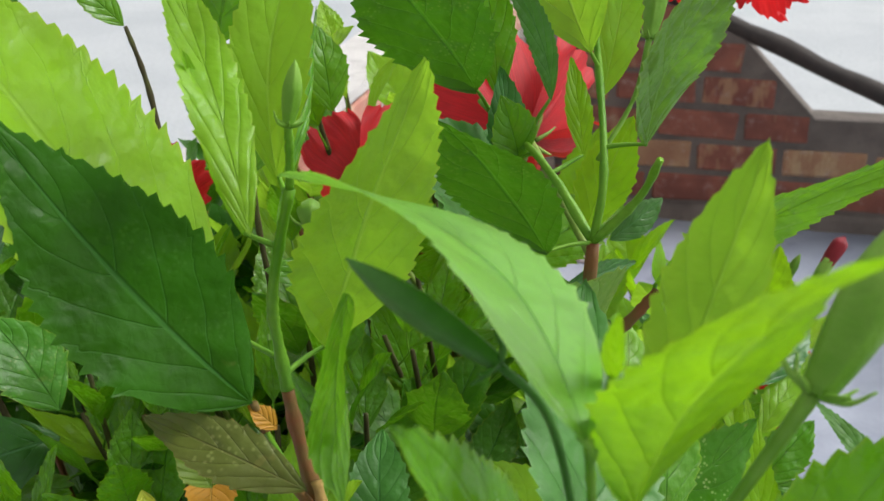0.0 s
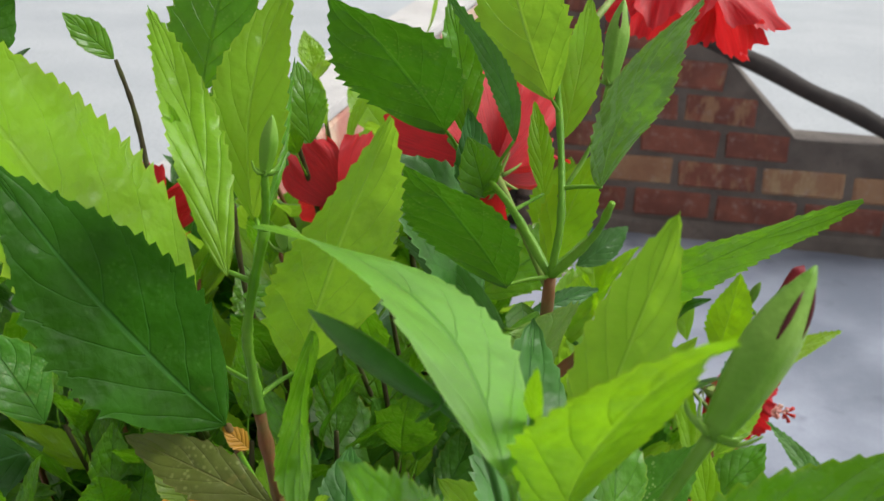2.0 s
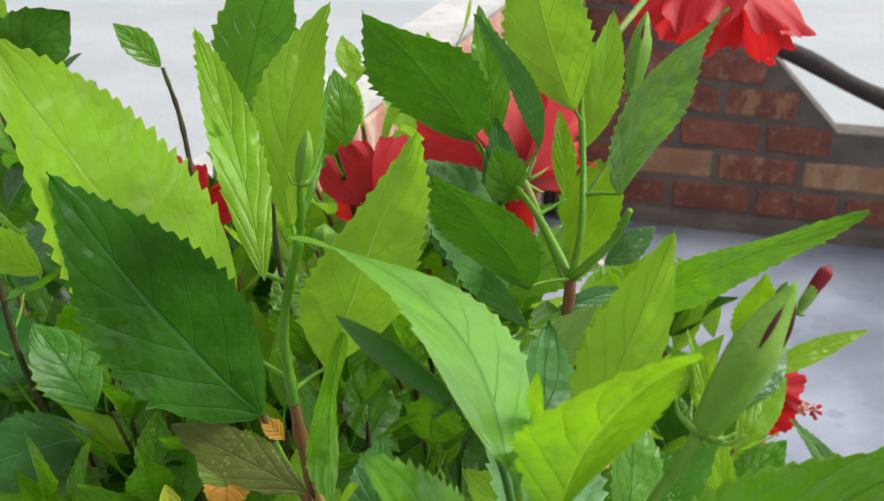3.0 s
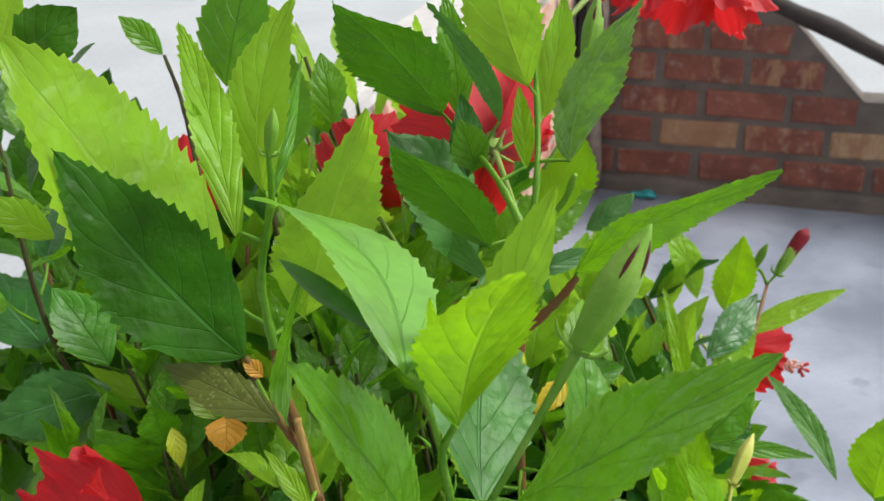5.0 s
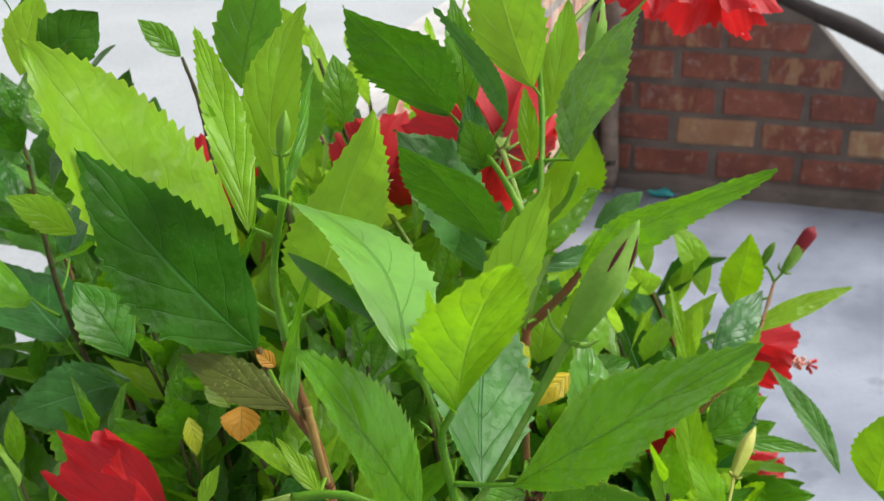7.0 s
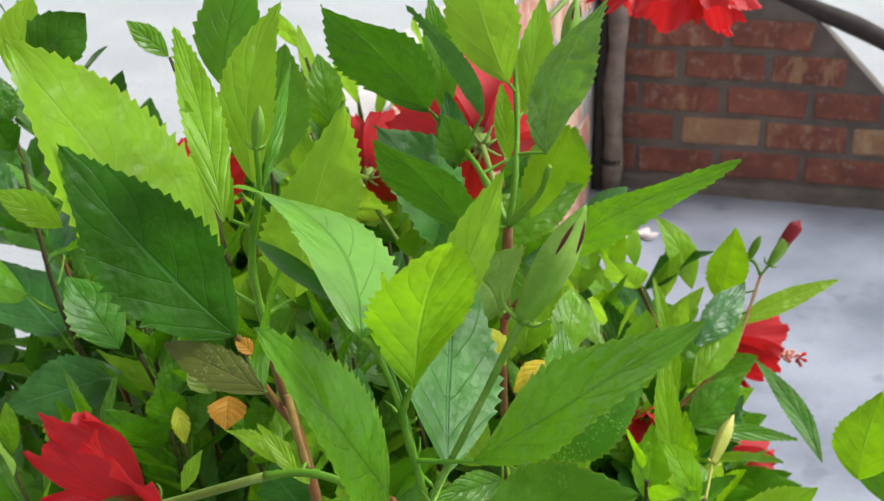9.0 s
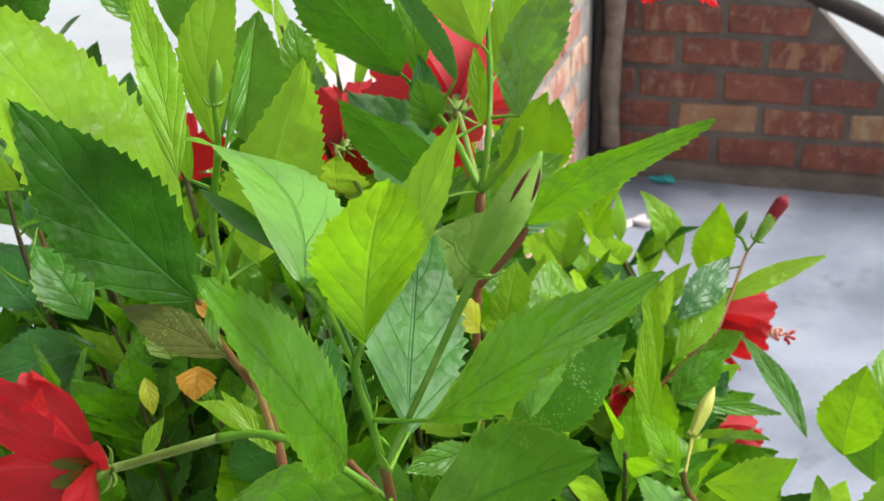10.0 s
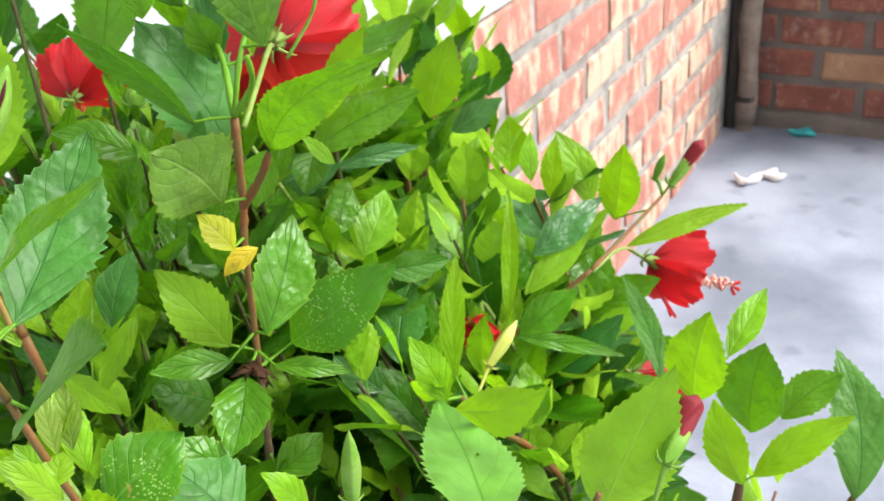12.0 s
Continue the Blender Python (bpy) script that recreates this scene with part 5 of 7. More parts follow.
leaf(rear, (0.1470, 0.2686, 0.9943), (0.1366, 0.2609, 1.0114), (0.861, -0.041, 0.508), 0.0099, "young", 0.049, 13, side=0.000, teeth=5)

# buds and flowers
bud(front, (0.1232, 0.2059, 1.1295), (0.1335, 0.2146, 1.1511), 0.0072, stalk=[(0.1172, 0.2065, 1.1152), (0.1090, 0.2070, 1.0960), (0.1014, 0.2077, 1.0790)], slit=True, bracts=7, seed=2, label="large green bud splitting at its seams to show dark red petals")
bud(front, (0.0880, 0.2003, 1.1318), (0.0702, 0.2000, 1.1433), 0.0040, calyx="calyx_dark", stalk=[(0.0940, 0.2030, 1.1230), (0.0985, 0.2060, 1.1000), (0.1010, 0.2077, 1.0800)], bracts=5, seed=3, label="slender dark green bud behind a bent leaf")
bud(left, (0.0395, 0.2593, 1.1394), (0.0409, 0.2610, 1.1506), 0.0034, seed=4, bracts=6, label="small green bud with spreading bracts")
bud(right, (0.1692, 0.5726, 0.9755), (0.1827, 0.5857, 0.9982), 0.0064, petals=0.46, stalk=[(0.1655, 0.5727, 0.9690)], seed=5, label="green bud with rolled dark red petals at its tip")
bud(right, (0.2364, 0.3418, 0.9851), (0.2396, 0.3662, 0.9976), 0.0072, petals=0.52, stalk=[(0.2322, 0.3357, 0.9648), (0.2204, 0.3300, 0.9501)], seed=6, label="upright bud with rolled dark red petals")
bud(right, (0.1557, 0.3767, 0.9808), (0.1616, 0.3918, 0.9945), 0.0055, calyx="calyx_yellow", stalk=[(0.1547, 0.3636, 0.9693)], bracts=4, seed=7, label="withered yellow bud")
bud(right, (0.1529, 0.2824, 0.9867), (0.1578, 0.2790, 1.0205), 0.0062, stalk=[(0.1539, 0.3013, 0.9577), (0.1667, 0.4206, 0.8953)], seed=8, label="pale green closed bud")
bud(right, (0.1580, 0.5824, 0.9730), (0.1634, 0.5818, 0.9889), 0.0048, seed=9, bracts=6, label="small green bud with spreading bracts")
flower(right, (0.1444, 0.6114, 0.9074), (0.1669, 0.6223, 0.8946), 0.029, 0.3, 0.6, stalk_from=(0.1455, 0.5200, 0.9459), seed=1, column=1.3, label="red hibiscus flower seen from the side, stamen column reaching out")
flower(right, (0.1474, 0.5820, 0.8435), (0.1717, 0.5952, 0.8173), 0.03, 1.0, 0.5, stalk_from=(0.1642, 0.4905, 0.9135), seed=2, column=0, label="drooping red hibiscus flower half hidden by leaves")
flower(right, (0.1223, 0.4391, 0.9600), (0.1263, 0.4239, 0.9560), 0.0125, 0.4, 0.5, stalk_from=(0.1350, 0.4600, 0.9200), seed=9, column=0, label="small red hibiscus flower among the leaves")
flower(rear, (0.0605, 0.3930, 1.0960), (0.0455, 0.4260, 1.0960), 0.034, 1.15, 0.75, stalk_from=(0.0850, 0.3400, 1.0850), seed=3, petal_width=1.15, frill=0.06, label="wide open red hibiscus flower turned away, behind leaves")
flower(left, (-0.0850, 0.4180, 1.0490), (-0.0980, 0.4530, 1.0615), 0.022, 0.2, 1.0, seed=4, stalk_from=(-0.0486, 0.3988, 0.9735), column=0, label="red hibiscus flower behind dense leaves")
flower(rear, (-0.0063, 0.4362, 1.0614), (-0.0131, 0.4662, 1.0645), 0.024, 0.5, 1.0, seed=8, stalk_from=(0.0256, 0.4348, 1.0048), column=0, label="small red hibiscus flower deep among leaves")
stem(front, [(0.0653, 0.2013, 1.0838), (0.0745, 0.2030, 1.0855), (0.0830, 0.2050, 1.0830), (0.0930, 0.2090, 1.0740), (0.1009, 0.2125, 1.0640)], 0.001, 0.0009, "green")
flower(front, (0.0412, 0.1939, 1.0762), (0.0366, 0.1837, 1.0805), 0.0222, 5.927, 0.92, stalk_from=(0.0653, 0.2013, 1.0838), seed=6, column=0, petal_width=0.95, label="red hibiscus flower with deeply frilled petals, low on the shrub", frill=0.085)
flower(rear, (0.1150, 0.5450, 1.1540), (0.1130, 0.5300, 1.1190), 0.037, 0.1, 0.8, seed=6, column=0, stalk_from=(0.0850, 0.3700, 1.1450), frill=0.07, label="red hibiscus flower hanging from a high shoot")
dried_flower(rear, (0.0957, 0.3110, 1.0063), 0.0085, 3)
bud(left, (-0.0061, 0.3805, 1.0680), (-0.0075, 0.3859, 1.0754), 0.0085, seed=11, bracts=5, label="round green seed capsule")
bud(rear, (0.0939, 0.3837, 1.1310), (0.0956, 0.3923, 1.1542), 0.0066, slit=True, seed=12, bracts=5, stalk=[(0.0910, 0.3799, 1.1150), (0.0828, 0.3721, 1.0992)], label="green bud splitting to show dark petals")

# inner twigs
thicket(rear, (-0.0181, 0.7045, 1.0092), (0.0109, 0.6120, 0.8696), 13, 0.042, ("young", "fresh", "mid", "dark"), 101)
thicket(rear, (-0.0170, 0.6640, 1.0280), (0.0112, 0.5863, 0.8878), 13, 0.042, ("fresh", "mid", "dull", "mid", "teal", "dark"), 102)
thicket(rear, (-0.0226, 0.7375, 0.9792), (0.0085, 0.6327, 0.8401), 12, 0.04, ("young", "fresh", "mid", "dark"), 103)
thicket(left, (-0.1454, 0.4234, 1.0050), (-0.0816, 0.3969, 0.8632), 13, 0.045, ("deep", "mid", "dull", "mid", "teal", "dark"), 104)
thicket(left, (-0.1115, 0.4371, 1.0108), (-0.0596, 0.4058, 0.8688), 13, 0.045, ("fresh", "mid", "dull", "fresh", "mid", "teal"), 105)
thicket(left, (-0.0700, 0.4164, 1.0036), (-0.0324, 0.3924, 0.8611), 13, 0.042, ("fresh", "mid", "dull", "fresh", "mid", "teal"), 106)
thicket(rear, (-0.0305, 0.3851, 0.9887), (0.0029, 0.4067, 0.8456), 13, 0.045, ("fresh", "mid", "dull", "mid", "teal", "dark"), 107)
thicket(rear, (-0.0573, 0.4326, 0.9629), (-0.0141, 0.4369, 0.8204), 13, 0.042, ("fresh", "mid", "dull", "fresh", "mid", "teal"), 108)
thicket(left, (-0.0747, 0.3815, 0.9878), (-0.0353, 0.3698, 0.8450), 13, 0.045, ("fresh", "mid", "dull", "fresh", "mid", "teal"), 109)
shoot(left, (-0.0203, 0.3519, 0.9759), (0.0026, 0.3492, 0.7845), 14, 0.045, ("fresh", "mid", "dull", "mid", "teal", "dark"), 110)
shoot(left, (-0.0376, 0.3234, 0.9707), (-0.0086, 0.3309, 0.7792), 14, 0.045, ("fresh", "mid", "dull", "fresh", "mid", "teal"), 111)
shoot(rear, (0.0086, 0.3552, 0.9449), (0.0314, 0.3852, 0.7536), 14, 0.045, ("mid", "mid", "dull", "dark", "dull"), 112)
shoot(left, (-0.0051, 0.3414, 0.9471), (0.0129, 0.3422, 0.7555), 14, 0.045, ("fresh", "mid", "dull", "fresh", "mid", "teal"), 113)
shoot(left, (0.0123, 0.2942, 0.9696), (0.0239, 0.3121, 0.7775), 14, 0.042, ("young", "fresh", "mid", "dark"), 114)
shoot(front, (0.0648, 0.2907, 0.9593), (0.0926, 0.2802, 0.7676), 14, 0.045, ("fresh", "mid", "dull", "mid", "teal", "dark"), 115)
shoot(front, (0.0469, 0.2720, 0.9624), (0.0809, 0.2682, 0.7707), 13, 0.045, ("fresh", "mid", "dull", "mid", "teal", "dark"), 116)
shoot(rear, (0.0469, 0.3331, 0.9198), (0.0532, 0.3722, 0.7253), 14, 0.042, ("fresh", "mid", "dull", "fresh", "mid", "teal"), 117)
shoot(rear, (0.0621, 0.3681, 0.9078), (0.0623, 0.3951, 0.7124), 14, 0.04, ("fresh", "mid", "dull", "fresh", "mid", "teal"), 118)
thicket(rear, (0.0383, 0.4233, 0.8876), (0.0494, 0.4298, 0.7443), 13, 0.04, ("fresh", "mid", "dull", "fresh", "mid", "teal"), 119)
thicket(rear, (0.0247, 0.4800, 0.8950), (0.0404, 0.4664, 0.7522), 13, 0.04, ("fresh", "mid", "dull", "fresh", "mid", "teal"), 120)
thicket(rear, (0.0383, 0.5049, 0.8794), (0.0469, 0.4838, 0.7345), 13, 0.04, ("fresh", "mid", "dull", "fresh", "mid", "teal"), 121)
thicket(rear, (0.0171, 0.4634, 0.9523), (0.0344, 0.4566, 0.8094), 13, 0.04, ("fresh", "mid", "dull", "mid", "teal", "dark"), 122)
thicket(rear, (-0.0234, 0.5493, 0.9198), (0.0087, 0.5113, 0.7781), 13, 0.04, ("fresh", "mid", "dull", "fresh", "mid", "teal"), 123)
thicket(rear, (0.0117, 0.5450, 0.8815), (0.0323, 0.5080, 0.7394), 13, 0.04, ("fresh", "mid", "dull", "fresh", "mid", "teal"), 124)
thicket(rear, (-0.0206, 0.5097, 0.9818), (0.0094, 0.4867, 0.8397), 13, 0.04, ("fresh", "mid", "dull", "fresh", "mid", "teal"), 125)
thicket(rear, (-0.0460, 0.5717, 0.9822), (-0.0070, 0.5266, 0.8409), 13, 0.04, ("fresh", "mid", "dull", "fresh", "mid", "teal"), 126)
thicket(rear, (-0.0623, 0.6503, 1.0061), (-0.0179, 0.5773, 0.8661), 13, 0.042, ("fresh", "mid", "dull", "mid", "teal", "dark"), 127)
thicket(rear, (-0.0700, 0.7159, 0.9939), (-0.0226, 0.6190, 0.8549), 13, 0.042, ("fresh", "mid", "dull", "mid", "teal", "dark"), 128)
thicket(rear, (-0.0517, 0.7384, 0.9636), (-0.0101, 0.6330, 0.8247), 12, 0.042, ("fresh", "mid", "dull", "fresh", "mid", "teal"), 129)
thicket(rear, (-0.0257, 0.6573, 0.9242), (0.0073, 0.5806, 0.7838), 13, 0.04, ("fresh", "mid", "dull", "fresh", "mid", "teal"), 130)
thicket(rear, (-0.0012, 0.5875, 0.9136), (0.0233, 0.5357, 0.7721), 13, 0.04, ("fresh", "mid", "dull", "mid", "teal", "dark"), 131)
thicket(rear, (-0.0028, 0.6266, 0.8948), (0.0226, 0.5605, 0.7538), 13, 0.04, ("fresh", "mid", "dull", "fresh", "mid", "teal"), 132)
thicket(right, (0.0849, 0.4939, 0.8984), (0.1265, 0.4972, 0.7562), 13, 0.04, ("fresh", "mid", "dull", "mid", "teal", "dark"), 133)
thicket(right, (0.1136, 0.4825, 0.8988), (0.1451, 0.4898, 0.7563), 13, 0.04, ("fresh", "mid", "dull", "mid", "teal", "dark"), 134)
thicket(right, (0.1141, 0.5258, 0.8865), (0.1457, 0.5175, 0.7443), 13, 0.042, ("fresh", "mid", "dull", "fresh", "mid", "teal"), 135)
thicket(right, (0.1212, 0.5682, 0.8704), (0.1475, 0.5467, 0.7254), 13, 0.042, ("fresh", "mid", "dull", "fresh", "mid", "teal"), 136)
shoot(right, (0.1544, 0.4313, 0.9112), (0.1699, 0.4575, 0.7164), 14, 0.042, ("fresh", "mid", "dull", "fresh", "mid", "teal"), 138)
thicket(right, (0.1113, 0.5575, 0.9308), (0.1431, 0.5386, 0.7890), 12, 0.04, ("young", "fresh", "mid", "dark"), 140)
thicket(rear, (0.0472, 0.4602, 0.8567), (0.0511, 0.4558, 0.7096), 13, 0.042, ("fresh", "mid", "dull", "fresh", "mid", "teal"), 141)
thicket(right, (0.1107, 0.4522, 0.8678), (0.1402, 0.4720, 0.7217), 13, 0.042, ("fresh", "mid", "dull", "fresh", "mid", "teal"), 142)
thicket(right, (0.0739, 0.5630, 0.9280), (0.1189, 0.5420, 0.7865), 12, 0.038, ("young", "fresh", "mid", "dark"), 143)
thicket(rear, (0.0019, 0.4085, 0.9047), (0.0254, 0.4206, 0.7616), 13, 0.042, ("fresh", "mid", "dull", "fresh", "mid", "teal"), 144)
thicket(rear, (-0.0217, 0.4142, 0.9534), (0.0093, 0.4249, 0.8104), 13, 0.042, ("fresh", "mid", "dull", "fresh", "mid", "teal"), 145)
thicket(rear, (-0.0078, 0.4143, 0.8565), (0.0153, 0.4261, 0.7098), 13, 0.045, ("mid", "mid", "dull", "dark", "dull"), 146)
shoot(right, (0.2098, 0.3938, 0.9211), (0.2064, 0.4330, 0.7261), 13, 0.042, ("fresh", "mid", "dull", "fresh", "mid", "teal"), 147)
shoot(left, (-0.1589, 0.4108, 1.1134), (-0.0899, 0.3885, 0.9238), 13, 0.045, ("deep", "mid", "dull", "mid", "teal", "dark"), 148)
shoot(left, (-0.1347, 0.3696, 1.0936), (-0.0739, 0.3619, 0.9033), 13, 0.045, ("deep", "mid", "dull", "deep", "mid", "teal"), 149)
shoot(left, (-0.0728, 0.3440, 1.0122), (-0.0322, 0.3446, 0.8212), 14, 0.045, ("mid", "mid", "dull", "dark", "dull"), 152)
shoot(left, (-0.0709, 0.3034, 0.9974), (-0.0307, 0.3183, 0.8061), 14, 0.045, ("mid", "mid", "dull", "dark", "dull"), 153)
shoot(left, (-0.0330, 0.3076, 1.0022), (-0.0061, 0.3211, 0.8106), 14, 0.045, ("mid", "mid", "dull", "dark", "dull"), 154)
shoot(left, (-0.0245, 0.3327, 0.9918), (-0.0005, 0.3370, 0.8003), 14, 0.04, ("mid", "mid", "dull", "dark", "dull"), 155)
shoot(rear, (-0.0310, 0.4356, 1.1148), (0.0027, 0.4391, 0.9242), 12, 0.045, ("fresh", "mid", "dull", "fresh", "mid", "teal"), 156)
shoot(rear, (-0.0315, 0.4854, 1.0946), (0.0027, 0.4708, 0.9046), 12, 0.042, ("fresh", "mid", "dull", "mid", "teal", "dark"), 157)
shoot(left, (-0.0558, 0.3601, 1.0584), (-0.0219, 0.3554, 0.8674), 12, 0.045, ("mid", "mid", "dull", "dark", "dull"), 158)
shoot(left, (-0.0125, 0.3838, 1.0557), (0.0063, 0.3705, 0.8645), 12, 0.042, ("mid", "mid", "dull", "dark", "dull"), 159)
shoot(rear, (0.0196, 0.3519, 1.0206), (0.0372, 0.3841, 0.8290), 14, 0.042, ("mid", "mid", "dull", "dark", "dull"), 160)
shoot(rear, (0.0303, 0.3667, 1.0359), (0.0439, 0.3938, 0.8442), 13, 0.042, ("mid", "mid", "dull", "dark", "dull"), 161)
shoot(right, (0.1339, 0.3530, 0.9853), (0.1592, 0.4059, 0.7938), 12, 0.045, ("young", "fresh", "mid", "dark"), 162)
shoot(left, (-0.1362, 0.3525, 0.9797), (-0.0729, 0.3496, 0.7894), 14, 0.045, ("deep", "mid", "dull", "deep", "mid", "teal"), 163)
shoot(left, (-0.0901, 0.2831, 0.9953), (-0.0432, 0.3053, 0.8041), 13, 0.045, ("fresh", "mid", "dull", "fresh", "mid", "teal"), 164)
shoot(rear, (0.0062, 0.5041, 1.1077), (0.0271, 0.4829, 0.9175), 12, 0.042, ("fresh", "mid", "dull", "fresh", "mid", "teal"), 165)
shoot(right, (0.0740, 0.4517, 0.9800), (0.1204, 0.4694, 0.7898), 15, 0.042, ("fresh", "mid", "dull", "fresh", "mid", "teal"), 166)
thicket(right, (0.0730, 0.5193, 0.9763), (0.1175, 0.5147, 0.8344), 13, 0.04, ("fresh", "mid", "dull", "mid", "teal", "dark"), 167)
shoot(right, (0.0986, 0.4601, 0.9848), (0.1362, 0.4748, 0.7945), 15, 0.042, ("fresh", "mid", "dull", "fresh", "mid", "teal"), 168)
thicket(right, (0.1109, 0.4709, 0.9622), (0.1423, 0.4833, 0.8196), 14, 0.042, ("fresh", "mid", "dull", "mid", "teal", "dark"), 169)
thicket(right, (0.0821, 0.5481, 0.9836), (0.1233, 0.5333, 0.8419), 12, 0.04, ("young", "fresh", "mid", "dark"), 170)
thicket(right, (0.1011, 0.5456, 0.9735), (0.1358, 0.5315, 0.8316), 13, 0.04, ("fresh", "mid", "dull", "mid", "teal", "dark"), 171)
thicket(right, (0.1259, 0.5072, 0.9435), (0.1525, 0.5064, 0.8010), 14, 0.042, ("fresh", "mid", "dull", "fresh", "mid", "teal"), 173)
shoot(right, (0.1140, 0.4395, 0.9511), (0.1469, 0.4611, 0.7604), 15, 0.042, ("fresh", "mid", "dull", "fresh", "mid", "teal"), 174)
shoot(right, (0.1277, 0.4358, 0.9436), (0.1559, 0.4585, 0.7528), 14, 0.042, ("young", "fresh", "mid", "dark"), 175)
thicket(right, (0.1401, 0.5252, 0.8996), (0.1624, 0.5173, 0.7572), 13, 0.042, ("fresh", "mid", "dull", "mid", "teal", "dark"), 176)
shoot(right, (0.1075, 0.3565, 0.9731), (0.1422, 0.4080, 0.7819), 13, 0.045, ("fresh", "mid", "dull", "mid", "teal", "dark"), 177)
shoot(right, (0.1445, 0.3948, 0.9521), (0.1667, 0.4324, 0.7609), 13, 0.042, ("young", "fresh", "mid", "dark"), 178)
shoot(right, (0.0786, 0.4014, 0.9754), (0.1234, 0.4370, 0.7847), 14, 0.042, ("mid", "mid", "dull", "dark", "dull"), 179)
shoot(right, (0.0577, 0.4149, 1.0037), (0.1093, 0.4461, 0.8133), 14, 0.042, ("mid", "mid", "dull", "dark", "dull"), 180)
shoot(right, (0.0603, 0.4422, 0.9713), (0.1116, 0.4631, 0.7811), 14, 0.042, ("fresh", "mid", "dull", "fresh", "mid", "teal"), 181)
shoot(left, (-0.0397, 0.3112, 1.0028), (-0.0106, 0.3234, 0.8113), 14, 0.042, ("mid", "mid", "dull", "dark", "dull"), 182)
shoot(left, (-0.0353, 0.3287, 1.0203), (-0.0080, 0.3348, 0.8288), 14, 0.042, ("mid", "mid", "dull", "dark", "dull"), 183)
shoot(left, (0.0003, 0.3304, 1.0272), (0.0151, 0.3359, 0.8354), 14, 0.04, ("mid", "mid", "dull", "dark", "dull"), 184)
shoot(left, (-0.0049, 0.3083, 1.0036), (0.0121, 0.3215, 0.8118), 14, 0.042, ("mid", "mid", "dull", "dark", "dull"), 185)
shoot(left, (-0.0662, 0.3412, 1.0316), (-0.0282, 0.3429, 0.8405), 14, 0.042, ("mid", "mid", "dull", "dark", "dull"), 186)
shoot(rear, (0.0197, 0.3724, 1.0365), (0.0370, 0.3975, 0.8450), 13, 0.042, ("mid", "mid", "dull", "dark", "dull"), 188)
shoot(rear, (0.0196, 0.4113, 1.0412), (0.0369, 0.4225, 0.8500), 13, 0.042, ("mid", "mid", "dull", "dark", "dull"), 189)
shoot(rear, (0.0138, 0.3418, 1.0324), (0.0333, 0.3777, 0.8407), 14, 0.042, ("mid", "mid", "dull", "dark", "dull"), 190)
shoot(left, (0.0166, 0.2939, 1.0178), (0.0258, 0.3124, 0.8257), 15, 0.042, ("fresh", "mid", "dull", "mid", "teal", "dark"), 191)
shoot(left, (0.0174, 0.3346, 0.9838), (0.0269, 0.3382, 0.7920), 15, 0.042, ("fresh", "mid", "dull", "mid", "teal", "dark"), 192)
shoot(rear, (0.0059, 0.3717, 0.9648), (0.0292, 0.3960, 0.7735), 15, 0.04, ("fresh", "mid", "dull", "fresh", "mid", "teal"), 193)
shoot(rear, (0.0395, 0.3049, 0.9651), (0.0510, 0.3531, 0.7731), 15, 0.042, ("fresh", "mid", "dull", "mid", "teal", "dark"), 194)
shoot(rear, (0.0443, 0.3290, 0.9494), (0.0545, 0.3684, 0.7575), 15, 0.042, ("fresh", "mid", "dull", "mid", "teal", "dark"), 195)
shoot(front, (0.0697, 0.2351, 1.0047), (0.0950, 0.2449, 0.8126), 13, 0.04, ("young", "fresh", "mid", "dark"), 196)
shoot(rear, (0.0515, 0.3726, 0.9205), (0.0562, 0.3977, 0.7261), 15, 0.04, ("fresh", "mid", "dull", "mid", "teal", "dark"), 197)
shoot(rear, (0.0799, 0.3717, 0.8978), (0.0731, 0.3978, 0.7015), 15, 0.04, ("fresh", "mid", "dull", "mid", "teal", "dark"), 198)
thicket(right, (0.0935, 0.3971, 0.8827), (0.1300, 0.4358, 0.7376), 14, 0.04, ("fresh", "mid", "dull", "mid", "teal", "dark"), 199)
thicket(rear, (0.0459, 0.4550, 0.8829), (0.0544, 0.4502, 0.7397), 14, 0.04, ("fresh", "mid", "dull", "mid", "teal", "dark"), 200)
thicket(rear, (0.0593, 0.4941, 0.8840), (0.0631, 0.4754, 0.7410), 14, 0.038, ("fresh", "mid", "dull", "mid", "teal", "dark"), 201)
thicket(rear, (0.0231, 0.4424, 0.9208), (0.0389, 0.4426, 0.7777), 14, 0.038, ("fresh", "mid", "dull", "mid", "teal", "dark"), 202)
shoot(rear, (0.0317, 0.4028, 0.9716), (0.0460, 0.4162, 0.7803), 14, 0.038, ("fresh", "mid", "dull", "fresh", "mid", "teal"), 203)
thicket(rear, (0.0169, 0.4980, 0.9237), (0.0348, 0.4784, 0.7811), 14, 0.038, ("fresh", "mid", "dull", "mid", "teal", "dark"), 204)
thicket(rear, (-0.0339, 0.6236, 0.9204), (0.0020, 0.5589, 0.7796), 14, 0.04, ("fresh", "mid", "dull", "mid", "teal", "dark"), 205)
thicket(rear, (-0.0446, 0.6113, 0.9560), (-0.0056, 0.5516, 0.8152), 14, 0.04, ("fresh", "mid", "dull", "mid", "teal", "dark"), 206)
thicket(rear, (-0.0141, 0.5307, 0.9635), (0.0140, 0.5000, 0.8215), 14, 0.038, ("fresh", "mid", "dull", "fresh", "mid", "teal"), 207)
thicket(rear, (-0.0349, 0.5150, 1.0112), (-0.0003, 0.4906, 0.8692), 12, 0.04, ("fresh", "mid", "dull", "fresh", "mid", "teal"), 208)
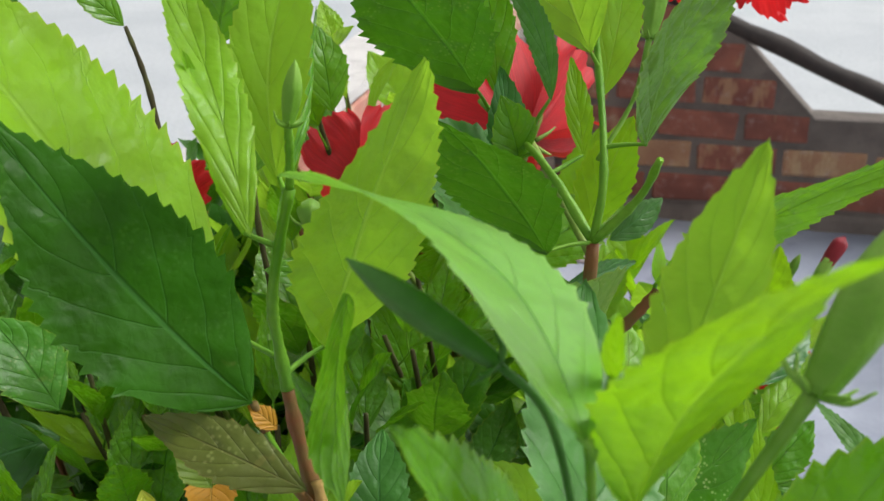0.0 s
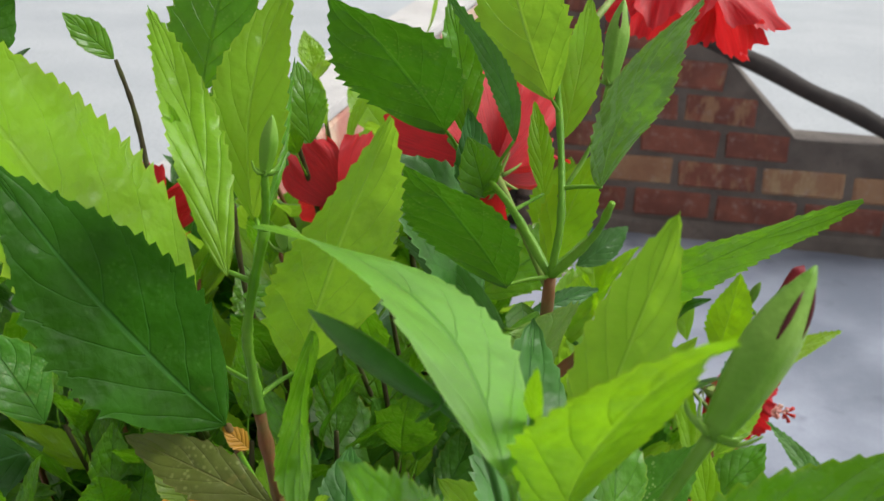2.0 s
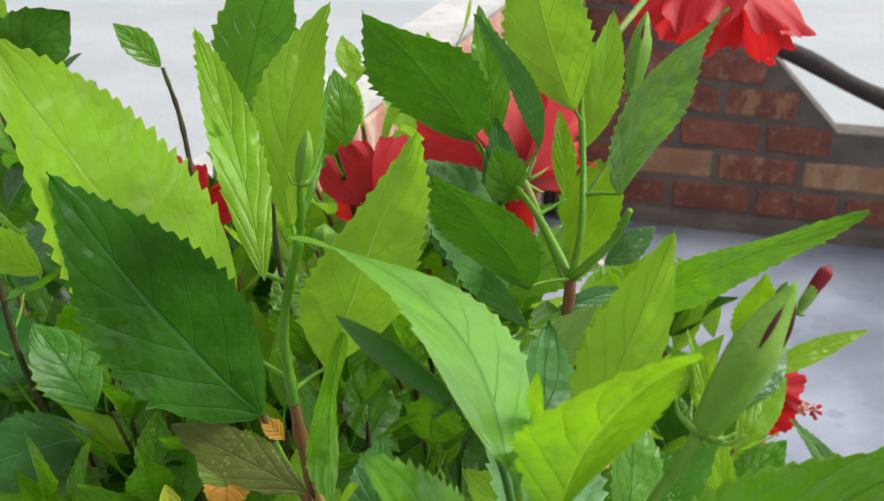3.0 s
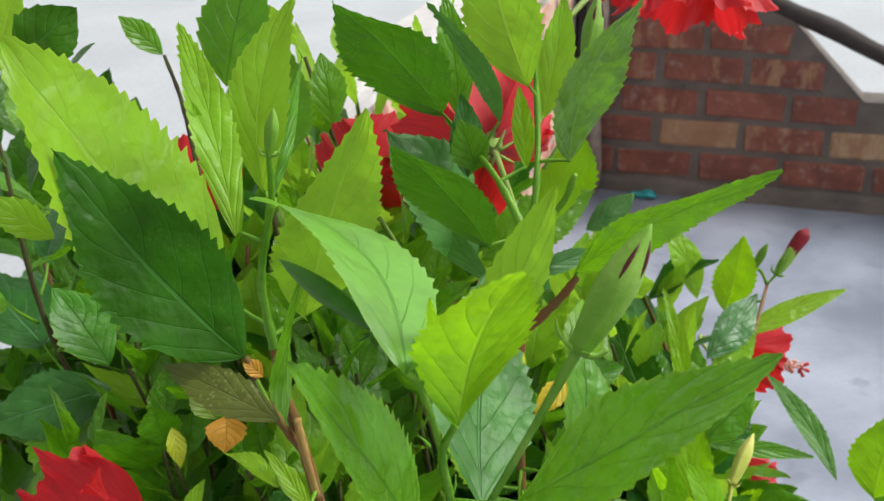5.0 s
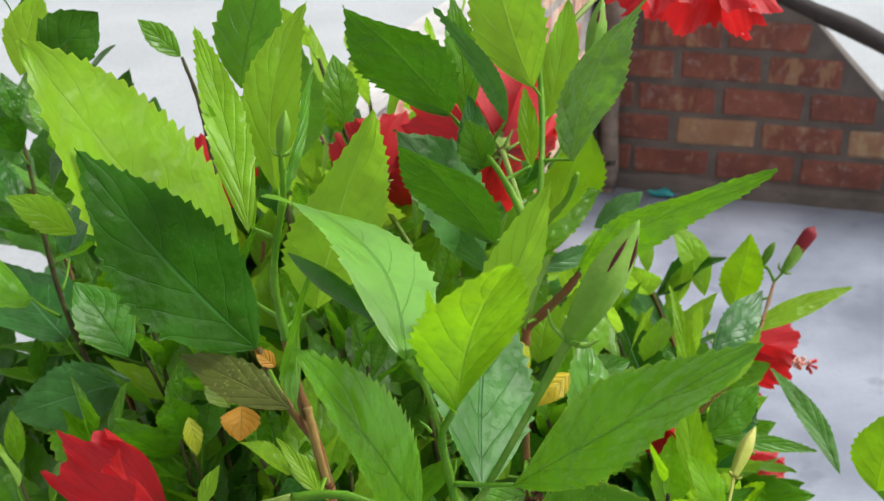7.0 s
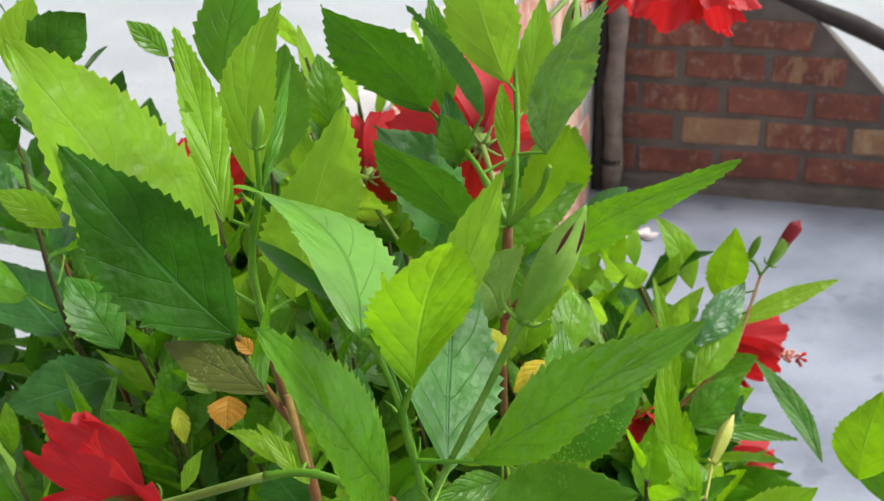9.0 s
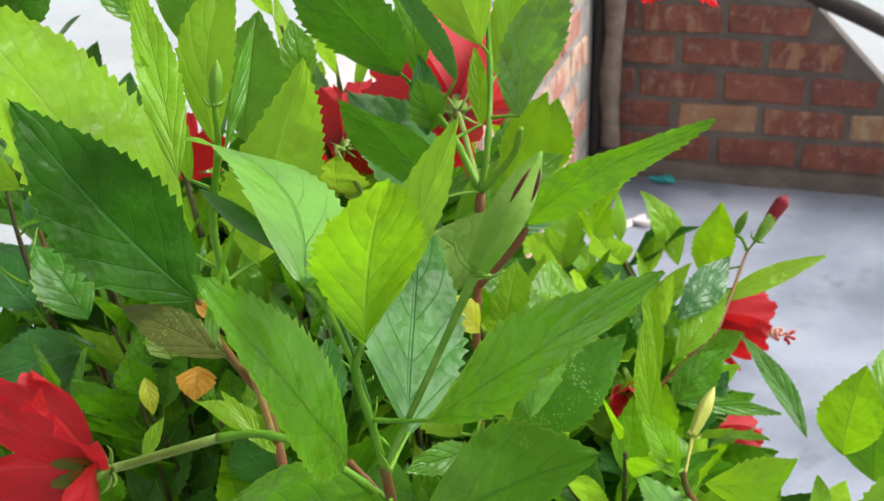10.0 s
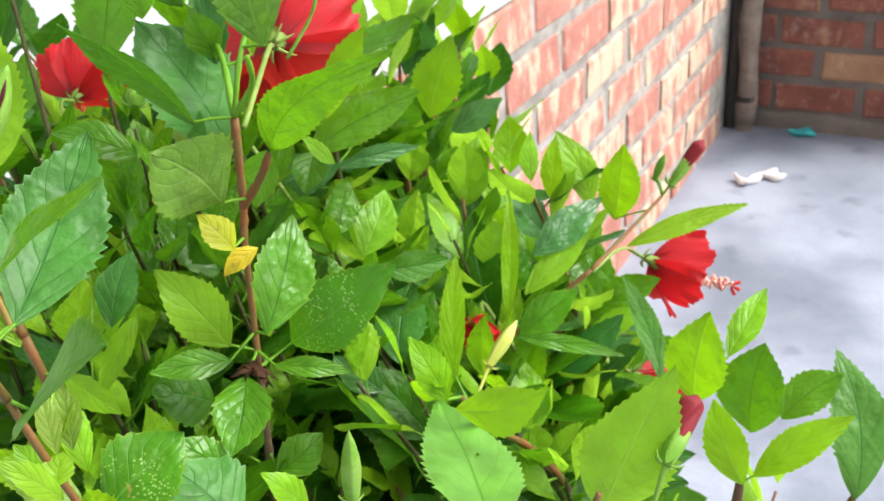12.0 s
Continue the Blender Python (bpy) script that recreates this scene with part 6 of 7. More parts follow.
thicket(right, (0.1213, 0.4400, 0.9083), (0.1501, 0.4625, 0.7654), 14, 0.038, ("fresh", "mid", "dull", "mid", "teal", "dark"), 209)
thicket(right, (0.1225, 0.5384, 0.8654), (0.1479, 0.5278, 0.7196), 14, 0.04, ("fresh", "mid", "dull", "mid", "teal", "dark"), 210)
thicket(right, (0.1013, 0.5321, 0.9020), (0.1371, 0.5218, 0.7600), 13, 0.038, ("fresh", "mid", "dull", "mid", "teal", "dark"), 212)
shoot(right, (0.1803, 0.3945, 0.9190), (0.1871, 0.4335, 0.7242), 14, 0.04, ("fresh", "mid", "dull", "mid", "teal", "dark"), 214)
thicket(rear, (-0.0228, 0.5680, 1.0473), (0.0068, 0.5251, 0.9059), 15, 0.042, ("fresh", "mid", "dull", "mid", "teal", "dark"), 215)
thicket(rear, (-0.0199, 0.5986, 0.9975), (0.0097, 0.5439, 0.8564), 15, 0.042, ("fresh", "mid", "dull", "mid", "teal", "dark"), 216)
thicket(rear, (-0.0190, 0.6359, 0.9696), (0.0108, 0.5675, 0.8289), 15, 0.042, ("fresh", "mid", "dull", "fresh", "mid", "teal"), 217)
thicket(rear, (-0.0285, 0.7068, 1.0000), (0.0043, 0.6134, 0.8605), 14, 0.042, ("fresh", "mid", "dull", "mid", "teal", "dark"), 218)
thicket(rear, (-0.0388, 0.6512, 1.0299), (-0.0031, 0.5781, 0.8897), 15, 0.042, ("fresh", "mid", "dull", "mid", "teal", "dark"), 219)
thicket(rear, (-0.0157, 0.5542, 1.0062), (0.0123, 0.5156, 0.8645), 15, 0.042, ("fresh", "mid", "dull", "fresh", "mid", "teal"), 220)
thicket(rear, (-0.0241, 0.7174, 0.9395), (0.0082, 0.6192, 0.8000), 13, 0.04, ("fresh", "mid", "dull", "fresh", "mid", "teal"), 221)
thicket(rear, (-0.0227, 0.5351, 1.0316), (0.0072, 0.5038, 0.8898), 13, 0.04, ("fresh", "mid", "dull", "fresh", "mid", "teal"), 222)
thicket(left, (-0.1255, 0.3907, 0.9735), (-0.0681, 0.3756, 0.8312), 13, 0.045, ("deep", "mid", "dull", "deep", "mid", "teal"), 223)
thicket(left, (-0.0839, 0.4677, 1.0093), (-0.0416, 0.4254, 0.8673), 12, 0.042, ("fresh", "mid", "dull", "fresh", "mid", "teal"), 224)
thicket(rear, (-0.0443, 0.4544, 1.0464), (-0.0072, 0.4520, 0.9039), 11, 0.042, ("fresh", "mid", "dull", "fresh", "mid", "teal"), 225)
thicket(rear, (-0.0672, 0.5078, 1.0546), (-0.0221, 0.4865, 0.9128), 11, 0.042, ("fresh", "mid", "dull", "fresh", "mid", "teal"), 226)
thicket(rear, (-0.3035, 0.5293, 1.0213), (-0.1752, 0.5000, 0.8818), 19, 0.0454, ("deep", "mid", "dull", "deep", "mid", "teal"), 227)
thicket(rear, (-0.2860, 0.5577, 1.0194), (-0.1638, 0.5182, 0.8801), 19, 0.0438, ("deep", "mid", "dull", "mid", "teal", "dark"), 228)
thicket(rear, (-0.1651, 0.6228, 1.0126), (-0.0849, 0.5598, 0.8730), 19, 0.0367, ("deep", "mid", "dull", "deep", "mid", "teal"), 230)
thicket(left, (-0.1999, 0.4538, 1.0266), (-0.1173, 0.4166, 0.8856), 19, 0.0457, ("deep", "mid", "dull", "mid", "teal", "dark"), 232)
thicket(rear, (-0.1899, 0.4847, 1.0086), (-0.1012, 0.4710, 0.8677), 19, 0.0396, ("deep", "mid", "dull", "mid", "teal", "dark"), 233)
thicket(rear, (-0.1726, 0.5112, 1.0168), (-0.0900, 0.4882, 0.8760), 19, 0.0442, ("deep", "mid", "dull", "deep", "mid", "teal"), 234)
thicket(rear, (-0.1670, 0.5113, 1.0063), (-0.0862, 0.4881, 0.8655), 19, 0.0391, ("deep", "mid", "dull", "deep", "mid", "teal"), 235)
thicket(rear, (-0.1458, 0.5589, 1.0003), (-0.0722, 0.5186, 0.8598), 19, 0.043, ("deep", "mid", "dull", "mid", "teal", "dark"), 236)
thicket(rear, (-0.1605, 0.6391, 0.9482), (-0.0808, 0.5694, 0.8087), 19, 0.0396, ("deep", "mid", "dull", "deep", "mid", "teal"), 237)
thicket(rear, (-0.0902, 0.5575, 0.9933), (-0.0360, 0.5176, 0.8522), 19, 0.0418, ("fresh", "mid", "dull", "mid", "teal", "dark"), 238)
thicket(rear, (-0.2074, 0.4999, 0.9821), (-0.1121, 0.4805, 0.8415), 19, 0.0419, ("deep", "mid", "dull", "deep", "mid", "teal"), 241)
thicket(rear, (-0.2346, 0.5895, 0.9470), (-0.1291, 0.5375, 0.8076), 19, 0.0369, ("deep", "mid", "dull", "deep", "mid", "teal"), 242)
thicket(rear, (-0.1349, 0.4787, 0.9970), (-0.0652, 0.4670, 0.8556), 19, 0.0388, ("deep", "mid", "dull", "deep", "mid", "teal"), 243)
thicket(rear, (-0.1256, 0.5193, 0.9817), (-0.0588, 0.4929, 0.8406), 19, 0.0378, ("deep", "mid", "dull", "mid", "teal", "dark"), 244)
thicket(rear, (-0.0951, 0.5279, 0.9701), (-0.0387, 0.4983, 0.8288), 19, 0.0408, ("fresh", "mid", "dull", "fresh", "mid", "teal"), 245)
thicket(rear, (-0.0968, 0.5670, 0.9440), (-0.0394, 0.5230, 0.8031), 19, 0.0401, ("fresh", "mid", "dull", "mid", "teal", "dark"), 246)
thicket(left, (-0.1605, 0.4446, 0.9735), (-0.0909, 0.4102, 0.8320), 19, 0.0444, ("deep", "mid", "dull", "deep", "mid", "teal"), 250)
thicket(rear, (-0.1816, 0.5197, 0.9170), (-0.0941, 0.4923, 0.7763), 19, 0.0377, ("deep", "mid", "dull", "deep", "mid", "teal"), 251)
thicket(rear, (-0.1583, 0.5618, 0.9123), (-0.0788, 0.5192, 0.7719), 19, 0.0408, ("deep", "mid", "dull", "deep", "mid", "teal"), 252)
thicket(rear, (-0.0774, 0.4782, 0.9558), (-0.0271, 0.4661, 0.8138), 19, 0.0442, ("fresh", "mid", "dull", "fresh", "mid", "teal"), 253)
thicket(rear, (-0.0676, 0.5586, 0.9228), (-0.0200, 0.5173, 0.7816), 19, 0.0394, ("fresh", "mid", "dull", "mid", "teal", "dark"), 254)
thicket(left, (-0.2570, 0.4367, 0.9238), (-0.1527, 0.4046, 0.7831), 19, 0.041, ("deep", "mid", "dull", "mid", "teal", "dark"), 255)
thicket(left, (-0.1605, 0.4555, 0.9163), (-0.0898, 0.4165, 0.7749), 19, 0.0378, ("deep", "mid", "dull", "mid", "teal", "dark"), 258)
thicket(rear, (-0.1407, 0.4675, 0.9179), (-0.0676, 0.4588, 0.7765), 19, 0.0387, ("deep", "mid", "dull", "deep", "mid", "teal"), 259)
thicket(rear, (-0.1476, 0.5544, 0.8688), (-0.0743, 0.5161, 0.7257), 19, 0.0395, ("deep", "mid", "dull", "deep", "mid", "teal"), 260)
thicket(rear, (-0.0974, 0.5028, 0.8992), (-0.0390, 0.4812, 0.7577), 19, 0.0452, ("fresh", "mid", "dull", "mid", "teal", "dark"), 261)
thicket(rear, (-0.0946, 0.6100, 0.8434), (-0.0415, 0.5531, 0.6984), 19, 0.0456, ("fresh", "mid", "dull", "fresh", "mid", "teal"), 262)
thicket(left, (-0.2109, 0.3706, 0.9242), (-0.1229, 0.3622, 0.7826), 19, 0.0396, ("deep", "mid", "dull", "deep", "mid", "teal"), 263)
thicket(left, (-0.2491, 0.4534, 0.8883), (-0.1469, 0.4149, 0.7476), 19, 0.0402, ("deep", "mid", "dull", "deep", "mid", "teal"), 264)
thicket(left, (-0.2117, 0.4692, 0.8690), (-0.1256, 0.4267, 0.7258), 19, 0.0402, ("deep", "mid", "dull", "deep", "mid", "teal"), 265)
thicket(left, (-0.1506, 0.4284, 0.8999), (-0.0832, 0.3989, 0.7581), 19, 0.046, ("deep", "mid", "dull", "mid", "teal", "dark"), 266)
thicket(rear, (-0.1728, 0.4930, 0.8654), (-0.0911, 0.4766, 0.7218), 19, 0.0382, ("deep", "mid", "dull", "deep", "mid", "teal"), 267)
thicket(rear, (-0.1718, 0.5491, 0.8184), (-0.0938, 0.5150, 0.6719), 19, 0.0458, ("deep", "mid", "dull", "mid", "teal", "dark"), 268)
thicket(rear, (-0.0944, 0.4796, 0.8988), (-0.0372, 0.4662, 0.7570), 19, 0.0378, ("fresh", "mid", "dull", "mid", "teal", "dark"), 269)
thicket(rear, (-0.0568, 0.4976, 0.8855), (-0.0124, 0.4777, 0.7435), 19, 0.0426, ("fresh", "mid", "dull", "mid", "teal", "dark"), 270)
thicket(left, (-0.2838, 0.4455, 0.8383), (-0.1749, 0.4127, 0.6938), 19, 0.036, ("deep", "mid", "dull", "deep", "mid", "teal"), 271)
thicket(left, (-0.2441, 0.4543, 0.8192), (-0.1505, 0.4192, 0.6730), 19, 0.0429, ("deep", "mid", "dull", "deep", "mid", "teal"), 272)
thicket(left, (-0.2099, 0.4461, 0.8604), (-0.1252, 0.4122, 0.7164), 19, 0.0369, ("deep", "mid", "dull", "deep", "mid", "teal"), 273)
thicket(left, (-0.1457, 0.4117, 0.8716), (-0.0827, 0.3895, 0.7274), 19, 0.0395, ("deep", "mid", "dull", "mid", "teal", "dark"), 274)
thicket(rear, (-0.1559, 0.4691, 0.8294), (-0.0828, 0.4627, 0.6830), 19, 0.0397, ("deep", "mid", "dull", "mid", "teal", "dark"), 275)
thicket(rear, (-0.1233, 0.4661, 0.8533), (-0.0599, 0.4598, 0.7080), 19, 0.038, ("deep", "mid", "dull", "mid", "teal", "dark"), 276)
thicket(rear, (-0.1156, 0.5409, 0.8009), (-0.0585, 0.5104, 0.6524), 19, 0.036, ("deep", "mid", "dull", "mid", "teal", "dark"), 277)
thicket(rear, (-0.0648, 0.4936, 0.8279), (-0.0236, 0.4787, 0.6804), 19, 0.0393, ("fresh", "mid", "dull", "fresh", "mid", "teal"), 278)
thicket(rear, (-0.2964, 0.5530, 0.9583), (-0.1694, 0.5142, 0.8190), 19, 0.042, ("deep", "mid", "dull", "deep", "mid", "teal"), 280)
thicket(rear, (-0.1523, 0.4936, 1.0169), (-0.0768, 0.4769, 0.8757), 19, 0.0362, ("deep", "mid", "dull", "deep", "mid", "teal"), 281)
thicket(rear, (-0.1734, 0.5471, 0.9968), (-0.0901, 0.5109, 0.8564), 19, 0.0372, ("deep", "mid", "dull", "deep", "mid", "teal"), 282)
thicket(rear, (-0.0714, 0.5033, 1.0241), (-0.0244, 0.4832, 0.8823), 19, 0.0374, ("fresh", "mid", "dull", "fresh", "mid", "teal"), 283)
thicket(rear, (-0.1019, 0.5450, 0.9985), (-0.0437, 0.5096, 0.8574), 19, 0.0454, ("fresh", "mid", "dull", "mid", "teal", "dark"), 284)
thicket(rear, (-0.0557, 0.5498, 1.0095), (-0.0138, 0.5129, 0.8681), 19, 0.0459, ("fresh", "mid", "dull", "fresh", "mid", "teal"), 285)
thicket(rear, (-0.0692, 0.6331, 0.9567), (-0.0216, 0.5655, 0.8164), 19, 0.0446, ("fresh", "mid", "dull", "fresh", "mid", "teal"), 286)
thicket(rear, (-0.2363, 0.5258, 0.9467), (-0.1302, 0.4967, 0.8066), 19, 0.0371, ("deep", "mid", "dull", "deep", "mid", "teal"), 289)
thicket(rear, (-0.2186, 0.5835, 0.9445), (-0.1186, 0.5337, 0.8049), 19, 0.0403, ("deep", "mid", "dull", "deep", "mid", "teal"), 290)
thicket(rear, (-0.1637, 0.5773, 0.9230), (-0.0825, 0.5294, 0.7828), 19, 0.0446, ("deep", "mid", "dull", "deep", "mid", "teal"), 291)
thicket(rear, (-0.1525, 0.6121, 0.9196), (-0.0751, 0.5516, 0.7797), 19, 0.045, ("deep", "mid", "dull", "deep", "mid", "teal"), 292)
thicket(rear, (-0.1319, 0.6717, 0.9205), (-0.0617, 0.5898, 0.7813), 19, 0.0429, ("deep", "mid", "dull", "deep", "mid", "teal"), 293)
thicket(rear, (-0.0568, 0.6138, 0.9345), (-0.0131, 0.5529, 0.7939), 19, 0.0391, ("fresh", "mid", "dull", "mid", "teal", "dark"), 294)
thicket(rear, (-0.0325, 0.6373, 0.9318), (0.0027, 0.5679, 0.7912), 19, 0.0393, ("fresh", "mid", "dull", "mid", "teal", "dark"), 295)
thicket(rear, (-0.1760, 0.4834, 0.9479), (-0.0911, 0.4694, 0.8069), 19, 0.0409, ("deep", "mid", "dull", "mid", "teal", "dark"), 298)
thicket(rear, (-0.1834, 0.5479, 0.9128), (-0.0952, 0.5104, 0.7724), 19, 0.0455, ("deep", "mid", "dull", "deep", "mid", "teal"), 299)
thicket(rear, (-0.1601, 0.5706, 0.8790), (-0.0794, 0.5245, 0.7387), 19, 0.0404, ("deep", "mid", "dull", "mid", "teal", "dark"), 300)
thicket(rear, (-0.0632, 0.5072, 0.9464), (-0.0176, 0.4846, 0.8046), 19, 0.0422, ("fresh", "mid", "dull", "mid", "teal", "dark"), 301)
thicket(rear, (-0.1166, 0.6220, 0.8747), (-0.0536, 0.5592, 0.7325), 19, 0.0388, ("fresh", "mid", "dull", "fresh", "mid", "teal"), 302)
thicket(rear, (-0.0999, 0.6666, 0.8535), (-0.0441, 0.5889, 0.7101), 19, 0.0373, ("fresh", "mid", "dull", "fresh", "mid", "teal"), 303)
thicket(rear, (-0.0340, 0.6097, 0.8951), (0.0023, 0.5497, 0.7541), 19, 0.0395, ("fresh", "mid", "dull", "fresh", "mid", "teal"), 304)
thicket(left, (-0.2636, 0.4566, 0.9020), (-0.1567, 0.4171, 0.7615), 19, 0.0375, ("deep", "mid", "dull", "deep", "mid", "teal"), 305)
thicket(rear, (-0.2782, 0.5149, 0.8606), (-0.1599, 0.4910, 0.7180), 19, 0.0415, ("deep", "mid", "dull", "mid", "teal", "dark"), 306)
thicket(left, (-0.1439, 0.4366, 0.9216), (-0.0792, 0.4046, 0.7799), 19, 0.0435, ("deep", "mid", "dull", "deep", "mid", "teal"), 307)
thicket(rear, (-0.2028, 0.5533, 0.8368), (-0.1125, 0.5169, 0.6920), 19, 0.0405, ("deep", "mid", "dull", "deep", "mid", "teal"), 308)
thicket(rear, (-0.1622, 0.5327, 0.8606), (-0.0845, 0.5025, 0.7169), 19, 0.0369, ("deep", "mid", "dull", "deep", "mid", "teal"), 309)
thicket(rear, (-0.1155, 0.5280, 0.8684), (-0.0536, 0.4991, 0.7247), 19, 0.0405, ("fresh", "mid", "dull", "fresh", "mid", "teal"), 310)
thicket(rear, (-0.0461, 0.5392, 0.8907), (-0.0055, 0.5045, 0.7491), 19, 0.044, ("fresh", "mid", "dull", "mid", "teal", "dark"), 311)
thicket(rear, (-0.0907, 0.6446, 0.8292), (-0.0398, 0.5760, 0.6835), 19, 0.0454, ("fresh", "mid", "dull", "fresh", "mid", "teal"), 312)
thicket(rear, (0.0277, 0.5388, 0.9148), (0.0421, 0.5045, 0.7725), 19, 0.0457, ("fresh", "mid", "dull", "fresh", "mid", "teal"), 313)
thicket(left, (-0.2526, 0.4380, 0.8636), (-0.1527, 0.4068, 0.7203), 19, 0.0398, ("deep", "mid", "dull", "mid", "teal", "dark"), 314)
thicket(left, (-0.2302, 0.4469, 0.8381), (-0.1400, 0.4135, 0.6929), 19, 0.044, ("deep", "mid", "dull", "deep", "mid", "teal"), 315)
thicket(left, (-0.2015, 0.4619, 0.8401), (-0.1212, 0.4232, 0.6948), 19, 0.044, ("deep", "mid", "dull", "deep", "mid", "teal"), 316)
thicket(left, (-0.0693, 0.4237, 0.9126), (-0.0306, 0.3961, 0.7701), 19, 0.0459, ("fresh", "mid", "dull", "mid", "teal", "dark"), 317)
thicket(rear, (-0.0606, 0.4469, 0.9001), (-0.0151, 0.4453, 0.7578), 19, 0.0363, ("fresh", "mid", "dull", "mid", "teal", "dark"), 318)
thicket(rear, (-0.1661, 0.5798, 0.7907), (-0.0919, 0.5362, 0.6425), 19, 0.0426, ("deep", "mid", "dull", "deep", "mid", "teal"), 319)
thicket(rear, (-0.1333, 0.5931, 0.7919), (-0.0704, 0.5447, 0.6435), 19, 0.0422, ("deep", "mid", "dull", "deep", "mid", "teal"), 320)
thicket(rear, (-0.0070, 0.5086, 0.8747), (0.0172, 0.4864, 0.7300), 19, 0.0425, ("fresh", "mid", "dull", "mid", "teal", "dark"), 321)
thicket(rear, (-0.0546, 0.6447, 0.7845), (-0.0194, 0.5783, 0.6350), 19, 0.0375, ("fresh", "mid", "dull", "fresh", "mid", "teal"), 322)
thicket(left, (-0.2524, 0.4062, 0.8141), (-0.1565, 0.3882, 0.6674), 19, 0.0427, ("deep", "mid", "dull", "mid", "teal", "dark"), 323)
thicket(left, (-0.2604, 0.4693, 0.7999), (-0.1627, 0.4296, 0.6527), 19, 0.0397, ("deep", "mid", "dull", "mid", "teal", "dark"), 324)
thicket(left, (-0.1529, 0.4328, 0.8312), (-0.0904, 0.4047, 0.6845), 19, 0.0455, ("deep", "mid", "dull", "mid", "teal", "dark"), 325)
thicket(rear, (-0.1276, 0.4590, 0.8335), (-0.0641, 0.4560, 0.6869), 19, 0.0384, ("deep", "mid", "dull", "mid", "teal", "dark"), 326)
thicket(rear, (-0.1331, 0.4763, 0.8059), (-0.0698, 0.4684, 0.6576), 19, 0.0426, ("deep", "mid", "dull", "deep", "mid", "teal"), 327)
thicket(rear, (-0.0673, 0.4708, 0.8203), (-0.0259, 0.4641, 0.6722), 19, 0.0391, ("fresh", "mid", "dull", "fresh", "mid", "teal"), 328)
thicket(rear, (-0.1289, 0.5987, 0.7514), (-0.0704, 0.5504, 0.6000), 19, 0.0407, ("deep", "mid", "dull", "mid", "teal", "dark"), 329)
thicket(rear, (0.0142, 0.4677, 0.8723), (0.0308, 0.4601, 0.7268), 19, 0.0421, ("fresh", "mid", "dull", "fresh", "mid", "teal"), 330)
thicket(rear, (0.0546, 0.4996, 0.8693), (0.0568, 0.4807, 0.7234), 19, 0.0438, ("fresh", "mid", "dull", "fresh", "mid", "teal"), 331)
thicket(left, (-0.2615, 0.4074, 0.7903), (-0.1643, 0.3900, 0.6423), 19, 0.0444, ("deep", "mid", "dull", "deep", "mid", "teal"), 332)
thicket(left, (-0.1079, 0.3516, 0.8784), (-0.0578, 0.3506, 0.7339), 19, 0.045, ("fresh", "mid", "dull", "fresh", "mid", "teal"), 333)
thicket(left, (-0.1884, 0.4284, 0.7819), (-0.1173, 0.4038, 0.6324), 19, 0.0424, ("deep", "mid", "dull", "deep", "mid", "teal"), 334)
thicket(left, (-0.0968, 0.4114, 0.8396), (-0.0534, 0.3905, 0.6927), 19, 0.0401, ("fresh", "mid", "dull", "fresh", "mid", "teal"), 335)
thicket(rear, (-0.1629, 0.5123, 0.7103), (-0.0928, 0.4939, 0.5594), 19, 0.0379, ("deep", "mid", "dull", "deep", "mid", "teal"), 336)
thicket(rear, (-0.0807, 0.4831, 0.7796), (-0.0375, 0.4738, 0.6288), 19, 0.0368, ("fresh", "mid", "dull", "fresh", "mid", "teal"), 337)
thicket(rear, (-0.1072, 0.5824, 0.7109), (-0.0561, 0.5394, 0.5598), 19, 0.0376, ("fresh", "mid", "dull", "mid", "teal", "dark"), 338)
thicket(rear, (0.0407, 0.4536, 0.8484), (0.0462, 0.4519, 0.7008), 19, 0.0414, ("fresh", "mid", "dull", "fresh", "mid", "teal"), 339)
thicket(rear, (0.0097, 0.5317, 0.7594), (0.0203, 0.5061, 0.6062), 19, 0.0373, ("fresh", "mid", "dull", "mid", "teal", "dark"), 340)
thicket(rear, (0.0100, 0.5701, 0.9608), (0.0299, 0.5252, 0.8191), 19, 0.0443, ("fresh", "mid", "dull", "mid", "teal", "dark"), 341)
thicket(rear, (-0.0170, 0.5907, 0.8959), (0.0134, 0.5375, 0.7546), 19, 0.0448, ("fresh", "mid", "dull", "mid", "teal", "dark"), 342)
thicket(rear, (0.0243, 0.5399, 0.9274), (0.0396, 0.5054, 0.7852), 19, 0.0437, ("fresh", "mid", "dull", "mid", "teal", "dark"), 343)
thicket(rear, (0.0605, 0.6075, 0.8991), (0.0637, 0.5483, 0.7572), 19, 0.0417, ("fresh", "mid", "dull", "fresh", "mid", "teal"), 344)
thicket(right, (0.0685, 0.6119, 0.8967), (0.1160, 0.5730, 0.7558), 19, 0.0362, ("fresh", "mid", "dull", "mid", "teal", "dark"), 345)
thicket(rear, (0.0266, 0.4778, 0.9402), (0.0408, 0.4656, 0.7974), 19, 0.0414, ("fresh", "mid", "dull", "fresh", "mid", "teal"), 347)
thicket(rear, (0.0501, 0.4912, 0.9440), (0.0560, 0.4743, 0.8011), 19, 0.0373, ("fresh", "mid", "dull", "fresh", "mid", "teal"), 348)
thicket(rear, (0.0455, 0.6179, 0.8623), (0.0507, 0.5572, 0.7172), 19, 0.0362, ("fresh", "mid", "dull", "fresh", "mid", "teal"), 349)
thicket(rear, (0.0898, 0.5365, 0.9140), (0.0825, 0.5030, 0.7711), 19, 0.0361, ("fresh", "mid", "dull", "fresh", "mid", "teal"), 350)
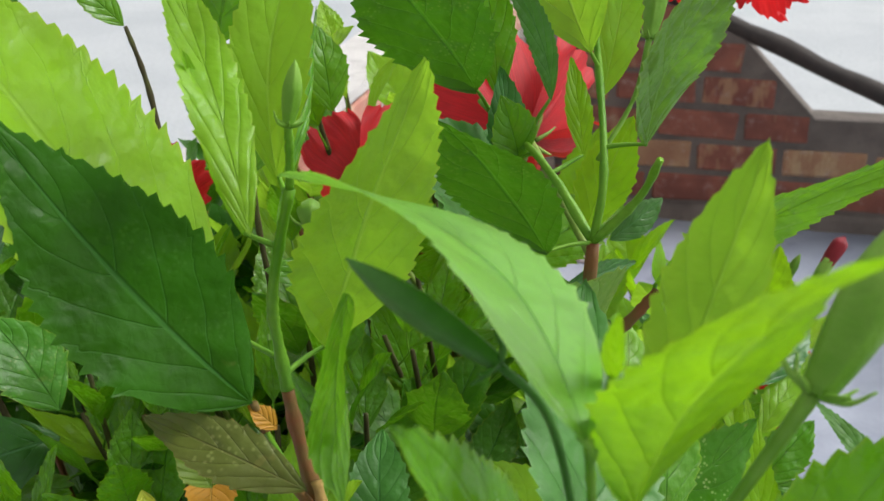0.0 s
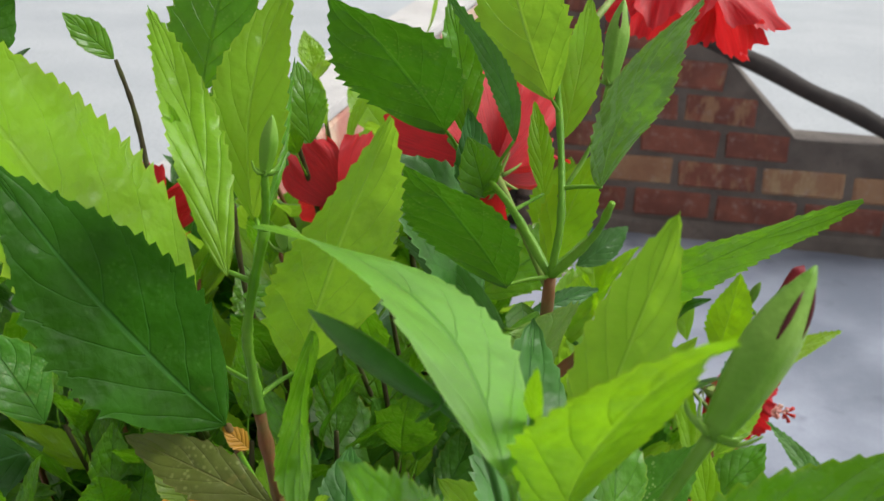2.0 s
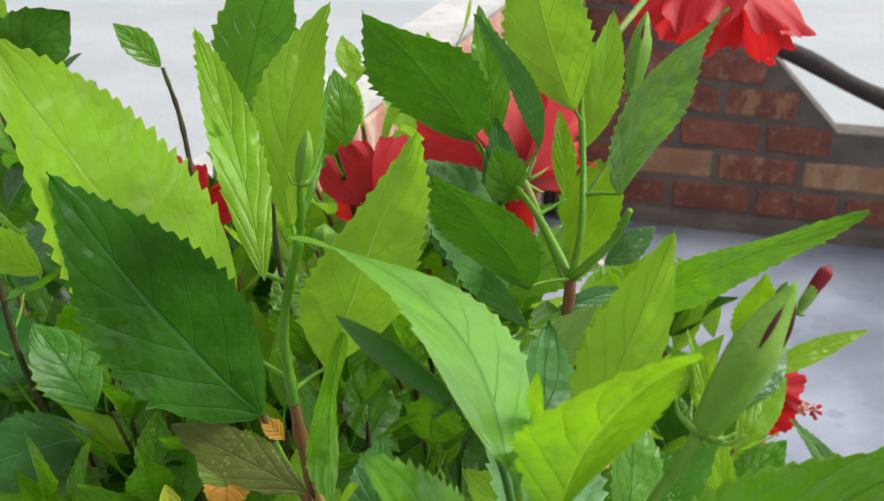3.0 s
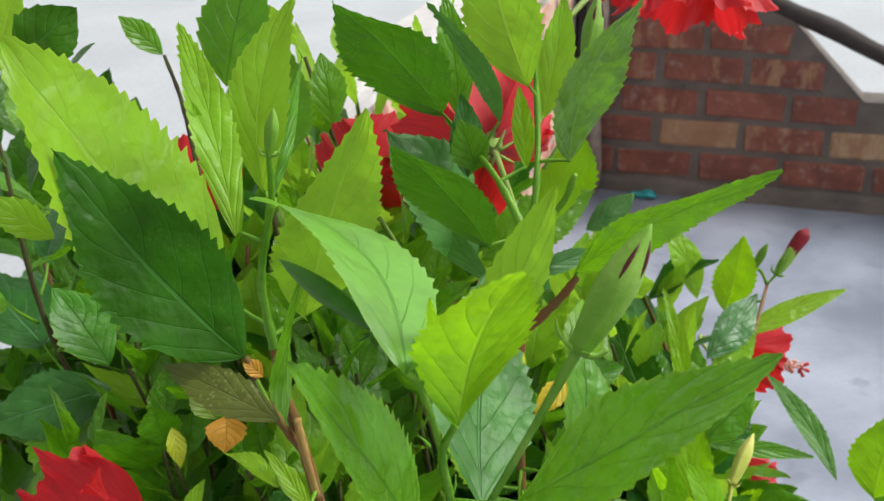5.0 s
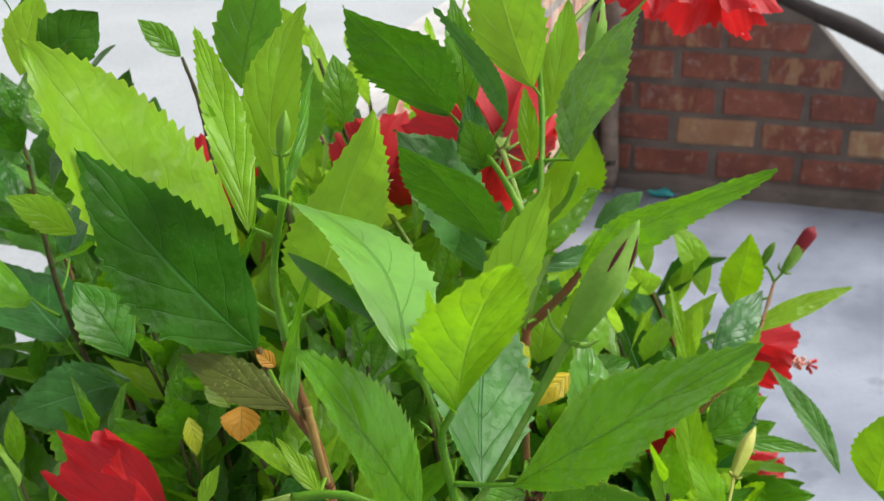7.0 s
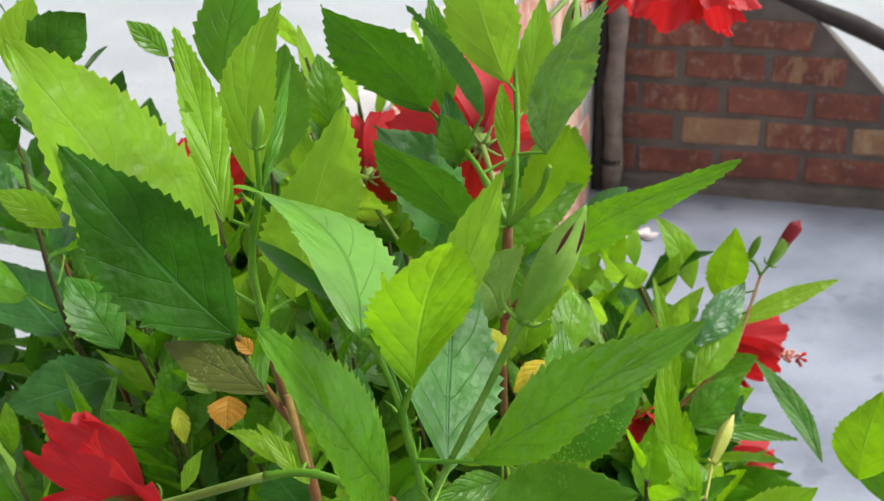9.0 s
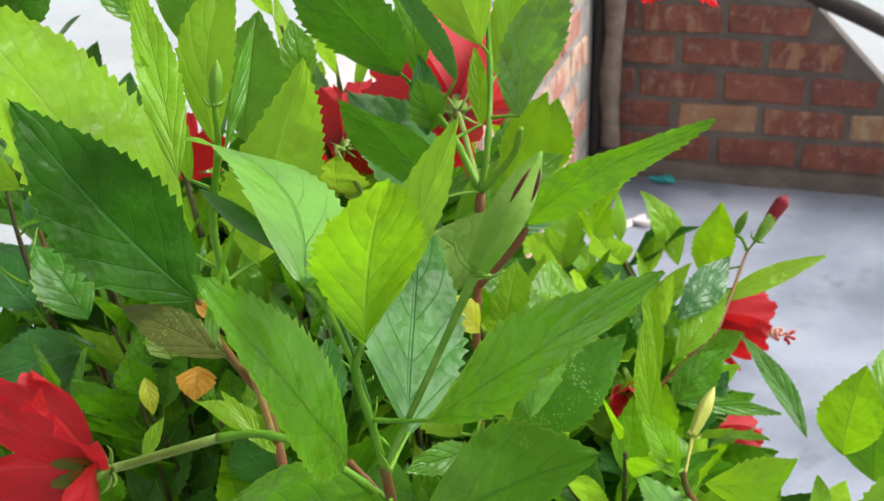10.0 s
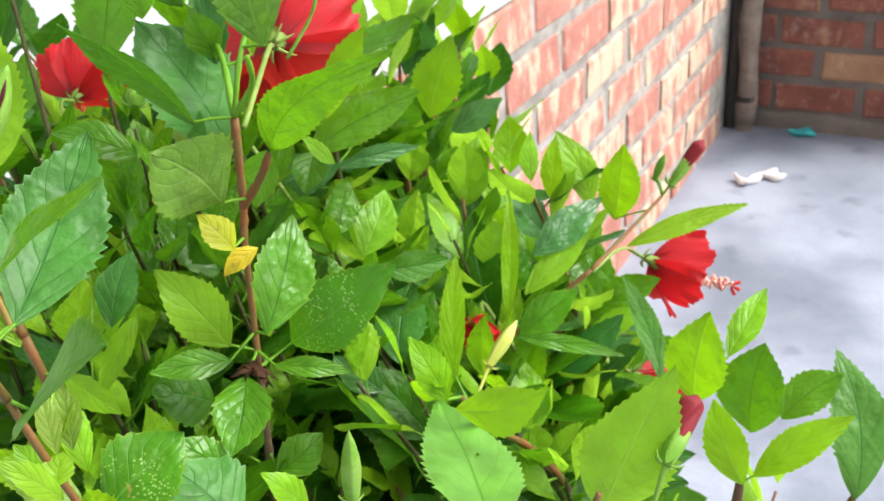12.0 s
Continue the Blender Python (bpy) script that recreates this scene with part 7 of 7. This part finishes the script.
thicket(rear, (-0.0166, 0.5709, 0.8355), (0.0085, 0.5282, 0.6886), 19, 0.0406, ("fresh", "mid", "dull", "fresh", "mid", "teal"), 353)
thicket(rear, (0.0227, 0.5531, 0.8634), (0.0359, 0.5155, 0.7179), 19, 0.0376, ("fresh", "mid", "dull", "fresh", "mid", "teal"), 354)
thicket(rear, (0.0878, 0.4826, 0.9050), (0.0813, 0.4683, 0.7617), 19, 0.0441, ("fresh", "mid", "dull", "fresh", "mid", "teal"), 355)
thicket(rear, (0.1060, 0.4779, 0.9224), (0.0928, 0.4654, 0.7788), 19, 0.0451, ("fresh", "mid", "dull", "mid", "teal", "dark"), 356)
thicket(right, (0.1217, 0.5244, 0.8741), (0.1479, 0.5183, 0.7289), 19, 0.0382, ("fresh", "mid", "dull", "fresh", "mid", "teal"), 357)
thicket(rear, (0.0031, 0.5304, 0.8067), (0.0193, 0.5032, 0.6571), 19, 0.0426, ("fresh", "mid", "dull", "mid", "teal", "dark"), 359)
thicket(rear, (0.0585, 0.4647, 0.8817), (0.0601, 0.4578, 0.7363), 19, 0.0443, ("fresh", "mid", "dull", "fresh", "mid", "teal"), 360)
thicket(rear, (0.0692, 0.5064, 0.8624), (0.0658, 0.4856, 0.7158), 19, 0.0435, ("fresh", "mid", "dull", "fresh", "mid", "teal"), 361)
thicket(right, (0.1015, 0.5652, 0.8224), (0.1316, 0.5467, 0.6738), 19, 0.0392, ("fresh", "mid", "dull", "fresh", "mid", "teal"), 362)
thicket(right, (0.1281, 0.4716, 0.8871), (0.1548, 0.4826, 0.7443), 19, 0.038, ("fresh", "mid", "dull", "fresh", "mid", "teal"), 363)
thicket(right, (0.1372, 0.5383, 0.8392), (0.1558, 0.5287, 0.6913), 19, 0.0378, ("fresh", "mid", "dull", "fresh", "mid", "teal"), 364)
thicket(rear, (0.0246, 0.5589, 0.8790), (0.0381, 0.5185, 0.7347), 19, 0.0411, ("fresh", "mid", "dull", "fresh", "mid", "teal"), 365)
thicket(rear, (0.0732, 0.5563, 0.8908), (0.0720, 0.5154, 0.7483), 19, 0.0458, ("fresh", "mid", "dull", "fresh", "mid", "teal"), 366)
thicket(right, (0.0980, 0.6025, 0.8713), (0.1326, 0.5687, 0.7269), 19, 0.0414, ("fresh", "mid", "dull", "fresh", "mid", "teal"), 367)
thicket(right, (0.1101, 0.6103, 0.8729), (0.1405, 0.5738, 0.7287), 19, 0.0412, ("fresh", "mid", "dull", "fresh", "mid", "teal"), 368)
thicket(rear, (0.0767, 0.4838, 0.8887), (0.0744, 0.4688, 0.7455), 19, 0.0453, ("fresh", "mid", "dull", "mid", "teal", "dark"), 370)
thicket(rear, (0.0575, 0.5594, 0.8424), (0.0571, 0.5204, 0.6950), 19, 0.0456, ("fresh", "mid", "dull", "fresh", "mid", "teal"), 371)
thicket(right, (0.0978, 0.5853, 0.8341), (0.1300, 0.5592, 0.6867), 19, 0.0421, ("fresh", "mid", "dull", "mid", "teal", "dark"), 372)
thicket(rear, (0.0468, 0.5409, 0.8270), (0.0489, 0.5091, 0.6784), 19, 0.0392, ("fresh", "mid", "dull", "fresh", "mid", "teal"), 375)
thicket(rear, (0.0724, 0.5296, 0.8256), (0.0655, 0.5019, 0.6765), 19, 0.0432, ("fresh", "mid", "dull", "fresh", "mid", "teal"), 376)
thicket(right, (0.1095, 0.5275, 0.8577), (0.1389, 0.5210, 0.7114), 19, 0.044, ("fresh", "mid", "dull", "fresh", "mid", "teal"), 377)
thicket(right, (0.1440, 0.5024, 0.8586), (0.1614, 0.5047, 0.7118), 19, 0.0401, ("fresh", "mid", "dull", "mid", "teal", "dark"), 378)
thicket(rear, (0.0750, 0.4967, 0.8170), (0.0666, 0.4809, 0.6669), 19, 0.0413, ("fresh", "mid", "dull", "mid", "teal", "dark"), 380)
thicket(rear, (0.0805, 0.5231, 0.8037), (0.0694, 0.4985, 0.6528), 19, 0.0457, ("fresh", "mid", "dull", "mid", "teal", "dark"), 381)
thicket(right, (0.1216, 0.5097, 0.8318), (0.1452, 0.5104, 0.6833), 19, 0.0416, ("fresh", "mid", "dull", "fresh", "mid", "teal"), 382)
thicket(right, (0.1301, 0.5465, 0.8060), (0.1493, 0.5352, 0.6556), 19, 0.0425, ("fresh", "mid", "dull", "fresh", "mid", "teal"), 383)
thicket(right, (0.1485, 0.5962, 0.7794), (0.1599, 0.5685, 0.6271), 19, 0.0374, ("fresh", "mid", "dull", "fresh", "mid", "teal"), 384)
thicket(left, (-0.0930, 0.3891, 0.3467), (-0.0267, 0.3688, 0.1431), 18, 0.0492, ("fresh", "mid", "dull", "fresh", "mid", "teal"), 385)
thicket(left, (-0.0895, 0.3789, 0.3632), (-0.0252, 0.3655, 0.1597), 18, 0.0459, ("fresh", "mid", "dull", "fresh", "mid", "teal"), 386)
thicket(left, (0.0554, 0.4548, 0.3813), (0.0192, 0.3881, 0.1764), 18, 0.0463, ("fresh", "mid", "dull", "fresh", "mid", "teal"), 387)
thicket(left, (0.0273, 0.3135, 0.3977), (0.0108, 0.3454, 0.1929), 18, 0.043, ("fresh", "mid", "dull", "fresh", "mid", "teal"), 388)
thicket(left, (0.1264, 0.4301, 0.4154), (0.0415, 0.3803, 0.2096), 18, 0.0469, ("fresh", "mid", "dull", "fresh", "mid", "teal"), 389)
thicket(left, (0.1566, 0.3967, 0.4325), (0.0511, 0.3701, 0.2262), 18, 0.0496, ("fresh", "mid", "dull", "fresh", "mid", "teal"), 390)
thicket(left, (-0.0480, 0.2610, 0.4460), (-0.0107, 0.3294, 0.2422), 18, 0.0416, ("fresh", "mid", "dull", "fresh", "mid", "teal"), 391)
thicket(left, (0.1238, 0.3682, 0.4652), (0.0419, 0.3614, 0.2593), 18, 0.0406, ("fresh", "mid", "dull", "fresh", "mid", "teal"), 392)
thicket(left, (0.0436, 0.4243, 0.4804), (0.0181, 0.3784, 0.2755), 18, 0.0403, ("fresh", "mid", "dull", "fresh", "mid", "teal"), 393)
thicket(left, (-0.0768, 0.3770, 0.4951), (-0.0179, 0.3643, 0.2918), 18, 0.0484, ("fresh", "mid", "dull", "fresh", "mid", "teal"), 394)
thicket(left, (-0.0974, 0.3405, 0.5112), (-0.0238, 0.3532, 0.3082), 18, 0.045, ("fresh", "mid", "dull", "fresh", "mid", "teal"), 395)
thicket(left, (-0.0312, 0.2709, 0.5287), (-0.0034, 0.3319, 0.3249), 18, 0.0428, ("fresh", "mid", "dull", "fresh", "mid", "teal"), 396)
thicket(left, (0.1668, 0.3558, 0.5488), (0.0570, 0.3572, 0.3421), 18, 0.0484, ("fresh", "mid", "dull", "fresh", "mid", "teal"), 397)
thicket(left, (0.0004, 0.2763, 0.5623), (0.0070, 0.3332, 0.3581), 18, 0.0423, ("fresh", "mid", "dull", "fresh", "mid", "teal"), 398)
thicket(left, (0.0116, 0.3933, 0.5791), (0.0110, 0.3686, 0.3747), 18, 0.0477, ("fresh", "mid", "dull", "fresh", "mid", "teal"), 399)
thicket(left, (-0.0883, 0.4329, 0.5936), (-0.0186, 0.3807, 0.3908), 18, 0.0439, ("fresh", "mid", "dull", "fresh", "mid", "teal"), 400)
thicket(left, (0.1533, 0.3224, 0.6150), (0.0547, 0.3468, 0.4083), 18, 0.04, ("fresh", "mid", "dull", "fresh", "mid", "teal"), 401)
thicket(left, (0.0560, 0.4918, 0.6291), (0.0260, 0.3980, 0.4243), 18, 0.0447, ("fresh", "mid", "dull", "fresh", "mid", "teal"), 402)
thicket(left, (0.1156, 0.3454, 0.6474), (0.0441, 0.3536, 0.4412), 18, 0.0407, ("fresh", "mid", "dull", "fresh", "mid", "teal"), 403)
thicket(left, (-0.0624, 0.2602, 0.6598), (-0.0094, 0.3280, 0.4569), 18, 0.0427, ("fresh", "mid", "dull", "fresh", "mid", "teal"), 404)
thicket(left, (0.0964, 0.4004, 0.6800), (0.0393, 0.3701, 0.4742), 18, 0.0496, ("fresh", "mid", "dull", "fresh", "mid", "teal"), 405)
thicket(left, (0.0293, 0.3049, 0.6950), (0.0192, 0.3413, 0.4904), 18, 0.0425, ("fresh", "mid", "dull", "fresh", "mid", "teal"), 406)
thicket(left, (0.0549, 0.3766, 0.7122), (0.0275, 0.3628, 0.5071), 18, 0.048, ("fresh", "mid", "dull", "fresh", "mid", "teal"), 407)
thicket(left, (0.0730, 0.4541, 0.7289), (0.0336, 0.3860, 0.5236), 18, 0.0445, ("fresh", "mid", "dull", "fresh", "mid", "teal"), 408)
thicket(left, (0.0725, 0.4711, 0.7468), (0.0333, 0.3913, 0.5402), 18, 0.0413, ("fresh", "mid", "dull", "fresh", "mid", "teal"), 409)
thicket(left, (-0.0011, 0.3146, 0.7607), (0.0116, 0.3440, 0.5563), 18, 0.0442, ("fresh", "mid", "dull", "fresh", "mid", "teal"), 410)
thicket(rear, (0.0587, 0.5319, 0.3480), (0.0401, 0.4812, 0.1433), 18, 0.0497, ("fresh", "mid", "dull", "fresh", "mid", "teal"), 411)
thicket(rear, (0.0696, 0.3794, 0.3651), (0.0435, 0.4351, 0.1600), 18, 0.0488, ("fresh", "mid", "dull", "fresh", "mid", "teal"), 412)
thicket(rear, (0.0644, 0.5470, 0.3810), (0.0426, 0.4856, 0.1764), 18, 0.0485, ("fresh", "mid", "dull", "fresh", "mid", "teal"), 413)
thicket(rear, (0.0142, 0.4193, 0.3975), (0.0276, 0.4470, 0.1929), 18, 0.0499, ("fresh", "mid", "dull", "fresh", "mid", "teal"), 414)
thicket(rear, (0.0601, 0.5296, 0.4141), (0.0420, 0.4802, 0.2095), 18, 0.0477, ("fresh", "mid", "dull", "fresh", "mid", "teal"), 415)
thicket(rear, (0.0053, 0.5264, 0.4300), (0.0259, 0.4792, 0.2259), 18, 0.0407, ("fresh", "mid", "dull", "fresh", "mid", "teal"), 416)
thicket(rear, (0.1391, 0.5177, 0.4484), (0.0667, 0.4761, 0.2427), 18, 0.0424, ("fresh", "mid", "dull", "fresh", "mid", "teal"), 417)
thicket(rear, (-0.0262, 0.4010, 0.4629), (0.0169, 0.4411, 0.2590), 18, 0.0445, ("fresh", "mid", "dull", "fresh", "mid", "teal"), 418)
thicket(rear, (0.1453, 0.4303, 0.4820), (0.0691, 0.4496, 0.2759), 18, 0.0457, ("fresh", "mid", "dull", "fresh", "mid", "teal"), 419)
thicket(rear, (0.0891, 0.4087, 0.4978), (0.0525, 0.4431, 0.2923), 18, 0.0415, ("fresh", "mid", "dull", "fresh", "mid", "teal"), 420)
thicket(rear, (0.1594, 0.3838, 0.5155), (0.0742, 0.4353, 0.3091), 18, 0.0425, ("fresh", "mid", "dull", "fresh", "mid", "teal"), 421)
thicket(rear, (0.0924, 0.5740, 0.5300), (0.0546, 0.4926, 0.3253), 18, 0.0494, ("fresh", "mid", "dull", "fresh", "mid", "teal"), 422)
thicket(rear, (0.0930, 0.5919, 0.5463), (0.0553, 0.4978, 0.3418), 18, 0.0488, ("fresh", "mid", "dull", "fresh", "mid", "teal"), 423)
thicket(rear, (-0.0262, 0.3954, 0.5619), (0.0192, 0.4388, 0.3581), 18, 0.041, ("fresh", "mid", "dull", "fresh", "mid", "teal"), 424)
thicket(rear, (0.1883, 0.4917, 0.5821), (0.0846, 0.4673, 0.3754), 18, 0.0424, ("fresh", "mid", "dull", "fresh", "mid", "teal"), 425)
thicket(rear, (0.0300, 0.3823, 0.5960), (0.0369, 0.4344, 0.3914), 18, 0.0482, ("fresh", "mid", "dull", "fresh", "mid", "teal"), 426)
thicket(rear, (-0.0140, 0.4074, 0.6116), (0.0240, 0.4421, 0.4078), 18, 0.0418, ("fresh", "mid", "dull", "fresh", "mid", "teal"), 427)
thicket(rear, (0.0444, 0.4158, 0.6292), (0.0421, 0.4444, 0.4245), 18, 0.0423, ("fresh", "mid", "dull", "fresh", "mid", "teal"), 428)
thicket(rear, (-0.0733, 0.4020, 0.6433), (0.0069, 0.4403, 0.4406), 18, 0.0461, ("fresh", "mid", "dull", "fresh", "mid", "teal"), 429)
thicket(rear, (0.0229, 0.5921, 0.6605), (0.0367, 0.4972, 0.4572), 18, 0.042, ("fresh", "mid", "dull", "fresh", "mid", "teal"), 430)
thicket(rear, (0.1278, 0.4629, 0.6805), (0.0685, 0.4581, 0.4745), 18, 0.0445, ("fresh", "mid", "dull", "fresh", "mid", "teal"), 431)
thicket(rear, (0.1096, 0.4773, 0.6965), (0.0634, 0.4624, 0.4908), 18, 0.0437, ("fresh", "mid", "dull", "fresh", "mid", "teal"), 432)
thicket(rear, (0.0066, 0.4288, 0.7110), (0.0326, 0.4478, 0.5070), 18, 0.0436, ("fresh", "mid", "dull", "fresh", "mid", "teal"), 433)
thicket(rear, (0.1675, 0.3633, 0.7314), (0.0816, 0.4276, 0.5243), 18, 0.0466, ("fresh", "mid", "dull", "fresh", "mid", "teal"), 434)
thicket(rear, (0.0186, 0.3468, 0.7458), (0.0363, 0.4229, 0.5402), 18, 0.0414, ("fresh", "mid", "dull", "fresh", "mid", "teal"), 435)
thicket(rear, (0.0748, 0.4570, 0.7624), (0.0543, 0.4559, 0.5568), 18, 0.0491, ("fresh", "mid", "dull", "fresh", "mid", "teal"), 436)
thicket(right, (0.1362, 0.3783, 0.3493), (0.1605, 0.4771, 0.1439), 18, 0.0402, ("fresh", "mid", "dull", "fresh", "mid", "teal"), 437)
thicket(right, (0.1128, 0.4389, 0.3655), (0.1539, 0.4953, 0.1605), 18, 0.0473, ("fresh", "mid", "dull", "fresh", "mid", "teal"), 438)
thicket(right, (0.1164, 0.6521, 0.3809), (0.1557, 0.5594, 0.1769), 18, 0.0408, ("fresh", "mid", "dull", "fresh", "mid", "teal"), 439)
thicket(right, (0.0592, 0.4795, 0.3979), (0.1384, 0.5075, 0.1935), 18, 0.049, ("fresh", "mid", "dull", "fresh", "mid", "teal"), 440)
thicket(right, (0.1719, 0.3930, 0.4161), (0.1726, 0.4811, 0.2103), 18, 0.0479, ("fresh", "mid", "dull", "fresh", "mid", "teal"), 441)
thicket(right, (0.2570, 0.4730, 0.4337), (0.1987, 0.5050, 0.2271), 18, 0.0469, ("fresh", "mid", "dull", "fresh", "mid", "teal"), 442)
thicket(right, (0.2942, 0.4373, 0.4510), (0.2102, 0.4941, 0.2438), 18, 0.0442, ("fresh", "mid", "dull", "fresh", "mid", "teal"), 443)
thicket(right, (0.2180, 0.3840, 0.4667), (0.1873, 0.4780, 0.2603), 18, 0.0457, ("fresh", "mid", "dull", "fresh", "mid", "teal"), 444)
thicket(right, (0.1190, 0.4511, 0.4815), (0.1578, 0.4984, 0.2765), 18, 0.0458, ("fresh", "mid", "dull", "fresh", "mid", "teal"), 445)
thicket(right, (0.1510, 0.4895, 0.4985), (0.1679, 0.5099, 0.2932), 18, 0.0464, ("fresh", "mid", "dull", "fresh", "mid", "teal"), 446)
thicket(right, (0.3212, 0.5124, 0.5177), (0.2197, 0.5164, 0.3102), 18, 0.0473, ("fresh", "mid", "dull", "fresh", "mid", "teal"), 447)
thicket(right, (0.0862, 0.5970, 0.5297), (0.1491, 0.5422, 0.3261), 18, 0.0458, ("fresh", "mid", "dull", "fresh", "mid", "teal"), 448)
thicket(right, (0.0583, 0.5638, 0.5460), (0.1410, 0.5322, 0.3425), 18, 0.0408, ("fresh", "mid", "dull", "fresh", "mid", "teal"), 449)
thicket(right, (0.1851, 0.4905, 0.5654), (0.1794, 0.5098, 0.3597), 18, 0.046, ("fresh", "mid", "dull", "fresh", "mid", "teal"), 450)
thicket(right, (0.1152, 0.5233, 0.5805), (0.1586, 0.5197, 0.3761), 18, 0.047, ("fresh", "mid", "dull", "fresh", "mid", "teal"), 451)
thicket(right, (0.0706, 0.5159, 0.5962), (0.1454, 0.5175, 0.3924), 18, 0.0492, ("fresh", "mid", "dull", "fresh", "mid", "teal"), 452)
thicket(right, (0.1851, 0.5314, 0.6149), (0.1804, 0.5219, 0.4095), 18, 0.043, ("fresh", "mid", "dull", "fresh", "mid", "teal"), 453)
thicket(right, (0.1586, 0.4553, 0.6314), (0.1725, 0.4989, 0.4260), 18, 0.0417, ("fresh", "mid", "dull", "fresh", "mid", "teal"), 454)
thicket(right, (0.2864, 0.4503, 0.6508), (0.2115, 0.4970, 0.4432), 18, 0.0444, ("fresh", "mid", "dull", "fresh", "mid", "teal"), 455)
thicket(right, (0.2530, 0.4635, 0.6666), (0.2018, 0.5011, 0.4596), 18, 0.0467, ("fresh", "mid", "dull", "fresh", "mid", "teal"), 456)
thicket(right, (0.2162, 0.6083, 0.6810), (0.1912, 0.5446, 0.4758), 18, 0.0481, ("fresh", "mid", "dull", "fresh", "mid", "teal"), 457)
thicket(right, (0.3068, 0.4464, 0.7011), (0.2186, 0.4956, 0.4931), 18, 0.0438, ("fresh", "mid", "dull", "fresh", "mid", "teal"), 458)
thicket(right, (0.1183, 0.4721, 0.7133), (0.1618, 0.5037, 0.5088), 18, 0.0414, ("fresh", "mid", "dull", "fresh", "mid", "teal"), 459)
thicket(right, (0.0556, 0.5151, 0.7280), (0.1433, 0.5167, 0.5250), 18, 0.0485, ("fresh", "mid", "dull", "fresh", "mid", "teal"), 460)
thicket(right, (0.1596, 0.3744, 0.7494), (0.1743, 0.4741, 0.5424), 18, 0.0428, ("fresh", "mid", "dull", "fresh", "mid", "teal"), 461)
thicket(right, (0.2357, 0.6024, 0.7649), (0.1984, 0.5425, 0.5589), 18, 0.0428, ("fresh", "mid", "dull", "fresh", "mid", "teal"), 462)

grow_mass()

# ---- bricks, one by one ----
side_meshes = [brick_mesh("brick", BRICK_L, BRICK_H, BRICK_D, i, BRICK_SIDE) for i in range(6)]
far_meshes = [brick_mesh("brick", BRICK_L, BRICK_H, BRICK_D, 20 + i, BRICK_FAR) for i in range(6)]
buff_meshes = [brick_mesh("brick", BRICK_L, BRICK_H, BRICK_D, 40 + i, BRICK_BUFF) for i in range(3)]
DEPTH_IN = BRICK_D / 2 - 0.001
wall_bricks(wall_side, side_meshes, None, lambda s, z: pose(WALL_X - DEPTH_IN, s, z, 0, 0, 90), WALL_Y, 8, 0.035, 1.156, lambda s, z: 1.0 if 1.0 < s - 0.06 and s < WALL_Y - 0.12 and z < SIDE_TOP - 0.04 else 0.0, 3)


def far_inside(s, z):
    """The share of a brick, from its left end, that stays under the raking edge."""
    top, left = z + BRICK_H / 2 + 0.012, s - BRICK_L / 2
    x = left
    while x < left + BRICK_L and rake_top(x) > top:
        x += 0.004
    share = (x - left) / BRICK_L
    return min(1.0, share) if share > 0.22 else 0.0


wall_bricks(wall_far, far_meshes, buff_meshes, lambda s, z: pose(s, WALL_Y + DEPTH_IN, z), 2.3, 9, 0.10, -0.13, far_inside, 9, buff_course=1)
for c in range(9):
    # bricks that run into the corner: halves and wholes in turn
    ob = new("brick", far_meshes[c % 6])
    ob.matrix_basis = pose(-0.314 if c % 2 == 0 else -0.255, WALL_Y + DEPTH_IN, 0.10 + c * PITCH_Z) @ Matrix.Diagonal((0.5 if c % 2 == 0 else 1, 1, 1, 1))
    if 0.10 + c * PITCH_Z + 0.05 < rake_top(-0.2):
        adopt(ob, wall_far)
    else:
        bpy.data.objects.remove(ob)
